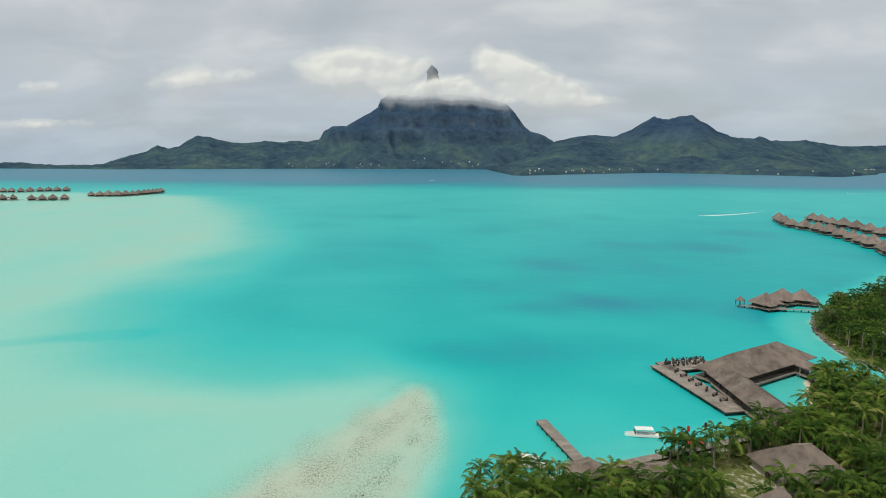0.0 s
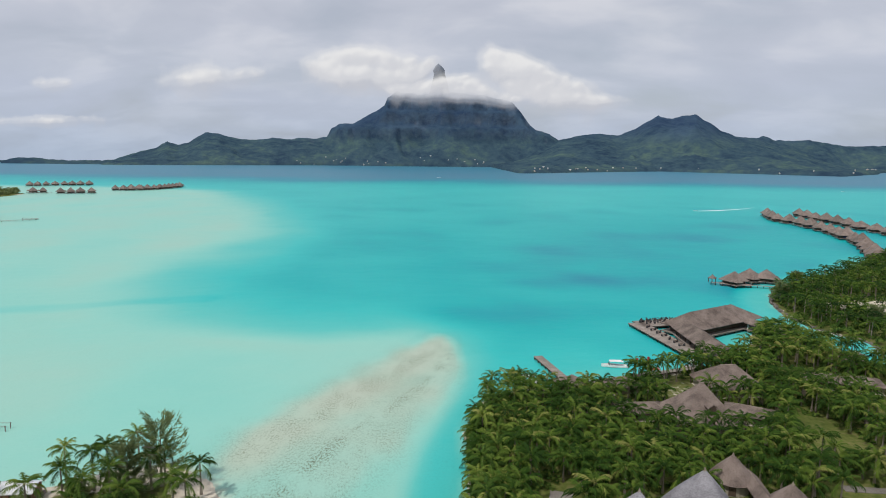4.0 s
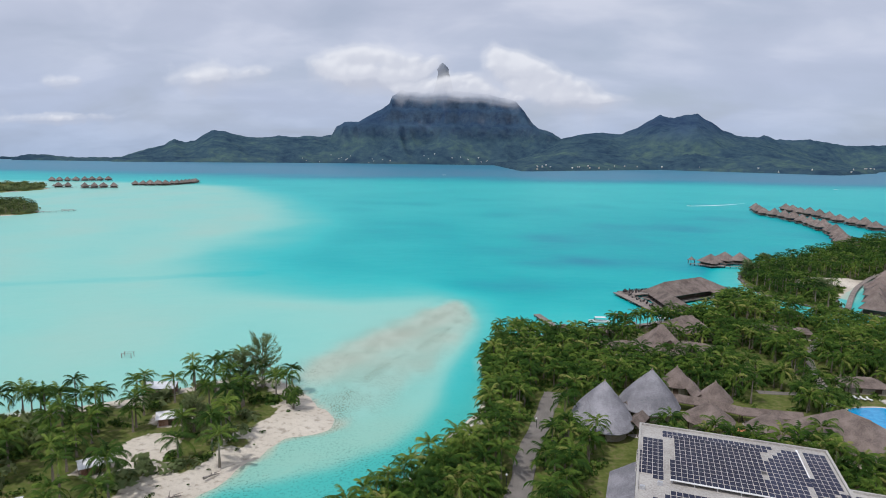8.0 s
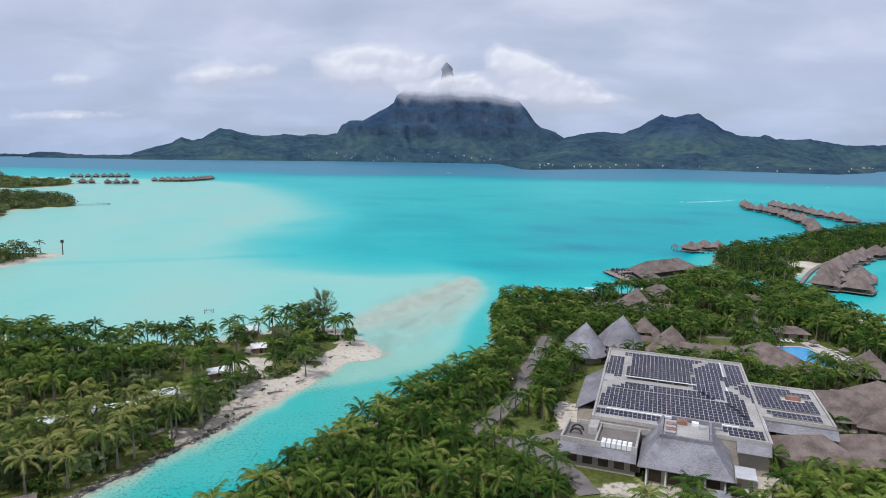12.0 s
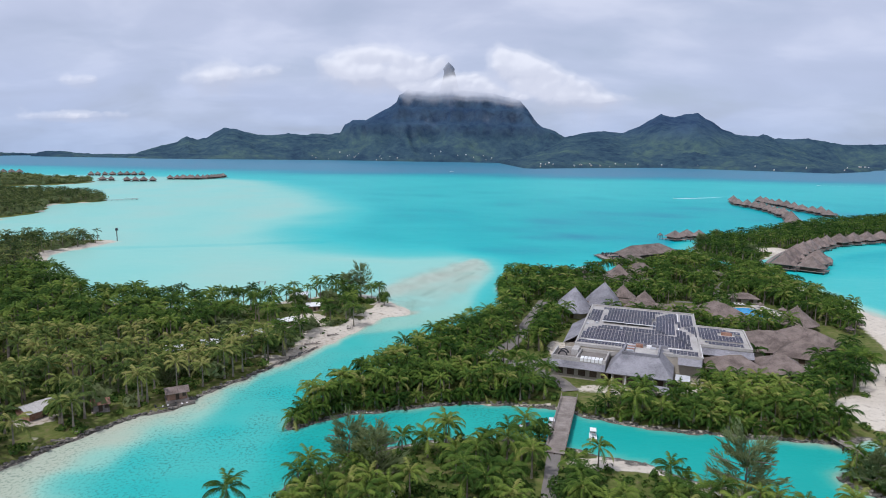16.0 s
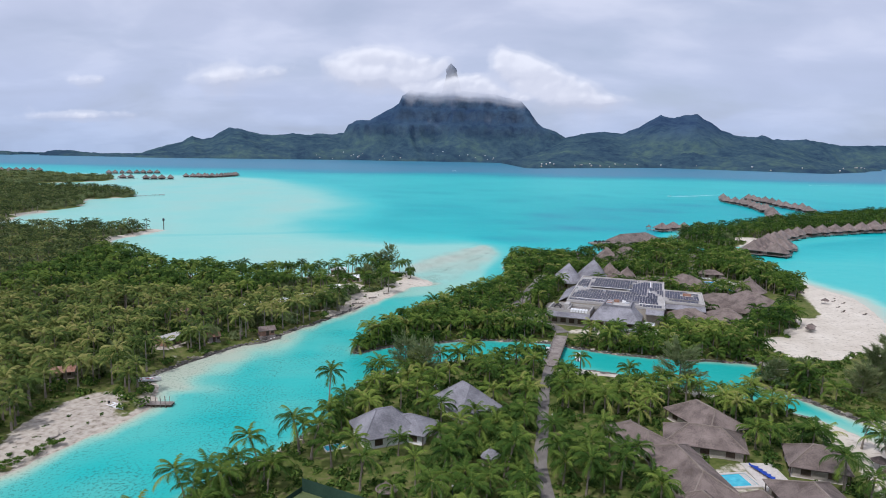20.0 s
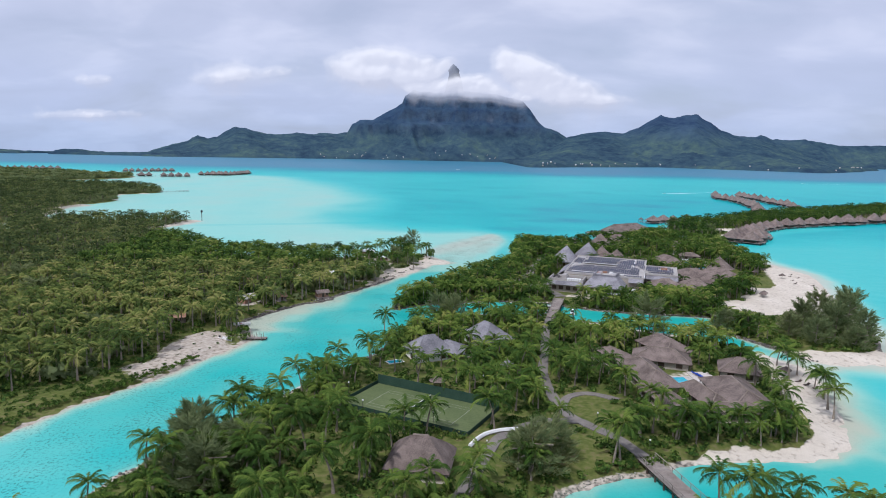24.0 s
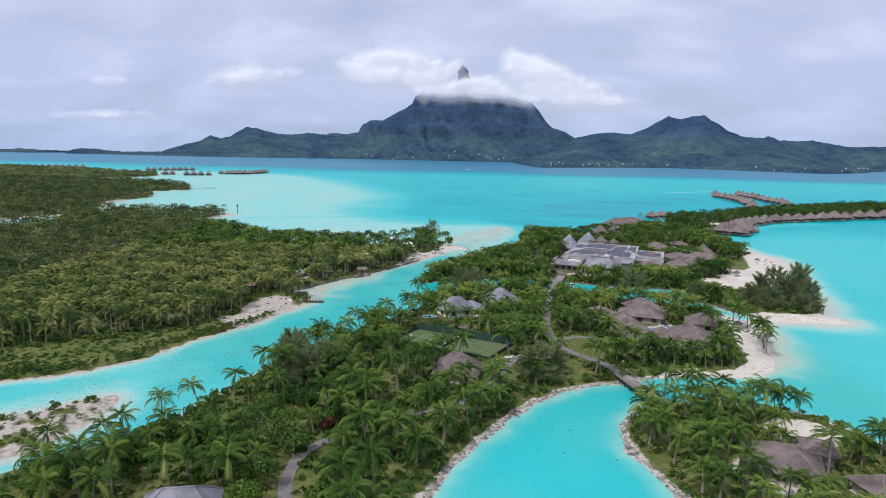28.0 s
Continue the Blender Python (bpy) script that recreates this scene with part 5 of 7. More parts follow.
for lift, single, outline in ARRAYS:
    outline = [(a_ + SKEW * (b_ - PIVOT), b_) for a_, b_ in outline]
    zb = 7.2 + 0.13 + lift
    lo_u, lo_v = np.min(outline, 0)
    hi_u, hi_v = np.max(outline, 0)
    cells = [(i, j) for j in range(int((hi_v - lo_v) / 1.64 + 0.05)) for i in range(int(hi_u - lo_u + 0.05))]
    inside = signed(np.array(outline, float), np.array([lo_u + i + 0.5 for i, j in cells]), np.array([lo_v + 1.64 * j + 0.8 for i, j in cells])) > 0.05
    cells = [c_ for c_, ok_ in zip(cells, inside) if ok_]
    rails = bmesh.new()
    for j in sorted({j for i, j in cells}):
        run_ = [i for i, jj in cells if jj == j]
        box(rails, lo_u + min(run_) - 0.03, lo_v + 1.64 * j - 0.03, zb - 0.08, lo_u + max(run_) + 1.03, lo_v + 1.64 * j + 1.58, zb - 0.004)
    arr = tagged(part("panel_rack", rails, TERRACE, hotel, "aluminium-framed solar array"), kind="stuff")
    if lift > 0.5:
        for i in range(5):
            for v_ in (lo_v, hi_v - 0.4):
                part("rack_leg", boxes((lo_u + 0.2 + i * 3.8, v_, 7.3, lo_u + 0.4 + i * 3.8, v_ + 0.2, zb - 0.1)), ALU, hotel)
        part("rack_edge", boxes((lo_u - 0.1, lo_v - 0.35, zb - 0.12, hi_u + 0.1, lo_v - 0.1, zb + 0.06)), WHITE, hotel, "white edge beam of the raised array")
    whole, faces_ = [], []
    for i, j in cells:
        x0, y0 = lo_u + i, lo_v + 1.64 * j
        if single and one_by_one < 300:
            p_ = new("solar_panel", PANEL)
            p_.parent = arr
            p_.location = (x0, y0, zb)
            one_by_one += 1
        else:
            b0 = len(whole)
            whole += [(x0 + a_, y0 + b_, zb + c_) for c_ in (0.03, 0.0) for a_, b_ in ((0.055, 0.06), (0.945, 0.06), (0.945, 1.49), (0.055, 1.49))]
            faces_ += [[b0 + t_ for t_ in f] for f in quads]
    if whole:
        tagged(part("panel_field", mesh_of("panel_field", whole, faces_, PVGLASS), None, arr), kind="stuff")
# White walk boards between the arrays, small plant on the roof
for q in ((14.1, -27.6, 14.6, 9.4), (8.4, -6.5, 8.75, 24.8), (-19.0, -21.5, 9.0, -21.0)):
    part("roof_walk", boxes((q[0], q[1], 7.33, q[2], q[3], 7.37)), WHITE, hotel)
for u, v_ in ((-17.6, -0.4), (-9.4, -4.4), (-20.6, -3.0)):
    part("roof_vent", boxes((u - 0.5, v_ - 0.4, 7.33, u + 0.5, v_ + 0.4, 7.95, 0.08)), ALU, hotel, "small rooftop ventilator")
part("air_handler", boxes((21.4, 0.5, 7.33, 24.6, 1.9, 8.3, 0.1)), RUST, hotel, "rusty rooftop air-conditioning plant")
skewed = set()
for o in list(hotel.children_recursive):
    if o.data is PANEL:
        o.location.x -= SKEW * (o.location.y - PIVOT)
    if o.data.name in skewed:
        continue
    skewed.add(o.data.name)
    co = np.empty(len(o.data.vertices) * 3, np.float32)
    o.data.vertices.foreach_get("co", co)
    co = co.reshape(-1, 3)
    if o.data is PANEL or co[:, 1].min() > -28.6:
        co[:, 0] -= SKEW * (co[:, 1] - (0 if o.data is PANEL else PIVOT))
        o.data.vertices.foreach_set("co", co.ravel())
        o.data.update()

GREY_LABEL = "tall conical roof of silvery grey wooden shingles"
cone_house("round_lobby", 50.3, 237.5, 7.2, 10.6, 1.5, 5.0, 11.2, SHINGLE, GREY_LABEL, courses=11, bow=0.85)
cone_house("round_lobby", 64.3, 246.5, 7.8, 8.4, 1.0, 1.5, 12.4, SHINGLE, GREY_LABEL, courses=11, bow=0.85)
for x, y, r_, az in ((77, 262, 4.4, 8.6), (83, 250.5, 4.6, 8.4), (76, 237, 6.0, 8.0), (88, 231, 5.6, 8.0)):
    cone_house("round_hut", x, y, r_, r_, 0, 0, az, THATCH, "round hut with a conical brown thatched roof", group="round thatched huts", courses=6, bow=0.88)
for a_, b_, wd in (((58, 244), (71, 250), 4.2), ((71, 250), (78, 247), 3.6), ((78, 247), (86, 241), 3.6), ((86, 241), (99, 238), 3.6), ((79, 250), (80.5, 262), 3.6), ((56, 232), (60, 238), 3.6)):
    walkway("covered_walk", a_, b_, wd, 2.7, 4.1, THATCH, "covered garden walk with a thatched ridge roof")
tagged(new("courtyard_floor", from_bm("courtyard_floor", boxes((80.5, 230, 1.0, 85, 238, 1.36)), CLAY)), "orange clay-tiled courtyard floor", "courtyard")

BROWN = "broad brown thatched hip roof on low walls"
for x, y, yaw, L_, W_, rg, az in ((105, 227, -70, 24, 16, 7, 9.2), (105, 190, -8, 20, 20, 6, 8.4), (121, 195, -68, 21, 15, 8, 8.0), (83.5, 165, 2, 17, 16, 4, 7.6), (97, 165, -10, 15, 15, 3, 7.8), (112, 180, -30, 16, 13, 5, 7.4)):
    pavilion("thatched_hall", x, y, yaw, L_, W_, rg, az, THATCH, BROWN, group="thatched hotel halls", eave=2.6, bow=0.9, courses=7)
cone_house("thatched_bar", 131, 220, 8.0, 8.0, 0, 0, 10.0, THATCH, "wide conical thatched roof beside the beach", wall=False, courses=8)
pavilion("pool_bar", 131, 264, -8, 12, 8.5, 4, 5.4, THATCH, "thatched open pool bar", eave=2.4, bow=0.9)
# North of the hotel
tall_hall = pavilion("thatched_hall", 83.5, 295, 5, 17, 16, 1.0, 12.0, THATCH, "tall steep thatched hall with a small gabled dormer", eave=2.6, bow=1.25, courses=8)
dorm = part("dormer_roof", gable_roof(5.0, 2.6, 0.0, 1.0, 0.2), THATCH, tall_hall, "small gabled thatched dormer")
dorm.matrix_local = pose(0.3, -3.6, 6.4, 0, 0, 90)
part("dormer_vent", boxes((-0.5, -6.0, 5.4, 1.1, -5.8, 6.9)), DARKWOOD, tall_hall, "dark dormer opening")
pavilion("thatched_wing", 70, 299, 3, 13, 8, 6, 5.2, THATCH, "low thatched wing beside the tall hall", eave=2.5)
pavilion("thatched_wing", 97, 297, -30, 12, 8, 6, 5.2, THATCH, "low thatched wing beside the tall hall", eave=2.5)
pavilion("thatched_pavilion", 101, 319, 5, 16, 14, 4.5, 9.0, THATCH, "round-shouldered thatched pavilion in the palms", eave=2.6, bow=0.9, courses=8)
pavilion("garden_restaurant", 137, 322, -18, 21, 9, 12, 5.0, THATCH, "long low thatched restaurant in the garden", eave=2.4, bow=0.8)
pavilion("garden_restaurant", 153, 343, 55, 13, 8, 6, 5.4, THATCH, "low thatched boathouse beside the canal", eave=2.4, bow=0.9)
pavilion("boathouse", 70, 318, 10, 10, 8, 4, 5.2, THATCH, "thatched boathouse behind the jetty", eave=2.4)
pavilion("boathouse", 55, 319, 30, 9, 8, 3, 5.2, THATCH, "small thatched boat hut beside the pier", eave=2.4)

# ---------------- restaurant over the water ----------------
eatery = thing("water_restaurant", pose(127, 390.5, 1.3, 0, 0, 32), "large thatched restaurant on stilts over the lagoon", "restaurant")
part("roof", loft(rect(44, 15.5), [(-15, -0.05), (11, -0.05), (11, 0.05), (-15, 0.05)], 2.8, 8.0, 9, 0.07, 1.0), THATCH, eatery)
part("wall", walls(38, 11, 0.1, 3.1), DARKWOOD, eatery)
part("deck", boxes((-21.5, -8, -0.45, 21.5, 8, 0.0)), TIMBER, eatery)
for x in np.arange(-20, 21, 6):
    for y in (-7, 0, 7):
        part("stilt", boxes((x - 0.18, y - 0.18, -5.2, x + 0.18, y + 0.18, -0.45)), DARKWOOD, eatery)
for nm, a_, b_, wd in (("west_wing", (112, 379), (112, 343), 10.5), ("east_wing", (141, 389), (150, 360), 5.5), ("link", (133, 357), (150, 358), 5)):
    ln = math.hypot(b_[0] - a_[0], b_[1] - a_[1])
    wing = thing("restaurant_wing", pose((a_[0] + b_[0]) / 2, (a_[1] + b_[1]) / 2, 1.3, 0, 0, math.degrees(math.atan2(b_[1] - a_[1], b_[0] - a_[0]))), "long thatched wing on stilts beside the restaurant", "restaurant")
    part("roof", loft(rect(ln + 4, wd), [(-ln / 2 + 1, -0.05), (ln / 2 - 1, -0.05), (ln / 2 - 1, 0.05), (-ln / 2 + 1, 0.05)], 2.5, 5.4 if wd > 6 else 4.2, 5, 0.07), THATCH, wing)
    part("deck", boxes((-ln / 2, -wd / 2 + 0.4, -0.45, ln / 2, wd / 2 - 0.4, 0.0)), TIMBER, wing)
    for x in np.arange(-ln / 2 + 1, ln / 2, 4.5):
        for y in (-wd / 2 + 1.1, wd / 2 - 1.1):
            part("post", boxes((x - 0.14, y - 0.14, -5.2, x + 0.14, y + 0.14, 2.7)), WHITE if wd < 9.5 else DARKWOOD, wing)
terrace = thing("dining_deck", pose(103, 376, 1.3, 0, 0, 100), "weathered timber dining deck over the lagoon", "deck")
part("deck_frame", boxes((-20, -2.2, -0.4, 21, 5.0, -0.07)), DARKWOOD, terrace)
slat = from_bm("plank", boxes((0.01, -2.3, -0.06, 0.97, 5.1, 0.0)), TIMBER)
for i in range(41):
    p_ = new("plank", slat)
    p_.parent, p_.location = terrace, (-20 + i, 0, 0)
for i in range(8):
    for y in (-1.8, 4.6):
        part("stilt", boxes((-19.5 + i * 5.6, y - 0.15, -5.2, -19.2 + i * 5.6, y + 0.15, -0.4)), DARKWOOD, terrace)
side = thing("dining_deck", pose(107, 397, 1.3, 0, 0, 15), "square timber dining deck with tables", "deck")
part("deck_frame", boxes((-9, -5, -0.4, 9, 4.5, -0.07)), DARKWOOD, side)
slat2 = from_bm("plank", boxes((0.01, -5.05, -0.06, 0.97, 4.55, 0.0)), TIMBER)
for i in range(18):
    p_ = new("plank", slat2)
    p_.parent, p_.location = side, (-9 + i, 0, 0)
for i in range(4):
    for y in (-4.5, 4):
        part("stilt", boxes((-8.7 + i * 5.6, y - 0.15, -5.2, -8.4 + i * 5.6, y + 0.15, -0.4)), DARKWOOD, side)


def table_set(x, y, z, yaw):
    o = thing("dining_table", pose(x, y, z, 0, 0, yaw), "small dark dining table with woven chairs", "table", "deck dining tables")
    part("tabletop", boxes((-0.45, -0.45, 0.70, 0.45, 0.45, 0.75)), DARKWOOD, o)
    part("leg", boxes((-0.06, -0.06, 0, 0.06, 0.06, 0.70)), DARKWOOD, o)
    for s_ in (-1, 1):
        part("seat", boxes((s_ * 0.95 - 0.28, -0.28, 0.0, s_ * 0.95 + 0.28, 0.28, 0.45)), DARK, o)
        part("backrest", boxes((s_ * 1.18 - 0.05, -0.28, 0.45, s_ * 1.18 + 0.05, 0.28, 0.9)), DARK, o)
    return o


tb = table_set(100.5, 397, 1.31, 20)
trng = np.random.RandomState(3)
for i in range(6):
    for j in range(3):
        if i + j:
            copy_thing(tb, pose(100.2 + i * 2.6 + j * 0.4, 394.6 + j * 2.5 + i * 0.7, 1.31, 0, 0, trng.uniform(0, 90)))
for i in range(7):
    copy_thing(tb, pose(100.6 + 0.75 * i * 0.9, 389 - i * 4.2, 1.31, 0, 0, trng.uniform(0, 90)))

# ---------------- bungalows over the water ----------------
def bungalow(m, label, group):
    o = tagged(new("water_bungalow"), label, "bungalow", group)
    o.matrix_world = m
    part("roof", loft(rect(13.4, 11.8), [(-0.6, -0.05), (0.6, -0.05), (0.6, 0.05), (-0.6, 0.05)], 2.3, 8.6, 7, 0.08, 1.0), BUNGALOW_THATCH, o)
    part("ridge_cap", strip(bmesh.new(), (-0.8, 0, 8.6), (0.8, 0, 8.6), 0.5, 0.2), CAP_THATCH, o)
    part("wall", walls(9.8, 8.4, 0.0, 2.6), DARKWOOD, o)
    for y in (-4.26, 4.26):
        wd_ = part("window", boxes((0.6, y - 0.05, 0.5, 3.6, y + 0.05, 2.1)), PVGLASS, o, "dark glass window")
        part("window_lintel", boxes((0.45, y - 0.08, 2.1, 3.75, y + 0.08, 2.22)), TIMBER, wd_)
        part("window_sill", boxes((0.45, y - 0.08, 0.38, 3.75, y + 0.08, 0.5)), TIMBER, wd_)
    part("railing", boxes((-6.4, -8.2, 0.75, 6.2, -8.1, 0.85), (-6.4, -8.2, 0.75, -6.3, -4.0, 0.85), (6.1, -8.2, 0.75, 6.2, -4.0, 0.85), (-6.4, -8.2, 0, -6.3, -8.1, 0.75), (6.1, -8.2, 0, 6.2, -8.1, 0.75), (-0.1, -8.2, 0, 0.0, -8.1, 0.75)), TIMBER, o)
    part("deck", boxes((-6.4, -8.2, -0.3, 6.2, 5.6, 0.0)), TIMBER, o)
    part("porch_roof", loft(shift(rect(5.4, 4.4), -3.0, -6.0), shift(rect(0.3, 0.3), -3.0, -6.0), 2.1, 4.6, 3, 0.06), BUNGALOW_THATCH, o)
    for x in (-5.8, 0, 5.6):
        for y in (-7.6, 5.0):
            part("stilt", boxes((x - 0.16, y - 0.16, -5.0, x + 0.16, y + 0.16, -0.3)), DARKWOOD, o)
    return o


def jetty(name, pts, wd, label, z=1.25):
    line = smooth_line(pts, 4)
    o = thing(name, pose(0, 0, 0), label, "jetty")
    bm = bmesh.new()
    for (ax, ay), (bx, by) in zip(line[:-1], line[1:]):
        strip(bm, (ax, ay, z), (bx, by, z), wd, 0.14)
    part("deck", bm, TIMBER, o)
    for i, (x, y) in enumerate(line[:: max(1, len(line) // 16)]):
        part("stilt", boxes((x - 0.16, y - 0.16, -4, x + 0.16, y + 0.16, z)), DARKWOOD, o)
    return o


ROW_A = [(408, 908), (388, 850), (388, 800), (380, 740), (367, 690), (354, 650), (331, 602), (311, 566)]
ROW_A_BACK = [(447, 910), (439, 850), (436, 815), (430, 770), (428, 735), (420, 695)]
ROW_B = [(198, 359), (223, 395), (243, 420), (274, 452), (300, 469), (337, 489), (372, 505), (450, 538), (560, 580)]
first_b = None
for pts, label, grp, gap, off in ((ROW_B, "thatched overwater bungalow in the near curved row", "near row of bungalows", 17.5, 0.0), (ROW_A, "thatched overwater bungalow in the far curved row", "far row of bungalows", 21.0, 0.0), (ROW_A_BACK, "thatched overwater bungalow in the back row", "back row of bungalows", 23.0, 0.0), (ROW_B[:2], "thatched overwater bungalow on the lagoon side of the near row", "near row of bungalows", 18.0, 14.0)):
    line = smooth_line(pts, 24)
    if not off:
        nrm = [(x - 9.5, y + 5.0) for x, y in pts] if pts is ROW_B else [(x + 11, y) for x, y in pts]
        jetty("jetty", nrm, 2.4, "long curved timber jetty linking the bungalows")
    run = gap
    for (ax, ay), (bx, by) in zip(line[:-1], line[1:]):
        run += math.hypot(bx - ax, by - ay)
        if run >= gap:
            run = 0
            yw = math.degrees(math.atan2(by - ay, bx - ax))
            m = pose(ax + off * math.sin(radians(yw)), ay - off * math.cos(radians(yw)), 1.4, 0, 0, yw + (180 if ax > 300 and pts is not ROW_B else 0) + 90 * (int(ax) % 2) + 9 * math.sin(ax * 3.1))
            if first_b is None:
                first_b = bungalow(m, label, grp)
            else:
                o = tagged(copy_thing(first_b, m), label, "", grp)
                o.scale = (1 + 0.10 * math.sin(ax * 1.7), 1 + 0.10 * math.sin(ay * 2.3), 1 + 0.12 * math.sin(ax + ay))
for x, y, yw in ((177, 483, 20), (190, 493, 25), (199, 492, 60)):
    tagged(copy_thing(first_b, pose(x, y, 1.4, 0, 0, yw)), "thatched bungalow of the small wedding-chapel cluster over the water", "", "bungalow cluster off the point")
for o in bpy.data.objects:
    if o.parent is None and o.name.startswith("water_bungalow") and 170 < o.location.x < 200 and o.location.y > 480:
        o.scale = (0.88, 0.88, 0.72)
cone_house("lookout_kiosk", 166.5, 486, 2.6, 2.6, 0, 0, 5.4, THATCH, "small square thatched kiosk on stilts", z=1.4, eave=2.2, sides=4, wall=False, courses=3)
jetty("jetty", [(166, 486), (177, 478), (190, 476), (200, 472), (204, 466)], 1.8, "timber gangway to the small bungalow cluster")
for pts in ([(-780, 1422), (-735, 1458), (-690, 1486)], [(-646, 1213), (-622, 1224)], [(-597, 1206), (-552, 1225)], [(-560, 1312), (-520, 1322), (-500, 1380), (-496, 1450)], [(-545, 1340), (-512, 1345)], [(-1120, 1385), (-1060, 1400), (-1005, 1425)], [(-1110, 1440), (-1040, 1470), (-985, 1500)]):
    line = smooth_line(pts, 30)
    run = 14.0
    for (ax, ay), (bx, by) in zip(line[:-1], line[1:]):
        run += math.hypot(bx - ax, by - ay)
        if run > 14:
            run = 0
            tagged(copy_thing(first_b, pose(ax, ay, 1.4, 0, 0, trng.uniform(0, 360))), "distant thatched overwater bungalow off the far islet", "", "distant bungalows")
    jetty("jetty", pts, 2.0, "distant timber jetty between bungalows")
jetty("jetty", [(-412, 762), (-396, 776), (-384, 792), (-402, 796)], 2.0, "distant small boat jetty")


# ---------------- spa compound ----------------
SPA = "purple-brown thatched hip roof of the spa compound"
for x, y, yaw, L_, W_, rg, az in ((52, 70, -71, 16, 11, 6.5, 7.0), (47.5, 59, -18, 17, 10.5, 6.5, 6.6), (33.5, 59.5, -63, 15, 8.5, 5, 5.8), (38.5, 43.5, -84, 23, 11, 11, 6.6), (37.4, 27.5, -78, 15, 7.0, 9, 6.0), (48.2, 27.5, -79, 16, 7.0, 10, 6.0), (57.5, 29, -92, 23, 12.5, 11, 6.6), (66.8, 49.5, -20, 11.5, 10.5, 1.6, 6.9), (48, 19, 4, 24, 8, 15, 5.2)):
    pavilion("spa_pavilion", x, y, yaw, L_, W_, rg, az, THATCH, SPA, group="spa pavilions", eave=2.5, courses=7)
FOOT.extend([(50, 45, 18, 9, 8), (124, 241, 16, 26, 0), (135, 243, 10, 27, 0)])
pool = thing("swimming_pool", pose(48.4, 44.4, 1.45, 0, 0, 8), "small pale blue swimming pool in a stone courtyard", "pool")
part("coping", boxes((-3.6, -3.0, -0.3, 3.9, -2.4, 0.15), (-3.6, 2.4, -0.3, 3.9, 3.0, 0.15), (-3.6, -2.4, -0.3, -3.0, 2.4, 0.15), (3.3, -2.4, -0.3, 3.9, 2.4, 0.15)), TERRACE, pool)
part("water", boxes((-3.0, -2.4, -0.3, 3.3, 2.4, 0.05)), POOL_PALE, pool, "pale blue pool water")
for i in range(3):
    part("pool_step", boxes((2.0 + 0.4 * i, -2.3, -0.2, 2.35 + 0.4 * i, 2.3, 0.06 + 0.02 * i)), TERRACE, pool)
tagged(new("pool_terrace", from_bm("pool_terrace", boxes((52.5, 40.5, 0.8, 59, 52, 1.5)), TERRACE)), "pale stone pool terrace", "terrace")


def lounger(x, y, z, yaw, mat, label, group):
    o = thing("sun_lounger", pose(x, y, z, 0, 0, yaw), label, "sun lounger", group)
    part("mattress", boxes((-0.35, -0.6, 0.30, 0.35, 0.75, 0.42)), mat, o)
    bm = boxes((-0.35, 0, 0.0, 0.35, 0.7, 0.11))
    b_ = part("backrest", bm, mat, o)
    b_.matrix_local = pose(0, 0.7, 0.32, 38, 0, 0)
    part("frame", boxes((-0.38, -0.65, 0.24, 0.38, 0.8, 0.29)), TIMBER, o)
    for sx in (-0.32, 0.32):
        for sy in (-0.55, 0.7):
            part("leg", boxes((sx - 0.04, sy - 0.04, 0.0, sx + 0.04, sy + 0.04, 0.24)), TIMBER, o)
    return o


lb = lounger(54.5, 49.6, 1.51, 60, BLUE, "blue-cushioned sun lounger beside the spa pool", "blue spa loungers")
for i in range(1, 6):
    copy_thing(lb, pose(54.5 + 0.32 * i, 49.6 - 1.1 * i, 1.51, 0, 0, 60))
lw = lounger(128, 256, 1.51, 20, WHITE, "white-cushioned sun lounger beside the hotel pool", "white pool loungers")
for x, y, yw in ((126.5, 256.4, 20), (125, 256.9, 20), (135, 250, 70), (136, 247.5, 70), (137, 245, 70), (137.5, 242.5, 70), (137.5, 240, 75), (137, 237.5, 75), (136, 235, 80), (115.5, 252, 10), (117, 253, 10), (113.8, 251.4, 10)):
    copy_thing(lw, pose(x, y, 1.51, 0, 0, yw))
for x, y in ((-11, 92), (-9, 91), (-12, 93.5)):
    copy_thing(lw, pose(x, y, 1.25, 0, 0, -40))
ld = lounger(163, 214, 0.95, -70, DARKWOOD, "dark wooden sun lounger on the beach", "beach loungers")
for x, y in ((165, 211), (158, 192), (156.5, 190), (164, 187), (167, 207), (160, 199), (168, 216), (82, 46), (83, 43.5), (84, 41), (84.5, 38.5), (80, 49)):
    copy_thing(ld, pose(x, y, 0.95, 0, 0, -75))


def parasol(x, y, z, label):
    o = thing("thatched_parasol", pose(x, y, z), label, "parasol", "thatched beach parasols")
    q = np.arange(12) / 12 * 2 * math.pi
    part("canopy", loft(np.stack([1.7 * np.cos(q), 1.7 * np.sin(q)], 1), np.stack([0.06 * np.cos(q), 0.06 * np.sin(q)], 1), 2.0, 3.0, 3, 0.06), THATCH, o)
    part("pole", boxes((-0.06, -0.06, -0.3, 0.06, 0.06, 2.9)), TIMBER, o)
    return o


ps = parasol(154, 228, 1.0, "thatched parasol with a timber pole on the beach")
for x, y in ((125, 157), (151, 233), (148, 214), (156, 221), (127, 160), (158, 205), (81, 51), (85, 36), (133, 252), (138, 243)):
    copy_thing(ps, pose(x, y, 1.05))

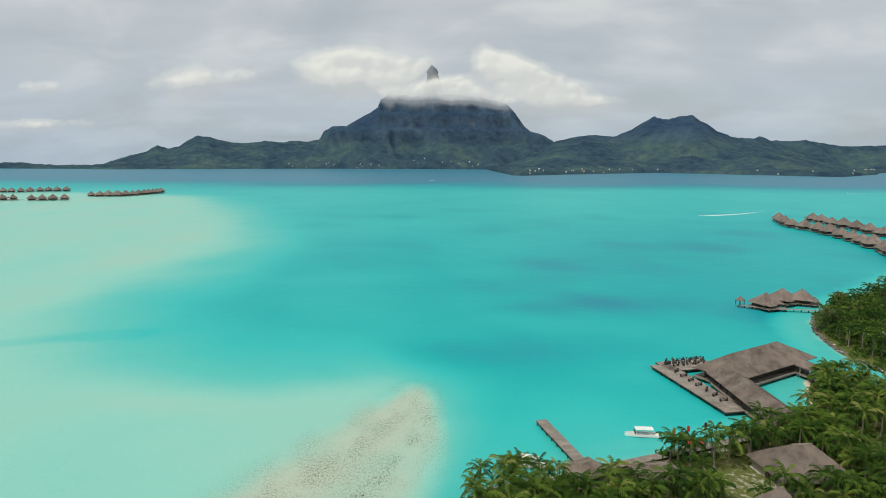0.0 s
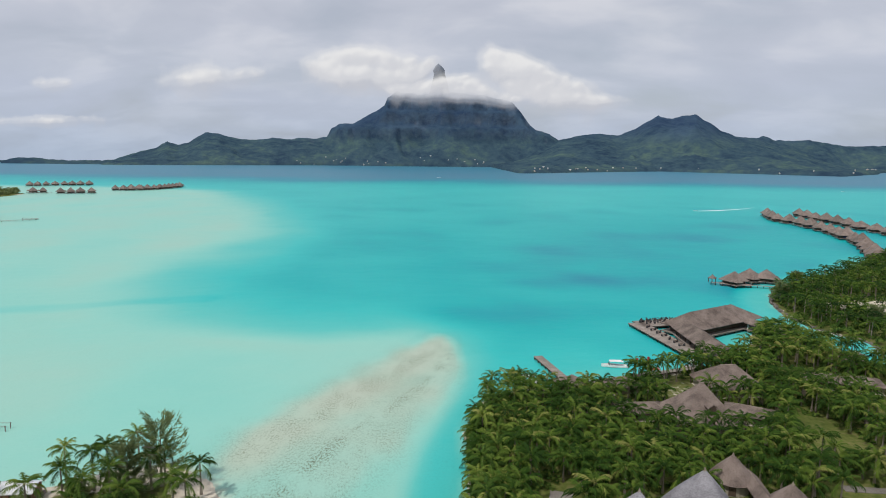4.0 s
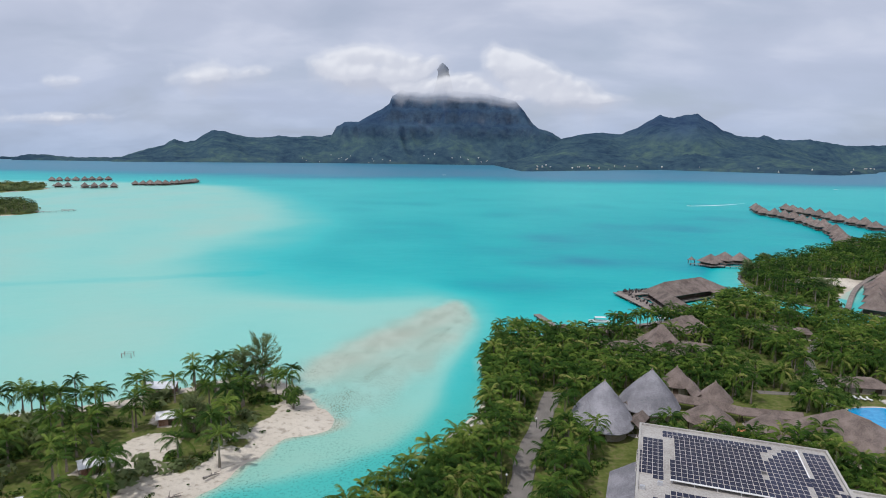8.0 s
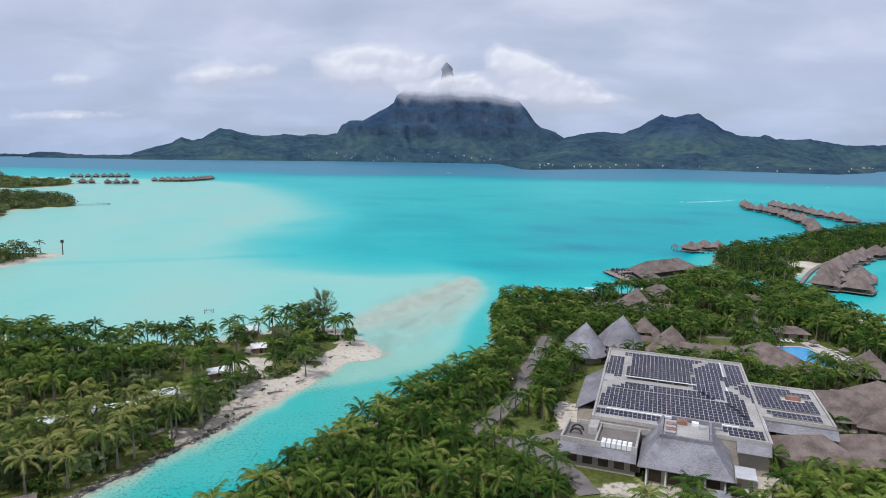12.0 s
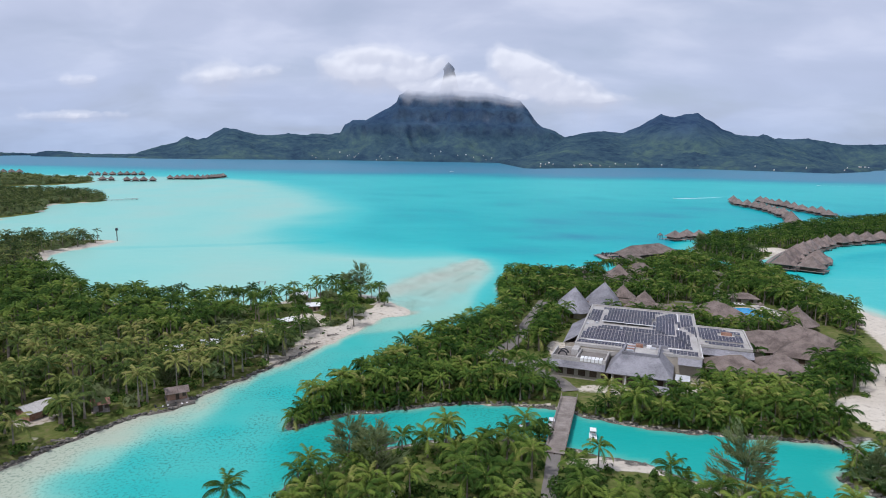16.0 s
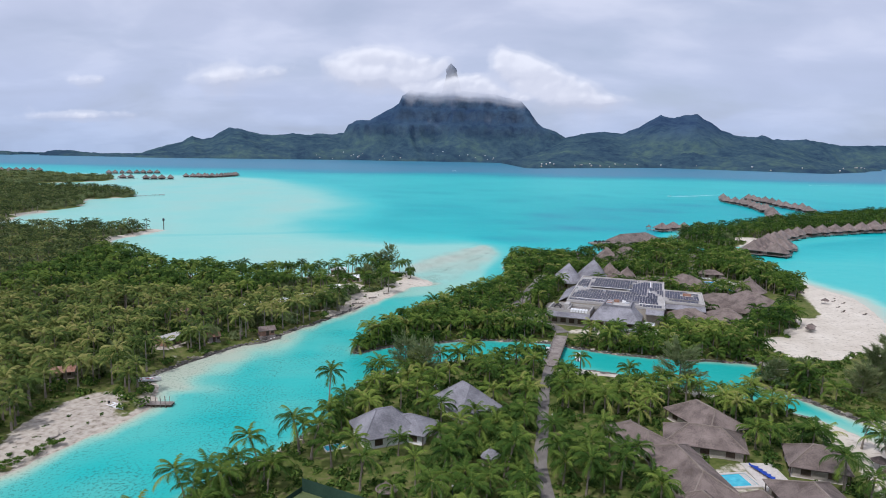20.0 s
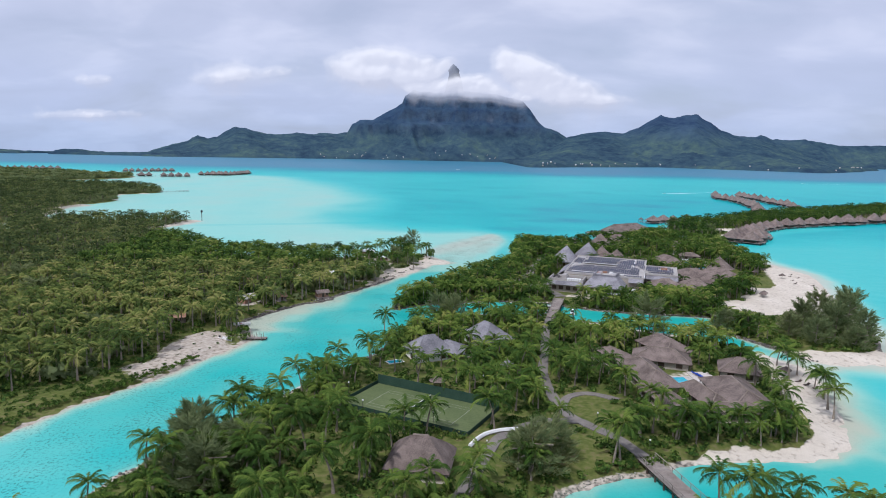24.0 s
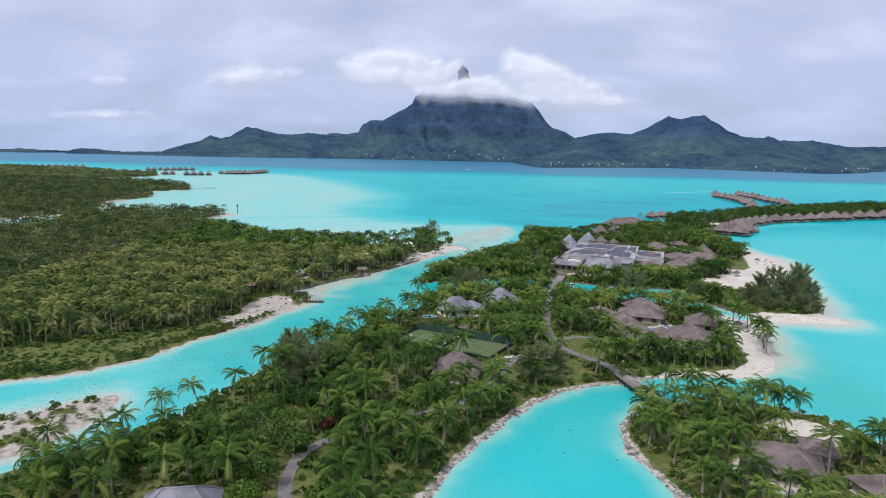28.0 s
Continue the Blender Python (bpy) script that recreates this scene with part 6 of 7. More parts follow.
# Hotel pool
hp_o = thing("hotel_pool", pose(124, 241, 1.42), "curving deep blue hotel swimming pool", "pool")
ring_ = smooth_ring([(-7, 8), (0, 10), (5, 9), (6, 2), (7, -6), (5, -12), (0, -13), (-2, -8), (-6, -2)], 5)
bm = bmesh.new()
bm.faces.new([bm.verts.new((x, y, 0.24)) for x, y in ring_])
r_ = bmesh.ops.extrude_face_region(bm, geom=bm.faces[:])
for v in [g_ for g_ in r_["geom"] if isinstance(g_, bmesh.types.BMVert)]:
    v.co.z -= 0.4
part("water", bm, POOL, hp_o, "deep blue pool water")
bm = bmesh.new()
for a_, b_ in zip(ring_, np.roll(ring_, -1, 0)):
    strip(bm, (*a_, 0.24), (*b_, 0.24), 0.7, 0.12)
part("coping", bm, TERRACE, hp_o)
tagged(new("pool_terrace", from_bm("pool_terrace", boxes((131, 236, 0.8, 136.5, 257, 1.5)), TERRACE)), "pale stone sun terrace beside the hotel pool", "terrace")

# ---------------- villas ----------------
GREY = "grey-shingled hip roof of a garden villa"
pavilion("garden_villa", -4.2, 77, -58, 13.5, 12, 3.5, 8.6, SHINGLE, GREY, group="garden villas", eave=2.6, courses=9, cap=SHINGLE, wall_mat=WHITE)
pavilion("garden_villa", -1.6, 75.5, -58, 9, 9, 0.6, 6.9, SHINGLE, "smaller shingled wing of the garden villa", group="garden villas", eave=2.6, courses=7, cap=SHINGLE, wall_mat=WHITE)
pavilion("garden_villa", -23, 61.5, 25, 13, 11, 3.5, 8.2, SHINGLE, GREY, group="garden villas", eave=2.6, courses=9, cap=SHINGLE, wall_mat=WHITE)
pavilion("garden_villa", -17, 62.5, -20, 10, 9, 1.5, 6.4, SHINGLE, "smaller shingled wing of the garden villa", group="garden villas", eave=2.6, courses=7, cap=SHINGLE, wall_mat=WHITE)
pavilion("garden_villa", -69, -84.5, 12, 13, 11, 5, 7.4, SHINGLE, "grey-shingled villa among broad-leaved trees", group="garden villas", eave=2.6, courses=9, cap=SHINGLE)
plunge = thing("plunge_pool", pose(-33, 56, 1.15, 0, 0, 30), "small pale plunge pool beside a villa", "pool")
part("water", boxes((-2.2, -1.2, -0.3, 2.2, 1.2, 0.22)), POOL_PALE, plunge)
part("coping", boxes((-2.5, -1.5, -0.3, 2.5, -1.2, 0.3), (-2.5, 1.2, -0.3, 2.5, 1.5, 0.3), (-2.5, -1.2, -0.3, -2.2, 1.2, 0.3), (2.2, -1.2, -0.3, 2.5, 1.2, 0.3)), WHITE, plunge)
cone_house("garden_kiosk", -20, 35.6, 2.1, 2.1, 0, 0, 4.6, THATCH, "small round thatched kiosk beside the court", eave=2.0, wall=False, courses=4)
cone_house("garden_kiosk", 0, 49.5, 2.3, 2.3, 0, 0, 4.8, SHINGLE, "small grey-shingled kiosk among shrubs", eave=2.2, sides=8, courses=4)
pavilion("court_clubhouse", -22.6, -10, -8, 13, 11.5, 3.0, 8.4, THATCH, "thatched clubhouse with sagging eaves near the tennis court", eave=2.3, bow=0.85)
pavilion("beach_villa", 42, -61, -25, 15, 12.5, 4, 7.4, THATCH, "brown thatched beach villa under palms", eave=2.5)
pavilion("beach_villa", 52, -54, -20, 9, 8, 2, 5.6, THATCH, "small brown thatched beach villa on sand", eave=2.4)
pavilion("beach_villa", 58, -70, 10, 12, 9, 4, 6.0, THATCH, "brown thatched beach villa under palms", eave=2.5)
copy_thing(lb, pose(52, -58, 1.25, 0, 0, 30))

# ---------------- tennis court ----------------
FOOT.append((-24.4, 21.2, 35, 18, -27.8))
COURT_LINE = worn("faded_line_paint", (0.20, 0.22, 0.15), (0.32, 0.33, 0.26), 1.0, 0.9)
court = thing("tennis_court", pose(-24.4, 21.2, 1.40, 0, 0, -27.8), "green hard tennis court with white lines", "tennis court")
part("surface", boxes((-17.5, -8.6, -0.5, 17.5, 8.6, 0.16)), COURT, court, "worn green court surface")
def line(a0, b0, a1, b1):
    part("line", boxes((a0, b0, 0.164, a1, b1, 0.172)), COURT_LINE, court)
for y in (-5.485, 5.485, -4.115, 4.115):
    line(-11.885, y - 0.05, 11.885, y + 0.05)
for x in (-11.885, 11.885):
    line(x - 0.06, -5.53, x + 0.06, 5.53)
for x in (-6.4, 6.4):
    line(x - 0.05, -4.1, x + 0.05, 4.1)
line(-6.4, -0.05, 6.4, 0.05)
part("net", boxes((-0.03, -6.2, 0.17, 0.03, 6.2, 1.08)), NETTING, court, "dark court net")
part("net_band", boxes((-0.05, -6.2, 1.05, 0.05, 6.2, 1.12)), WHITE, court)
for y in (-6.3, 6.3):
    part("net_post", boxes((-0.06, y - 0.06, 0.1, 0.06, y + 0.06, 1.2)), DARK, court)
fence = thing("court_fence", pose(-24.4, 21.2, 1.18, 0, 0, -27.8), "tall dark green mesh fence round the court", "fence")
for a0, b0, a1, b1 in ((-17.7, 8.7, 17.7, 8.75), (-17.75, -8.7, -17.7, 8.7), (17.7, -8.7, 17.75, 8.7), (-17.7, -8.75, 17.7, -8.7)):
    part("mesh_panel", boxes((a0, b0, 0, a1, b1, 2.9 if b0 > -8 else 1.2)), NETTING, fence)
for x in np.arange(-17.7, 18, 3.54):
    for y in (-8.8, 8.8):
        part("post", boxes((x - 0.05, y - 0.05, -0.3, x + 0.05, y + 0.05, 3.0 if y > 0 else 1.3)), DARK, fence)


def lamp_post(x, y, z, h_):
    o = thing("lamp_post", pose(x, y, z), "dark metal lamp post with a pale globe", "lamp post", "garden lamp posts")
    part("pole", boxes((-0.06, -0.06, -0.2, 0.06, 0.06, h_)), DARK, o)
    bm = bmesh.new()
    bmesh.ops.create_icosphere(bm, subdivisions=1, radius=0.24, matrix=pose(0, 0, h_ + 0.2))
    part("globe", bm, WHITE, o)
    return o


lp = lamp_post(-37, 12.5, 1.2, 5.0)
for x, y in ((-20.5, 6.5), (-8, 31), (-42, 24)):
    copy_thing(lp, pose(x, y, 1.2))
ls = lamp_post(14.6, 50, 1.2, 2.4)
for x, y in ((16, 70), (21, 96), (8, 30), (18, 14), (26, 0), (-9, -2), (-18, -26), (12, 175), (24, 208), (34, 236)):
    copy_thing(ls, pose(x, y, 1.2))

# ---------------- paths ----------------
for n_, (wd, ln) in enumerate(LINES):
    d_ = np.gradient(ln, axis=0)
    d_ /= np.linalg.norm(d_, axis=1)[:, None]
    nrm = np.stack([-d_[:, 1], d_[:, 0]], 1)
    w_ = wd * (1 + 0.06 * np.sin(np.arange(len(ln)) * 1.7))[:, None]
    a_, b_ = ln + nrm * w_, ln - nrm * w_
    k_ = len(ln)
    top = np.concatenate([np.c_[a_, np.full(k_, 1.46 + 0.006 * n_)], np.c_[b_, np.full(k_, 1.46 + 0.006 * n_)], np.c_[a_ + nrm * 0.1, np.full(k_, 0.8)], np.c_[b_ - nrm * 0.1, np.full(k_, 0.8)]])
    fs = []
    for i in range(k_ - 1):
        fs += [(k_ + i, k_ + i + 1, i + 1, i), (i, i + 1, 2 * k_ + i + 1, 2 * k_ + i), (3 * k_ + i, 3 * k_ + i + 1, k_ + i + 1, k_ + i)]
    tagged(new("footpath", mesh_of("footpath", top, fs, ASPHALT)), "grey-brown paved resort path", "path", kind="structure")

# ---------------- bridges and piers ----------------
def plank_bridge(name, a, b, wd, z, label, rail=True, pitch=0.32):
    (ax, ay), (bx, by) = a, b
    ln = math.hypot(bx - ax, by - ay)
    o = thing(name, pose(ax, ay, z, 0, 0, math.degrees(math.atan2(by - ay, bx - ax))), label, "bridge")
    for y in (-wd / 2 + 0.3, 0, wd / 2 - 0.3):
        part("beam", boxes((0, y - 0.12, -0.5, ln, y + 0.12, -0.06)), DARKWOOD, o)
    pm = from_bm("plank", boxes((0.01, -wd / 2, -0.055, pitch - 0.015, wd / 2, 0.0)), TIMBER)
    for i in range(int(ln / pitch)):
        p_ = new("plank", pm)
        p_.parent, p_.location = o, (i * pitch, 0, 0)
    for x in np.arange(0.4, ln, 3.2):
        for s_ in (-1, 1):
            part("stilt", boxes((x - 0.14, s_ * (wd / 2 - 0.3) - 0.14, -5.5, x + 0.14, s_ * (wd / 2 - 0.3) + 0.14, -0.5)), DARKWOOD, o)
            if rail:
                part("rail_post", boxes((x - 0.05, s_ * (wd / 2 - 0.08) - 0.05, -0.1, x + 0.05, s_ * (wd / 2 - 0.08) + 0.05, 1.0)), TIMBER, o)
    if rail:
        for s_ in (-1, 1):
            part("handrail", boxes((0, s_ * (wd / 2 - 0.08) - 0.06, 1.0, ln, s_ * (wd / 2 - 0.08) + 0.06, 1.08)), TIMBER, o)
            part("mid_rail", boxes((0, s_ * (wd / 2 - 0.08) - 0.03, 0.5, ln, s_ * (wd / 2 - 0.08) + 0.03, 0.56)), TIMBER, o)
    return o


plank_bridge("canal_bridge", (31.5, 145), (22, 112), 4.2, 1.75, "reddish timber road bridge over the canal")
plank_bridge("lagoon_bridge", (24, -4), (29, -27), 4.0, 1.75, "reddish timber bridge across the pond mouth")
plank_bridge("footbridge", (87.5, 129), (90, 112), 1.8, 1.5, "narrow grey timber footbridge", False)
plank_bridge("boat_pier", (56.5, 325), (50.8, 351), 3.0, 1.2, "plain grey timber boat pier", False)
plank_bridge("boat_dock", (62, 325), (103, 341), 2.6, 1.2, "long timber boat dock along the shore", False, 0.5)
landing = thing("boat_landing", pose(18.4, 236.5, 1.0, 0, 0, 63), "pale concrete landing slab on the hotel shore", "landing")
part("slab", boxes((-6.2, -1.7, -1.2, 6.2, 1.7, 0.12)), TERRACE, landing)
part("kerb", boxes((-6.2, 1.7, -1.2, 6.2, 2.0, 0.30)), TERRACE, landing)
FOOT.append((18.4, 236.5, 13, 4.4, 63))
dock = plank_bridge("village_dock", (-86, 80), (-78, 80), 2.4, 0.75, "rickety weathered fishing dock", False)
for i in range(6):
    part("pole", boxes((1.2 * i + 0.6, -1.3, -3, 1.2 * i + 0.72, -1.18, 1.6)), TIMBER, dock)
    part("pole", boxes((1.2 * i + 0.6, 1.18, -3, 1.2 * i + 0.72, 1.3, 1.4)), TIMBER, dock)

# ---------------- boats ----------------
def boat(x, y, yaw, L_, W_, hull_mat, label, canopy=None, z=0.0):
    o = thing("motor_boat" if canopy else "skiff", pose(x, y, z, 0, 0, yaw), label, "boat")
    bm = bmesh.new()
    rings = []
    for s_ in np.linspace(0, 1, 8):
        w_ = W_ / 2 * (1 - max(0, (s_ - 0.45) / 0.55) ** 2.2) + 0.02
        sheer = 0.62 + 0.35 * s_ ** 2
        rings.append([bm.verts.new((s_ * L_ - L_ / 2, yy * w_, zz)) for yy, zz in ((-0.55, -0.15), (-1, 0.2), (-1, sheer), (-0.82, sheer), (-0.78, 0.32), (0.78, 0.32), (0.82, sheer), (1, sheer), (1, 0.2), (0.55, -0.15))])
    for a_, b_ in zip(rings[:-1], rings[1:]):
        for i in range(10):
            bm.faces.new((a_[i], a_[(i + 1) % 10], b_[(i + 1) % 10], b_[i]))
    bm.faces.new(rings[0]), bm.faces.new(rings[-1][::-1])
    part("hull", bm, hull_mat, o)
    for i in range(2):
        part("bench", boxes((-L_ * 0.25 + i * L_ * 0.25, -W_ * 0.36, 0.32, -L_ * 0.25 + i * L_ * 0.25 + 0.4, W_ * 0.36, 0.62)), WHITE, o)
    part("outboard", boxes((-L_ / 2 - 0.45, -0.2, 0.1, -L_ / 2 - 0.02, 0.2, 1.1)), DARK, o)
    if canopy:
        part("canopy", boxes((-L_ * 0.32, -W_ * 0.42, 1.95, L_ * 0.2, W_ * 0.42, 2.07)), canopy, o)
        for sx in (-0.3, 0.18):
            for sy in (-1, 1):
                part("strut", boxes((sx * L_ - 0.03, sy * W_ * 0.4 - 0.03, 0.5, sx * L_ + 0.03, sy * W_ * 0.4 + 0.03, 1.95)), ALU, o)
        part("windscreen", boxes((L_ * 0.2, -W_ * 0.36, 0.8, L_ * 0.22, W_ * 0.36, 1.4)), DARK, o)
    return o


boat(75, 343.5, 175, 8.5, 2.6, WHITE, "white canopied shuttle boat with a dark hull stripe", WHITE)
boat(85.5, 335.5, 10, 8, 2.6, WHITE, "white boat with a red canopy at the dock", RED)
boat(101, 344, 30, 8, 2.6, WHITE, "white launch moored beside the restaurant", WHITE)
boat(43.5, 328, 160, 9, 3.0, WHITE, "broad white canopied launch beside the pier", WHITE)
boat(99, 381, 110, 4.5, 1.6, WHITE, "small white dinghy beside the dining deck")
boat(24.3, 129.5, 80, 4.0, 1.7, WHITE, "small white canopied boat beside the bridge", WHITE)
boat(33, 124, 80, 4.0, 1.7, WHITE, "small white canopied boat under the bridge", WHITE)
boat(17.5, 129, 30, 3.6, 1.5, DARK, "dark half-sunk dinghy in the canal")
fisher = boat(-91.5, 97.0, 14, 6.0, 2.0, WHITE, "white fishing boat with a red deck drawn up on the shore", z=0.3)
part("foredeck", boxes((-2.2, -0.74, 0.34, 1.4, 0.74, 0.40)), RED, fisher, "red boat deck")
part("engine_cover", boxes((-1.9, -0.5, 0.40, -1.2, 0.5, 0.95, 0.05)), WHITE, fisher)
boat(-90.5, 76.5, -30, 5.5, 1.8, WHITE, "white upturned skiff on the beach", z=0.75)
boat(-72, 137.5, 25, 5.0, 1.3, ROCK, "grey canoe moored at the fishing village")
boat(-68, 139.5, 25, 4.5, 1.3, TIMBER, "old wooden canoe beside the shore")
boat(162, 356, 100, 5.0, 1.9, WHITE, "small white boat in the canal", WHITE)
boat(350, 978, 200, 7.0, 2.4, WHITE, "white speedboat crossing the lagoon")
wake, k = material("wake_foam")
surface(k, k.ramp(k.noise(where(k), 0.5, 5), [(0.3, (0.35, 0.62, 0.66)), (0.6, (0.8, 0.85, 0.86))]), 0.7)
def ribbon(line, widths, z=0.05):
    """One low sheet of foam along a line, raised in the middle."""
    line, widths = np.array(line, float), np.array(widths, float)[:, None]
    d_ = np.gradient(line, axis=0)
    d_ /= np.linalg.norm(d_, axis=1)[:, None]
    n_ = np.stack([-d_[:, 1], d_[:, 0]], 1)
    rows = [np.c_[line + n_ * widths * a_, np.full(len(line), b_)] for a_, b_ in ((-1, 0.0), (-0.5, z), (0.5, z), (1, 0.0))]
    k_ = len(line)
    return mesh_of("boat_wake", np.concatenate(rows), [(r_ * k_ + i, r_ * k_ + i + 1, r_ * k_ + k_ + i + 1, r_ * k_ + k_ + i) for r_ in range(3) for i in range(k_ - 1)], wake)


run_ = np.arange(21)
tagged(new("boat_wake", ribbon(np.stack([354 + 5.4 * run_, 979.5 + 1.5 * run_ + 0.10 * run_ ** 2], 1), (1.9 + 3.0 * np.sin(np.minimum(1, run_ / 6) * 1.57)) * (1 - run_ / 20) + 0.1)), "white foaming wake behind the speedboat", "wake")
tagged(new("boat_wake", ribbon(np.stack([877 + 11.0 * run_[:11], 1515 + 0.3 * run_[:11]], 1), 1.7 - 0.13 * run_[:11])), "thin white wake of a distant boat", "wake")
boat(873, 1515, 180, 7.0, 2.4, WHITE, "small white boat speeding past the far bungalows")
boat(20, 2150, 170, 14, 5, WHITE, "white excursion boat far out on the lagoon", WHITE)


def flag_pole(x, y):
    o = thing("flag_pole", pose(x, y, 1.2), "slim pole with a small dark flag at the dock", "flag pole", "dock flags")
    part("pole", boxes((-0.05, -0.05, -2, 0.05, 0.05, 5.0)), ALU, o)
    part("flag", boxes((0.05, -0.02, 3.4, 0.75, 0.02, 4.8)), RED if x < 84 else DARK, o)


for x, y in ((79, 334), (83, 335.5), (88, 337.5)):
    flag_pole(x, y)

marker = thing("channel_marker", pose(-230, 430, -1.0), "slim dark marker pole standing in the shallows", "marker")
part("pole", boxes((-0.22, -0.22, -2.0, 0.22, 0.22, 8.5)), DARKWOOD, marker)
part("top_mark", boxes((-0.8, -0.8, 8.5, 0.8, 0.8, 10.2, 0.3)), DARK, marker, "dark box-shaped top mark")

bm = bmesh.new()
arc = smooth_line([(-12.5, -0.5), (-11.0, 2.6), (-8.8, 5.6), (-5.2, 7.8), (-1.0, 8.6)], 6)
for (ax, ay), (bx, by) in zip(arc[:-1], arc[1:]):
    strip(bm, (ax, ay, 1.9), (bx, by, 1.9), 0.9, 0.35)
bmesh.ops.remove_doubles(bm, verts=bm.verts, dist=0.25)
wall_o = thing("garden_wall", pose(0, 0, 0), "low curved white garden wall beside the path", "wall")
part("coping", bm, WHITE, wall_o)
bm = bmesh.new()
for (ax, ay), (bx, by) in zip(arc[:-1], arc[1:]):
    strip(bm, (ax, ay, 1.3), (bx, by, 1.3), 0.6, 0.5)
bmesh.ops.remove_doubles(bm, verts=bm.verts, dist=0.2)
part("wall_body", bm, PLASTER, wall_o)


def log_at(x, y, yaw, ln):
    o = thing("driftwood_log", pose(x, y, 0.75, 0, 4, yaw), "bleached driftwood log lying on the sand", "driftwood", "driftwood on the shore")
    t_ = part("log", tri_mesh("log", trunk_tris(ln, 0.4, 5, 6, 0.22, 0.10), TIMBER), None, o)
    t_.matrix_local = pose(-ln / 2, 0, 0.2, 0, 90, 0)
    for i in range(2):
        b_ = part("branch", tri_mesh("branch", trunk_tris(ln * 0.35, 0.2, 3, 5, 0.08, 0.03), TIMBER), None, o)
        b_.matrix_local = pose(ln * (0.0 + 0.2 * i), 0, 0.3, -50 + 95 * i, 50, 0)
    return o


for x, y, yaw, ln in ((-92, 74, 30, 4.0), (-95, 60, 70, 5.0), (-98, 70, -20, 3.0), (-41, 203, 50, 5.0), (-36, 212, 60, 4.0), (-46, 192, 40, 6.0), (-52, 184, 48, 5.0), (-84, 121, 40, 4.0), (-87, 116, 20, 3.0)):
    log_at(x, y, yaw, ln)

quay = tagged(new("stone_quay", from_bm("stone_quay", boxes((-1.6, -9, -1.5, 1.6, 9, 0.55)), TERRACE)), "pale stone landing along the hotel shore", "quay")
quay.matrix_world = pose(17.5, 237, 0.6, 0, 0, -27)

# ---------------- village cabins on the west motu ----------------
def cabin(x, y, yaw, L_, W_, roof_mat, label):
    FOOT.append((x, y, L_, W_, yaw))
    o = thing("village_cabin", pose(x, y, 1.1, 0, 0, yaw), label, "cabin", "village cabins")
    part("floor", boxes((-L_ / 2, -W_ / 2, -0.4, L_ / 2, W_ / 2, 0.3)), TIMBER, o)
    part("wall", walls(L_ - 0.8, W_ - 0.8, 0.3, 2.3, 0.12), RUST if roof_mat is not RUST else TIMBER, o)
    part("roof", gable_roof(L_ + 0.4, W_ + 0.6, 2.2, 3.3, 0.10), roof_mat, o)
    for i in range(int(L_ // 1.2)):
        xx = -L_ / 2 + 0.5 + i * 1.2
        bm = bmesh.new()
        for s_ in (-1, 1):
            strip(bm, (xx, s_ * (W_ / 2 + 0.3), 2.23), (xx, 0, 3.33), 0.10, 0.05)
        part("roof_rib", bm, roof_mat, o)
    part("door", boxes((-0.45, -W_ / 2 + 0.33, 0.31, 0.45, -W_ / 2 + 0.42, 2.1)), DARKWOOD, o)
    part("window", boxes((L_ * 0.22, -W_ / 2 + 0.33, 1.0, L_ * 0.22 + 0.9, -W_ / 2 + 0.42, 1.9)), DARKWOOD, o)
    return o


for x, y, yaw, L_, W_, m_, lb_ in ((-67.5, 195, 30, 6.5, 4.6, TIN, "small cabin with a bright tin roof near the sand"), (-76, 184.5, 22, 9, 5, TIN, "long cabin with a blue-grey tin roof"), (-86, 176.5, 15, 6.5, 4.5, TIN, "tin-roofed cabin half hidden by palms"), (-60, 212.5, 35, 6, 4, WHITE, "white-roofed lean-to cabin under palms"),
                                   (-54.5, 237, 20, 6, 4.5, WHITE, "white-roofed cabin near the point"), (-65, 257, 5, 8, 5, TIN, "white-roofed cabin behind the point"), (-99.5, 129, 62, 8, 6.4, ROOFING, "white-roofed fishing cabin beside the shore"), (-111, 166, 10, 7, 5, RUST, "rusty-roofed shed among palms"), (-101, 168, 30, 6, 4, RUST, "rusty-roofed shed among palms"),
                                   (-71, 141, 30, 5.5, 4.2, THATCH, "thatched boat shelter on the shore"), (-115, 96, 20, 6.5, 4.5, RUST, "rusty-roofed cabin under palms"), (-86, 132, 30, 4, 3, RUST, "patched shed on the shore")):
    cabin(x, y, yaw, L_, W_, m_, lb_)
rack = thing("drying_rack", pose(-92, 290, -1.0), "bare wooden frame standing in the shallows", "frame")
for x in (0, 3):
    for y in (0, 2):
        part("post", boxes((x - 0.08, y - 0.08, -2, x + 0.08, y + 0.08, 2.6)), TIMBER, rack)
part("rail", boxes((-0.3, -0.06, 2.4, 3.3, 0.06, 2.5), (-0.3, 1.94, 2.4, 3.3, 2.06, 2.5), (-0.06, -0.3, 2.1, 0.06, 2.3, 2.2)), TIMBER, rack)

# ---------------- rocks, coral heads ----------------
rk = np.random.RandomState(12)
def rock_mesh(seed):
    r = np.random.RandomState(seed)
    bm = bmesh.new()
    bmesh.ops.create_icosphere(bm, subdivisions=1, radius=1)
    for v in bm.verts:
        v.co *= r.uniform(0.7, 1.15)
        v.co.z *= 0.6
    out = np.array([[v.co[:] for v in f.verts] for f in bm.faces])
    bm.free()
    return out
STONES = [rock_mesh(s) for s in range(4)]


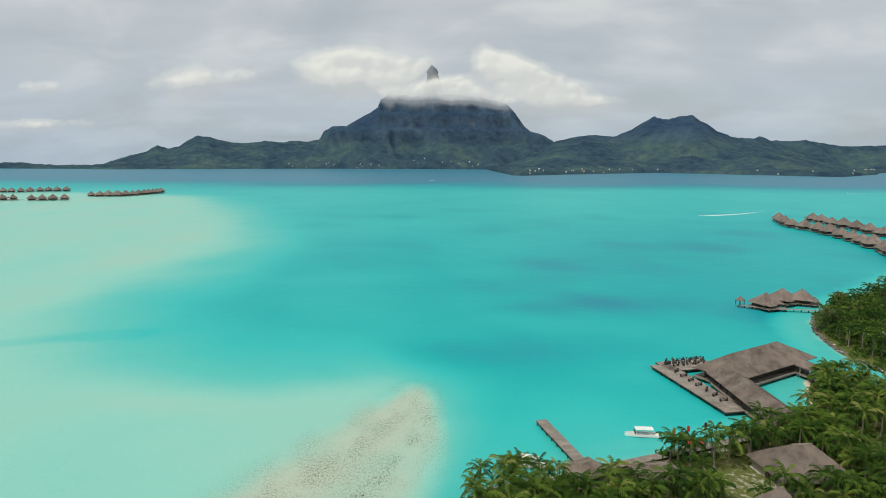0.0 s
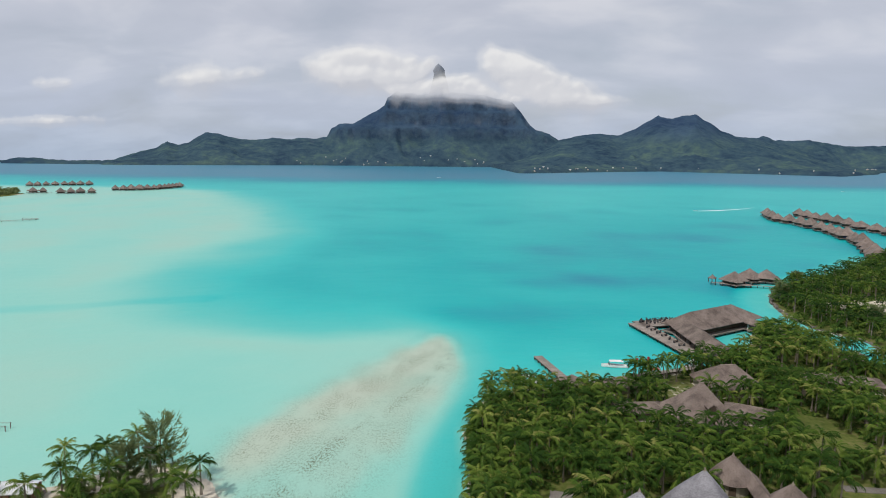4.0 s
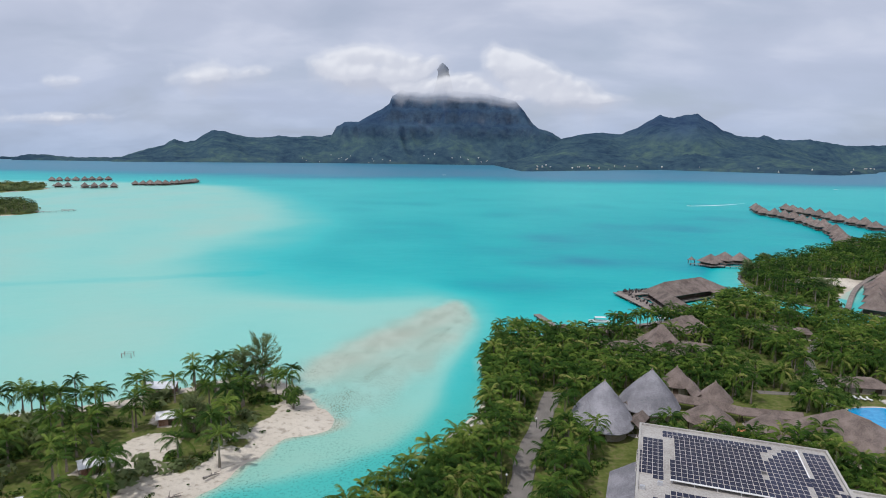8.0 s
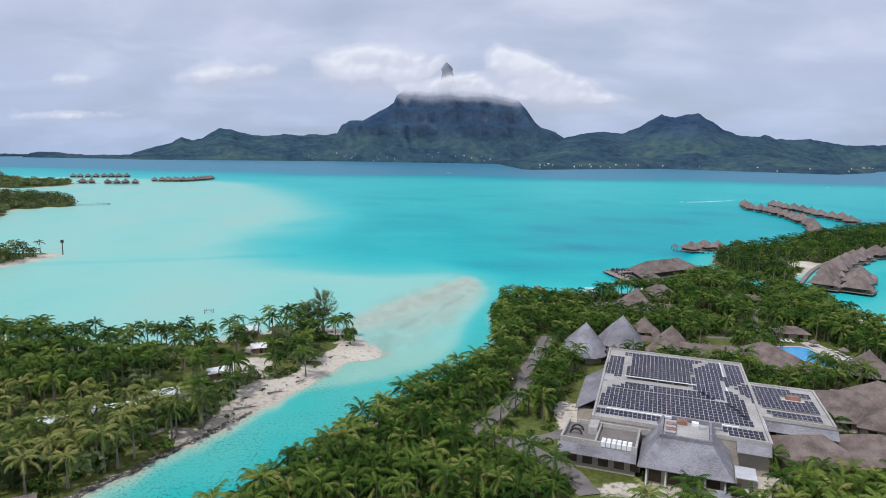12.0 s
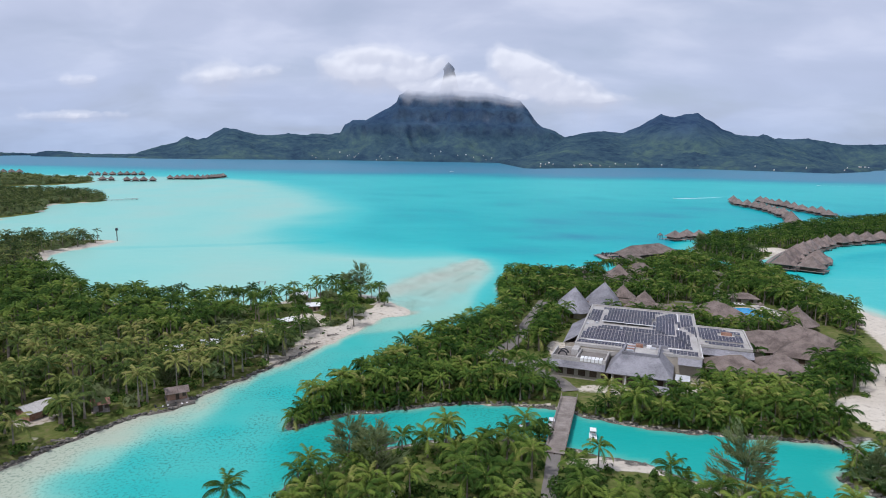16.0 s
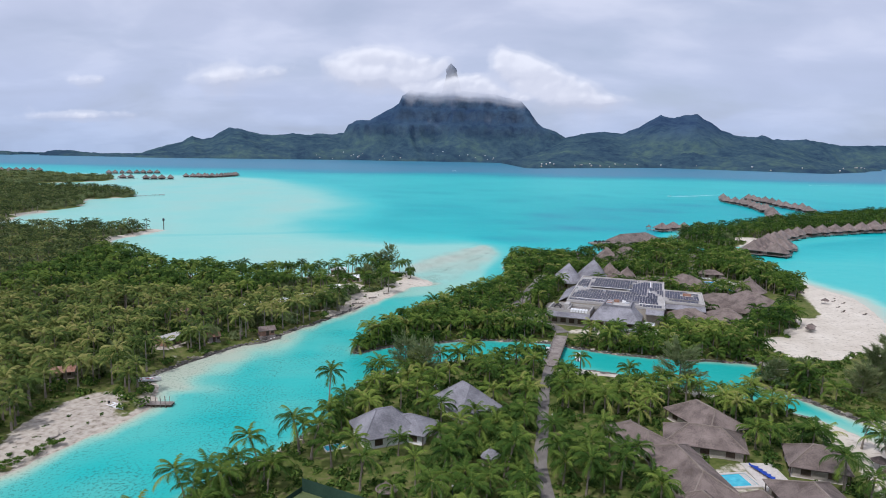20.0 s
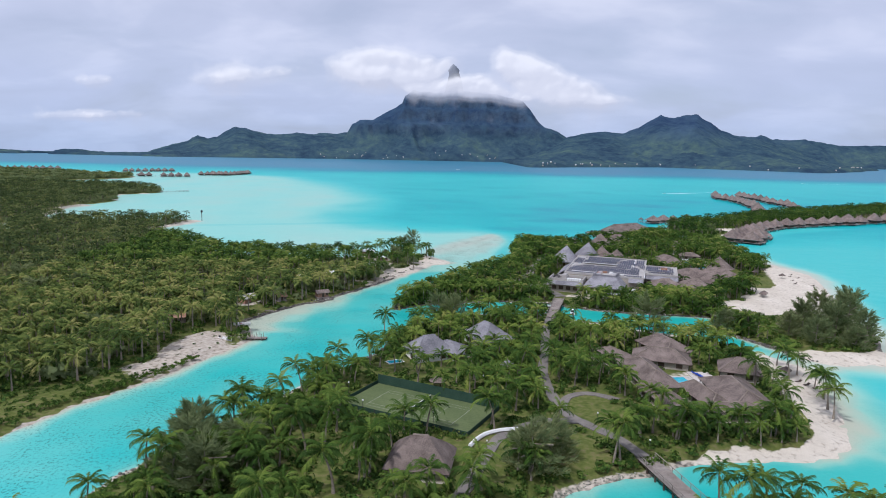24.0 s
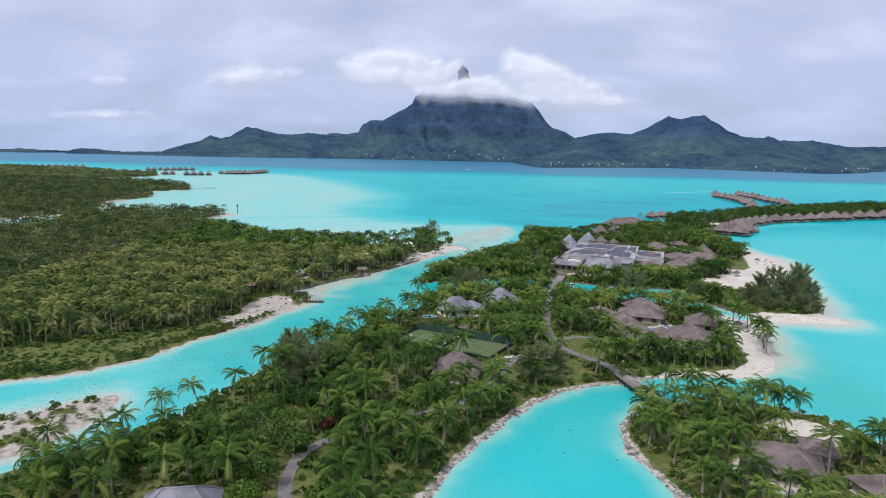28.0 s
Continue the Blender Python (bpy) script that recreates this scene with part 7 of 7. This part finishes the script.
def bank_stones(name, ring, keep, step, size, label, inset=0.2):
    out = []
    seg = np.linalg.norm(np.roll(ring, -1, 0) - ring, axis=1)
    for (ax, ay), (bx, by), ln in zip(ring, np.roll(ring, -1, 0), seg):
        for s_ in np.arange(0, ln, step):
            x, y = ax + (bx - ax) * s_ / ln, ay + (by - ay) * s_ / ln
            if keep(x, y):
                for _ in range(2):
                    out.append(placed(STONES[rk.randint(4)], x + rk.uniform(-0.8, 0.8), y + rk.uniform(-0.8, 0.8), rk.uniform(0.0, 0.5), rk.uniform(0, 6.28), size * rk.uniform(0.5, 1.3)))
    if out:
        tagged(new(name, tri_mesh(name, np.concatenate(out), RUBBLE_PALE if "pale" in label else ROCK)), label, "rocks", kind="stuff")


bank_stones("bank_stones", hi_, lambda x, y: (y < 150 and x < 96), 0.8, 0.42, "rough stone embankment along the canal")
bank_stones("bank_stones", hi_, lambda x, y: 78 < x < 100 and 60 < y < 112, 1.3, 0.6, "dark boulders along the sandy point")
bank_stones("bank_stones", vi, lambda x, y: y < 0 and x < 26 and x > -60, 0.6, 0.26, "pale coral rubble round the pond")
bank_stones("bank_stones", vi, lambda x, y: x < -30 and y > -60, 1.6, 0.4, "scattered coral stones along the channel")
bank_stones("bank_stones", ei, lambda x, y: x < 32, 0.6, 0.26, "pale coral rubble round the pond")
bank_stones("bank_stones", wm, lambda x, y: x > -100 and 95 < y < 190, 1.1, 0.55, "grey rubble shore of the fishing village")
bank_stones("bank_stones", ni, lambda x, y: x < 200 and y > 360, 1.4, 0.7, "dark stone embankment along the far canal")
coral = thing("coral_heads", pose(0, 0, 0), "dark coral heads just under the clear pond water", "coral", kind="stuff")
heads = []
for _ in range(150):
    x, y = rk.uniform(-18, 20), rk.uniform(-70, -14)
    if signed(vi, np.array([x]), np.array([y]))[0] < -3 and signed(ei, np.array([x]), np.array([y]))[0] < -3:
        heads.append(placed(STONES[rk.randint(4)], x, y, -0.07, rk.uniform(0, 6.28), rk.uniform(0.25, 0.75), 0.25))
tagged(part("coral_clumps", tri_mesh("coral_clumps", np.concatenate(heads), CORAL), None, coral), kind="stuff")

# ---------------- ironwoods, broad trees, hedges ----------------
def ironwood(x, y, h_, r, seed, n=1500):
    o = thing("ironwood_tree", pose(x, y, 1.0), "dark feathery ironwood tree with wispy upright sprays", "tree", "ironwood trees")
    part("trunk", tri_mesh("trunk", trunk_tris(h_ * 0.8, 0.3, 5, 6, 0.3, 0.08), BARK), None, o)
    part("crown", tri_mesh("crown", needle_tree(seed, n, h_, r), NEEDLE), None, o)
    r0 = np.random.RandomState(seed + 50)
    for i in range(6):
        a_ = r0.uniform(0, 6.28)
        part("limb", strip(bmesh.new(), (0.1, 0, h_ * (0.15 + 0.1 * i)), (0.7 * r * math.cos(a_), 0.7 * r * math.sin(a_), h_ * (0.3 + 0.1 * i)), 0.14, 0.12), BARK, o)
    return o


for i, (x, y, h_, r) in enumerate(((-39, 262, 15, 6.5), (-44, 258, 11, 5), (-47, 232, 9, 4.5), (54, 93, 14, 9), (84, 101, 7, 5), (107, 82, 10, 6.5), (117, 88, 14, 7.5), (126, 96, 17, 8), (121, 106, 14, 7.5), (131, 106, 15, 7.5), (111, 98, 12, 7), (103, 92, 9, 6), (125, 84, 13, 6.5), (136, 116, 11, 6.5), (92, 101, 7, 5), (118, 78, 8, 5),
                                   (-21, 104, 11, 6.5), (-15, 100, 11, 6.5), (-67, -12, 11, 8.5), (-62, -20, 10, 8), (-70, -3, 10, 7), (-58, -10, 9, 7), (-1, -11, 10, 7.5), (4, -5, 9, 7), (-78, 150, 7, 4), (204, 470, 9, 5), (180, 440, 9, 5), (-180, 120, 10, 8), (-170, 135, 9, 8), (-205, 150, 10, 9), (195, 395, 8, 6))):
    ironwood(x, y, h_, r, 100 + i, 4600 if r >= 7 else 2800)


def broad_tree(x, y, h_, r, seed, mat=None, n=1500):
    o = thing("broadleaf_tree", pose(x, y, 1.0), "rounded broad-leaved tree with dense green crown", "tree", "broad-leaved trees")
    part("trunk", tri_mesh("trunk", trunk_tris(h_ * 0.5, 0.2, 3, 6, 0.25, 0.14), BARK), None, o)
    c_ = part("crown", tri_mesh("crown", leaf_ball(seed, n, 0.26, r, r, h_ * 0.9, 9), mat or SHRUB), None, o)
    c_.location = (0, 0, h_ * 0.12)
    return o


for i, (x, y, h_, r) in enumerate(((-27, 247, 5.5, 3.0), (-58, 181, 5.0, 5.0), (-93, 127, 5, 4), (-100, 140, 5, 4.5), (-64, -31, 5, 4.5), (-58, -36, 5, 4), (-67, -44, 5, 4.5), (-52, -30, 5, 4), (-46, -52, 5, 4), (-40, -44, 4.5, 4), (-72, -50, 4, 4), (-54, -20, 5, 4), (-80, -46, 4, 3.5), (-38, -60, 5, 4), (-86, -54, 4, 3.5), (-64, -55, 6, 5), (-56, -60, 6, 5), (-50, -44, 5, 4), (-72, -62, 6, 5), (-45, -68, 6, 5), (-78, -58, 5, 4.5), (-60, -72, 6, 5), (118, 252, 4, 3.5), (112, 262, 5, 4), (108, 270, 5, 4.5), (122, 296, 5, 4.5), (2, 56, 4, 3.5), (4, 62, 4, 3.5), (1, 68, 4, 3), (22, 95, 4, 4), (-108, 110, 5, 5), (-118, 120, 5, 5), (152, 310, 7, 7), (162, 300, 7, 7), (158, 318, 6, 6), (20, 122, 3.2, 4), (-82, 160, 4, 4))):
    broad_tree(x, y, h_, r, 300 + i)
BRIGHT = foliage("garden_leaf", (0.034, 0.070, 0.012), (0.085, 0.150, 0.026), (0.17, 0.24, 0.045), through_=0.25)
COPPER = foliage("copper_leaf", (0.05, 0.018, 0.012), (0.11, 0.035, 0.022), (0.18, 0.07, 0.04))
for i, (x, y, h_, r) in enumerate(((-60, -50, 5.5, 4.5), (-68, -38, 5, 4.5), (-75, -56, 4.5, 4), (-44, -57, 5, 4), (-60, -80, 5, 4.5), (-46, -80, 5, 4.2), (-20, -24, 3.5, 3), (-13, -27, 3.5, 3), (-86, -66, 4.5, 4), (-96, -70, 4, 4), (-34, -30, 4.5, 4), (3, 60, 4.5, 4), (6, 67, 4, 3.5), (-1, 52, 4, 3.5))):
    broad_tree(x, y, h_, r, 500 + i, BRIGHT)
broad_tree(42.7, 27.2, 3.8, 1.7, 541, BRIGHT, 700)
copper = broad_tree(-51.5, -46.5, 3.2, 2.2, 540, COPPER, 700)
tagged(copper, "low copper-red leaved garden shrub beside the path", "shrub")
# Lone palms on the shores
for x, y, sc in ((-38.5, 80, 1.15), (-76, -13, 1.1), (36, -28, 1.2), (42, -29, 1.05), (45, -30, 0.95), (-90, -44, 0.95), (-84, -38, 0.9), (-95, -52, 1.0), (-105, -62, 1.0), (84, 322, 1.0), (89, 326, 1.05), (95, 329, 1.0), (99, 333, 0.9)):
    palm_at(x, y, rng, 1.0, sc)
# Hedge along the court and shore scrub
hedge = [(-24.4 + a_ * math.cos(radians(-27.8)) - b_ * math.sin(radians(-27.8)), 21.2 + a_ * math.sin(radians(-27.8)) + b_ * math.cos(radians(-27.8))) for a_ in np.arange(-17, 18, 1.6) for b_ in (-10.2, 10.4)]
scrub("court_hedge", hedge, 21, "dense dark green hedge round the tennis court", (0.45, 0.75))
scrub("shore_scrub", [(x, y) for x, y in spots(wm, 2.6, 0.8, 22, (-200, -60, -95, 40), 0.3) if y < 40], 23, "low bright green shore scrub", (0.3, 0.6))
scrub("shore_scrub", [p for p in spots(wm, 1.2, 0.0, 26, (-115, 26, -84, 58), 0.0) if signed(wm, np.array([p[0]]), np.array([p[1]]))[0] < 2.4], 27, "low bright green creepers along the village beach", (0.22, 0.45), BRIGHT)
scrub("shore_scrub", spots(ss, 3.2, 1.2, 24), 25, "low olive scrub on the sand strip", (0.25, 0.55), NEEDLE)


# ---------------- planting ----------------
# West motu
near_w = spots(wm, 5.0, 1.8, 1, (-200, 0, 0, 300), thin=0.85, pad=1.6)
far_w = spots(wm, 6.0, 3, 2, (-520, -100, -150, 600), thin=0.7)
far_w = [p for p in far_w if not (p[0] > -200 and p[1] > 0 and p[1] < 300)]
grove("palm_grove", [p for i, p in enumerate(near_w) if p[1] > 185 and (i % 2 or p[0] < -80)], 63, "tall coconut palms round the village at the point", (5.0, 9.0), NEAR_CROWNS, mat=PALM)
grove("palm_grove", [p for p in near_w if p[1] <= 185], 1, "dense coconut palm grove on the neighbouring low islet", (4.4, 8.8), MID_CROWNS, mat=PALM_GREY)
grove("palm_grove", far_w, 2, "coconut palms and scrub on the far side of the islet", (3.5, 7.5), mat=PALM_DRY)
under = [p for p in spots(wm, 4.2, 0.8, 3, (-220, -40, 0, 300)) if p[1] < 170 or (signed(wm, np.array([p[0]]), np.array([p[1]]))[0] > 7 and wobble(p[0], p[1], 17, 66) > (0.1 if p[0] > -75 else -0.6))]
scrub("undergrowth", under, 3, "dense green shrubs under the palms")
# Hotel islet
hp = [p for p in spots(hi_, 4.0, 1.1, 4, pad=1.8, way_side=1.7) if not (p[0] > 94 and p[1] < 140)]
scrub("undergrowth", spots(hi_, 3.7, 0.6, 5), 4, "green shrubs and hedges under the resort palms", (0.45, 1.0))
edge_d = signed(hi_, np.array([p[0] for p in hp]), np.array([p[1] for p in hp]))
first = [p for p, d_ in zip(hp, edge_d) if (p[1] < 160 and p[0] < 90 and p[1] > 125) or (d_ < 8 and p[0] < 45)]
bank_row = [p for p in spots(hi_, 3.0, 0.2, 64, pad=1.8, way_side=1.7) if (p[1] < 150 and p[0] < 90 or p[0] < 28) and signed(hi_, np.array([p[0]]), np.array([p[1]]))[0] < 3.2]
grove("palm_grove", bank_row, 65, "young coconut palms hanging over the canal bank", (0.8, 2.6), NEAR_CROWNS, (0.75, 1.0), PALM_DEEP)
rest_p = [p for p in hp if p not in first]
# Villa islet
vp = spots(vi, 5.2, 3.0, 6, (-130, -95, 130, 140), thin=0.55, pad=2.0, way_side=1.2)
scrub("undergrowth", spots(vi, 2.9, 0.8, 7, (-130, -95, 130, 140)), 5, "green garden shrubs between the villas", (0.4, 0.95))
dp = spots(ei, 5.2, 2.5, 8, (0, -100, 130, 0), thin=0.7)
scrub("undergrowth", spots(ei, 3.4, 1.0, 9, (0, -100, 130, 0)), 6, "green shrubs under shoreline palms", (0.4, 0.9))
south_p = [p for p in spots(vi, 6.5, 3, 51, (-140, -172, 0, -95))] + spots(ei, 6.5, 3, 52, (0, -152, 130, -100)) + spots(wm, 7.5, 4, 53, (-480, -100, -150, -40))
grove("palm_grove", south_p, 54, "coconut palms on the southern ends of the islets", (4, 7.5))
scrub("undergrowth", spots(vi, 5.0, 1.5, 55, (-140, -172, 0, -95)) + spots(ei, 5.0, 1.5, 56, (0, -152, 130, -100)), 57, "green shrubs under the southern palms", (0.6, 1.3))
vp = [p for i, p in enumerate(vp) if not (p[1] < -5 and p[0] < -30 and i % 5 < 2)]
west_d = signed(vi, np.array([p[0] for p in vp]), np.array([p[1] for p in vp]))
vp = [p for i, (p, d_) in enumerate(zip(vp, west_d)) if not (p[1] < -15 and p[0] < -55 and d_ < 9 and i % 3)]
own = [p for p in dp if p[1] > -75] + [p for p in vp if p[1] < 45]
own += [p for p in vp if 45 <= p[1]][: max(0, 290 - len(own))]
for x, y in own[:290]:
    palm_at(x, y, rng)
prow = np.random.RandomState(71)
for x in np.arange(34, 76, 4.6):
    for y in (3.5, 7.5):
        if prow.uniform() < 0.8 and not (x > 66 and y < 8):
            palm_at(x + prow.uniform(-1.4, 1.4), y + (x - 34) * 0.07 + prow.uniform(-1.2, 1.2), prow, scale=prow.uniform(0.7, 0.9))
for x, y in ((79, 26), (82, 33), (84, 41), (80, 47), (85, 52), (77, 20), (83, 60)):
    palm_at(x, y, prow)
grove("palm_grove", [p for p in vp + dp if p not in own[:290]], 11, "coconut palms lining the canal between the islets", (3.4, 6.2), NEAR_CROWNS)
grove("palm_grove", first[::2], 16, "leafy coconut palms along the hotel canal bank", (3.4, 6.4), NEAR_CROWNS, mat=PALM)
grove("palm_grove", first[1::2], 19, "dark leafy coconut palms along the hotel canal bank", (3.0, 5.8), NEAR_CROWNS, mat=PALM_DEEP)
grove("palm_grove", rest_p, 12, "dense coconut palms round the hotel", (3.4, 6.8), MID_CROWNS, mat=PALM_DEEP)
# North islet, far motus
scrub("undergrowth", spots(ni, 4.4, 0.6, 17, (150, 340, 420, 640)), 18, "green shrubs along the shore of the islet", (0.7, 1.3))
grove("palm_grove", spots(ni, 5.5, 3, 13, (150, 340, 560, 760)), 13, "coconut palms on the islet behind the bungalows", (3.8, 7.2), mat=PALM_DEEP)
grove("palm_grove", spots(fm, 8.0, 4, 14, (-900, 420, -330, 960), thin=0.4), 14, "far low islet covered in palms", (4, 8.5), spread=(1.0, 1.35), mat=PALM_DRY)
scrub("thicket", spots(fm, 9.0, 3, 58, (-800, 430, -380, 900)), 59, "dull green thickets on the far low islet", (1.6, 2.9), NEEDLE)
grove("palm_grove", spots(ffm, 13, 5, 15, (-1300, 910, -600, 1450), thin=0.3), 15, "distant low islet covered in palms", (4, 8), spread=(1.3, 1.8), mat=PALM_DRY)
scrub("thicket", spots(ffm, 12, 4, 60, (-1250, 900, -600, 1430)), 61, "dull green woods on the distant low islet", (2.0, 4.2), NEEDLE)

patches = [p for p in spots(wm, 7.5, 4, 31, (-420, -40, 0, 430)) if wobble(p[0], p[1], 34, 41) > 0.2]
scrub("thicket", patches, 32, "dark green thickets between the palms", (1.4, 2.5), NEEDLE)

band = [p for p in spots(wm, 1.9, 0.6, 33, (-190, -40, -80, 75), grow=0.0) if signed(wm, np.array([p[0]]), np.array([p[1]]))[0] < 19 and p[1] < 46]
scrub("strip_scrub", [p for p in spots(ss, 3.0, 1.5, 38) if wobble(p[0], p[1], 9, 24) < -0.1], 39, "low shrubs on the sand strip in the channel", (0.3, 0.8))
scrub("ground_creeper", band, 34, "low bright green creepers along the channel shore", (0.16, 0.5))
weeds = [p for p in spots(wm, 3.4, 1.5, 35, (-115, 46, -78, 92), grow=0.0)] + [p for p in spots(wm, 4.2, 1.5, 36, (-60, 180, -18, 262), grow=0.0)]
scrub("beach_weeds", [p for i, p in enumerate(weeds) if i % 2 == 0], 37, "scattered weeds and young plants on the sand", (0.14, 0.42))

# Houses along the far shore, a few metres above the water
hrng = np.random.RandomState(61)
shed = np.array([[v.co[:] for v in f.verts] for f in (lambda b: (bmesh.ops.triangulate(b, faces=b.faces[:]), b)[1])(gable_roof(13, 9, 4.5, 7.5, 0.5)).faces])
hull = boxes((-6, -4, -6, 6, 4, 4.4))
bmesh.ops.triangulate(hull, faces=hull.faces[:])
body_t = np.array([[v.co[:] for v in f.verts] for f in hull.faces])
roofs_, walls_ = [], []
for _ in range(52):
    x = hrng.uniform(-900, 900) if hrng.uniform() < 0.6 else hrng.uniform(380, 2300)
    col_ = int(np.clip((x + 3300) / 11.0, 0, mx.shape[1] - 1))
    land = np.where((mz[:, col_] > 3) & (mz[:, col_] < 60))[0]
    if len(land) < 3:
        continue
    row_ = land[min(len(land) - 1, int(abs(hrng.normal(0, 2.2))))]
    a_ = hrng.uniform(0, 6.28)
    roofs_.append(placed(shed, x, my[row_, col_], mz[row_, col_] + 3.0, a_, hrng.uniform(0.3, 0.6)))
    walls_.append(placed(body_t, x, my[row_, col_], mz[row_, col_] + 3.0, a_, hrng.uniform(0.3, 0.55)))
town = thing("shore_village", pose(0, 0, 0), "scattered pale houses along the foot of the mountain", "houses", kind="stuff")
tagged(part("house_roofs", tri_mesh("house_roofs", np.concatenate(roofs_), WHITE), None, town), kind="stuff")
tagged(part("house_walls", tri_mesh("house_walls", np.concatenate(walls_), PLASTER), None, town), kind="stuff")
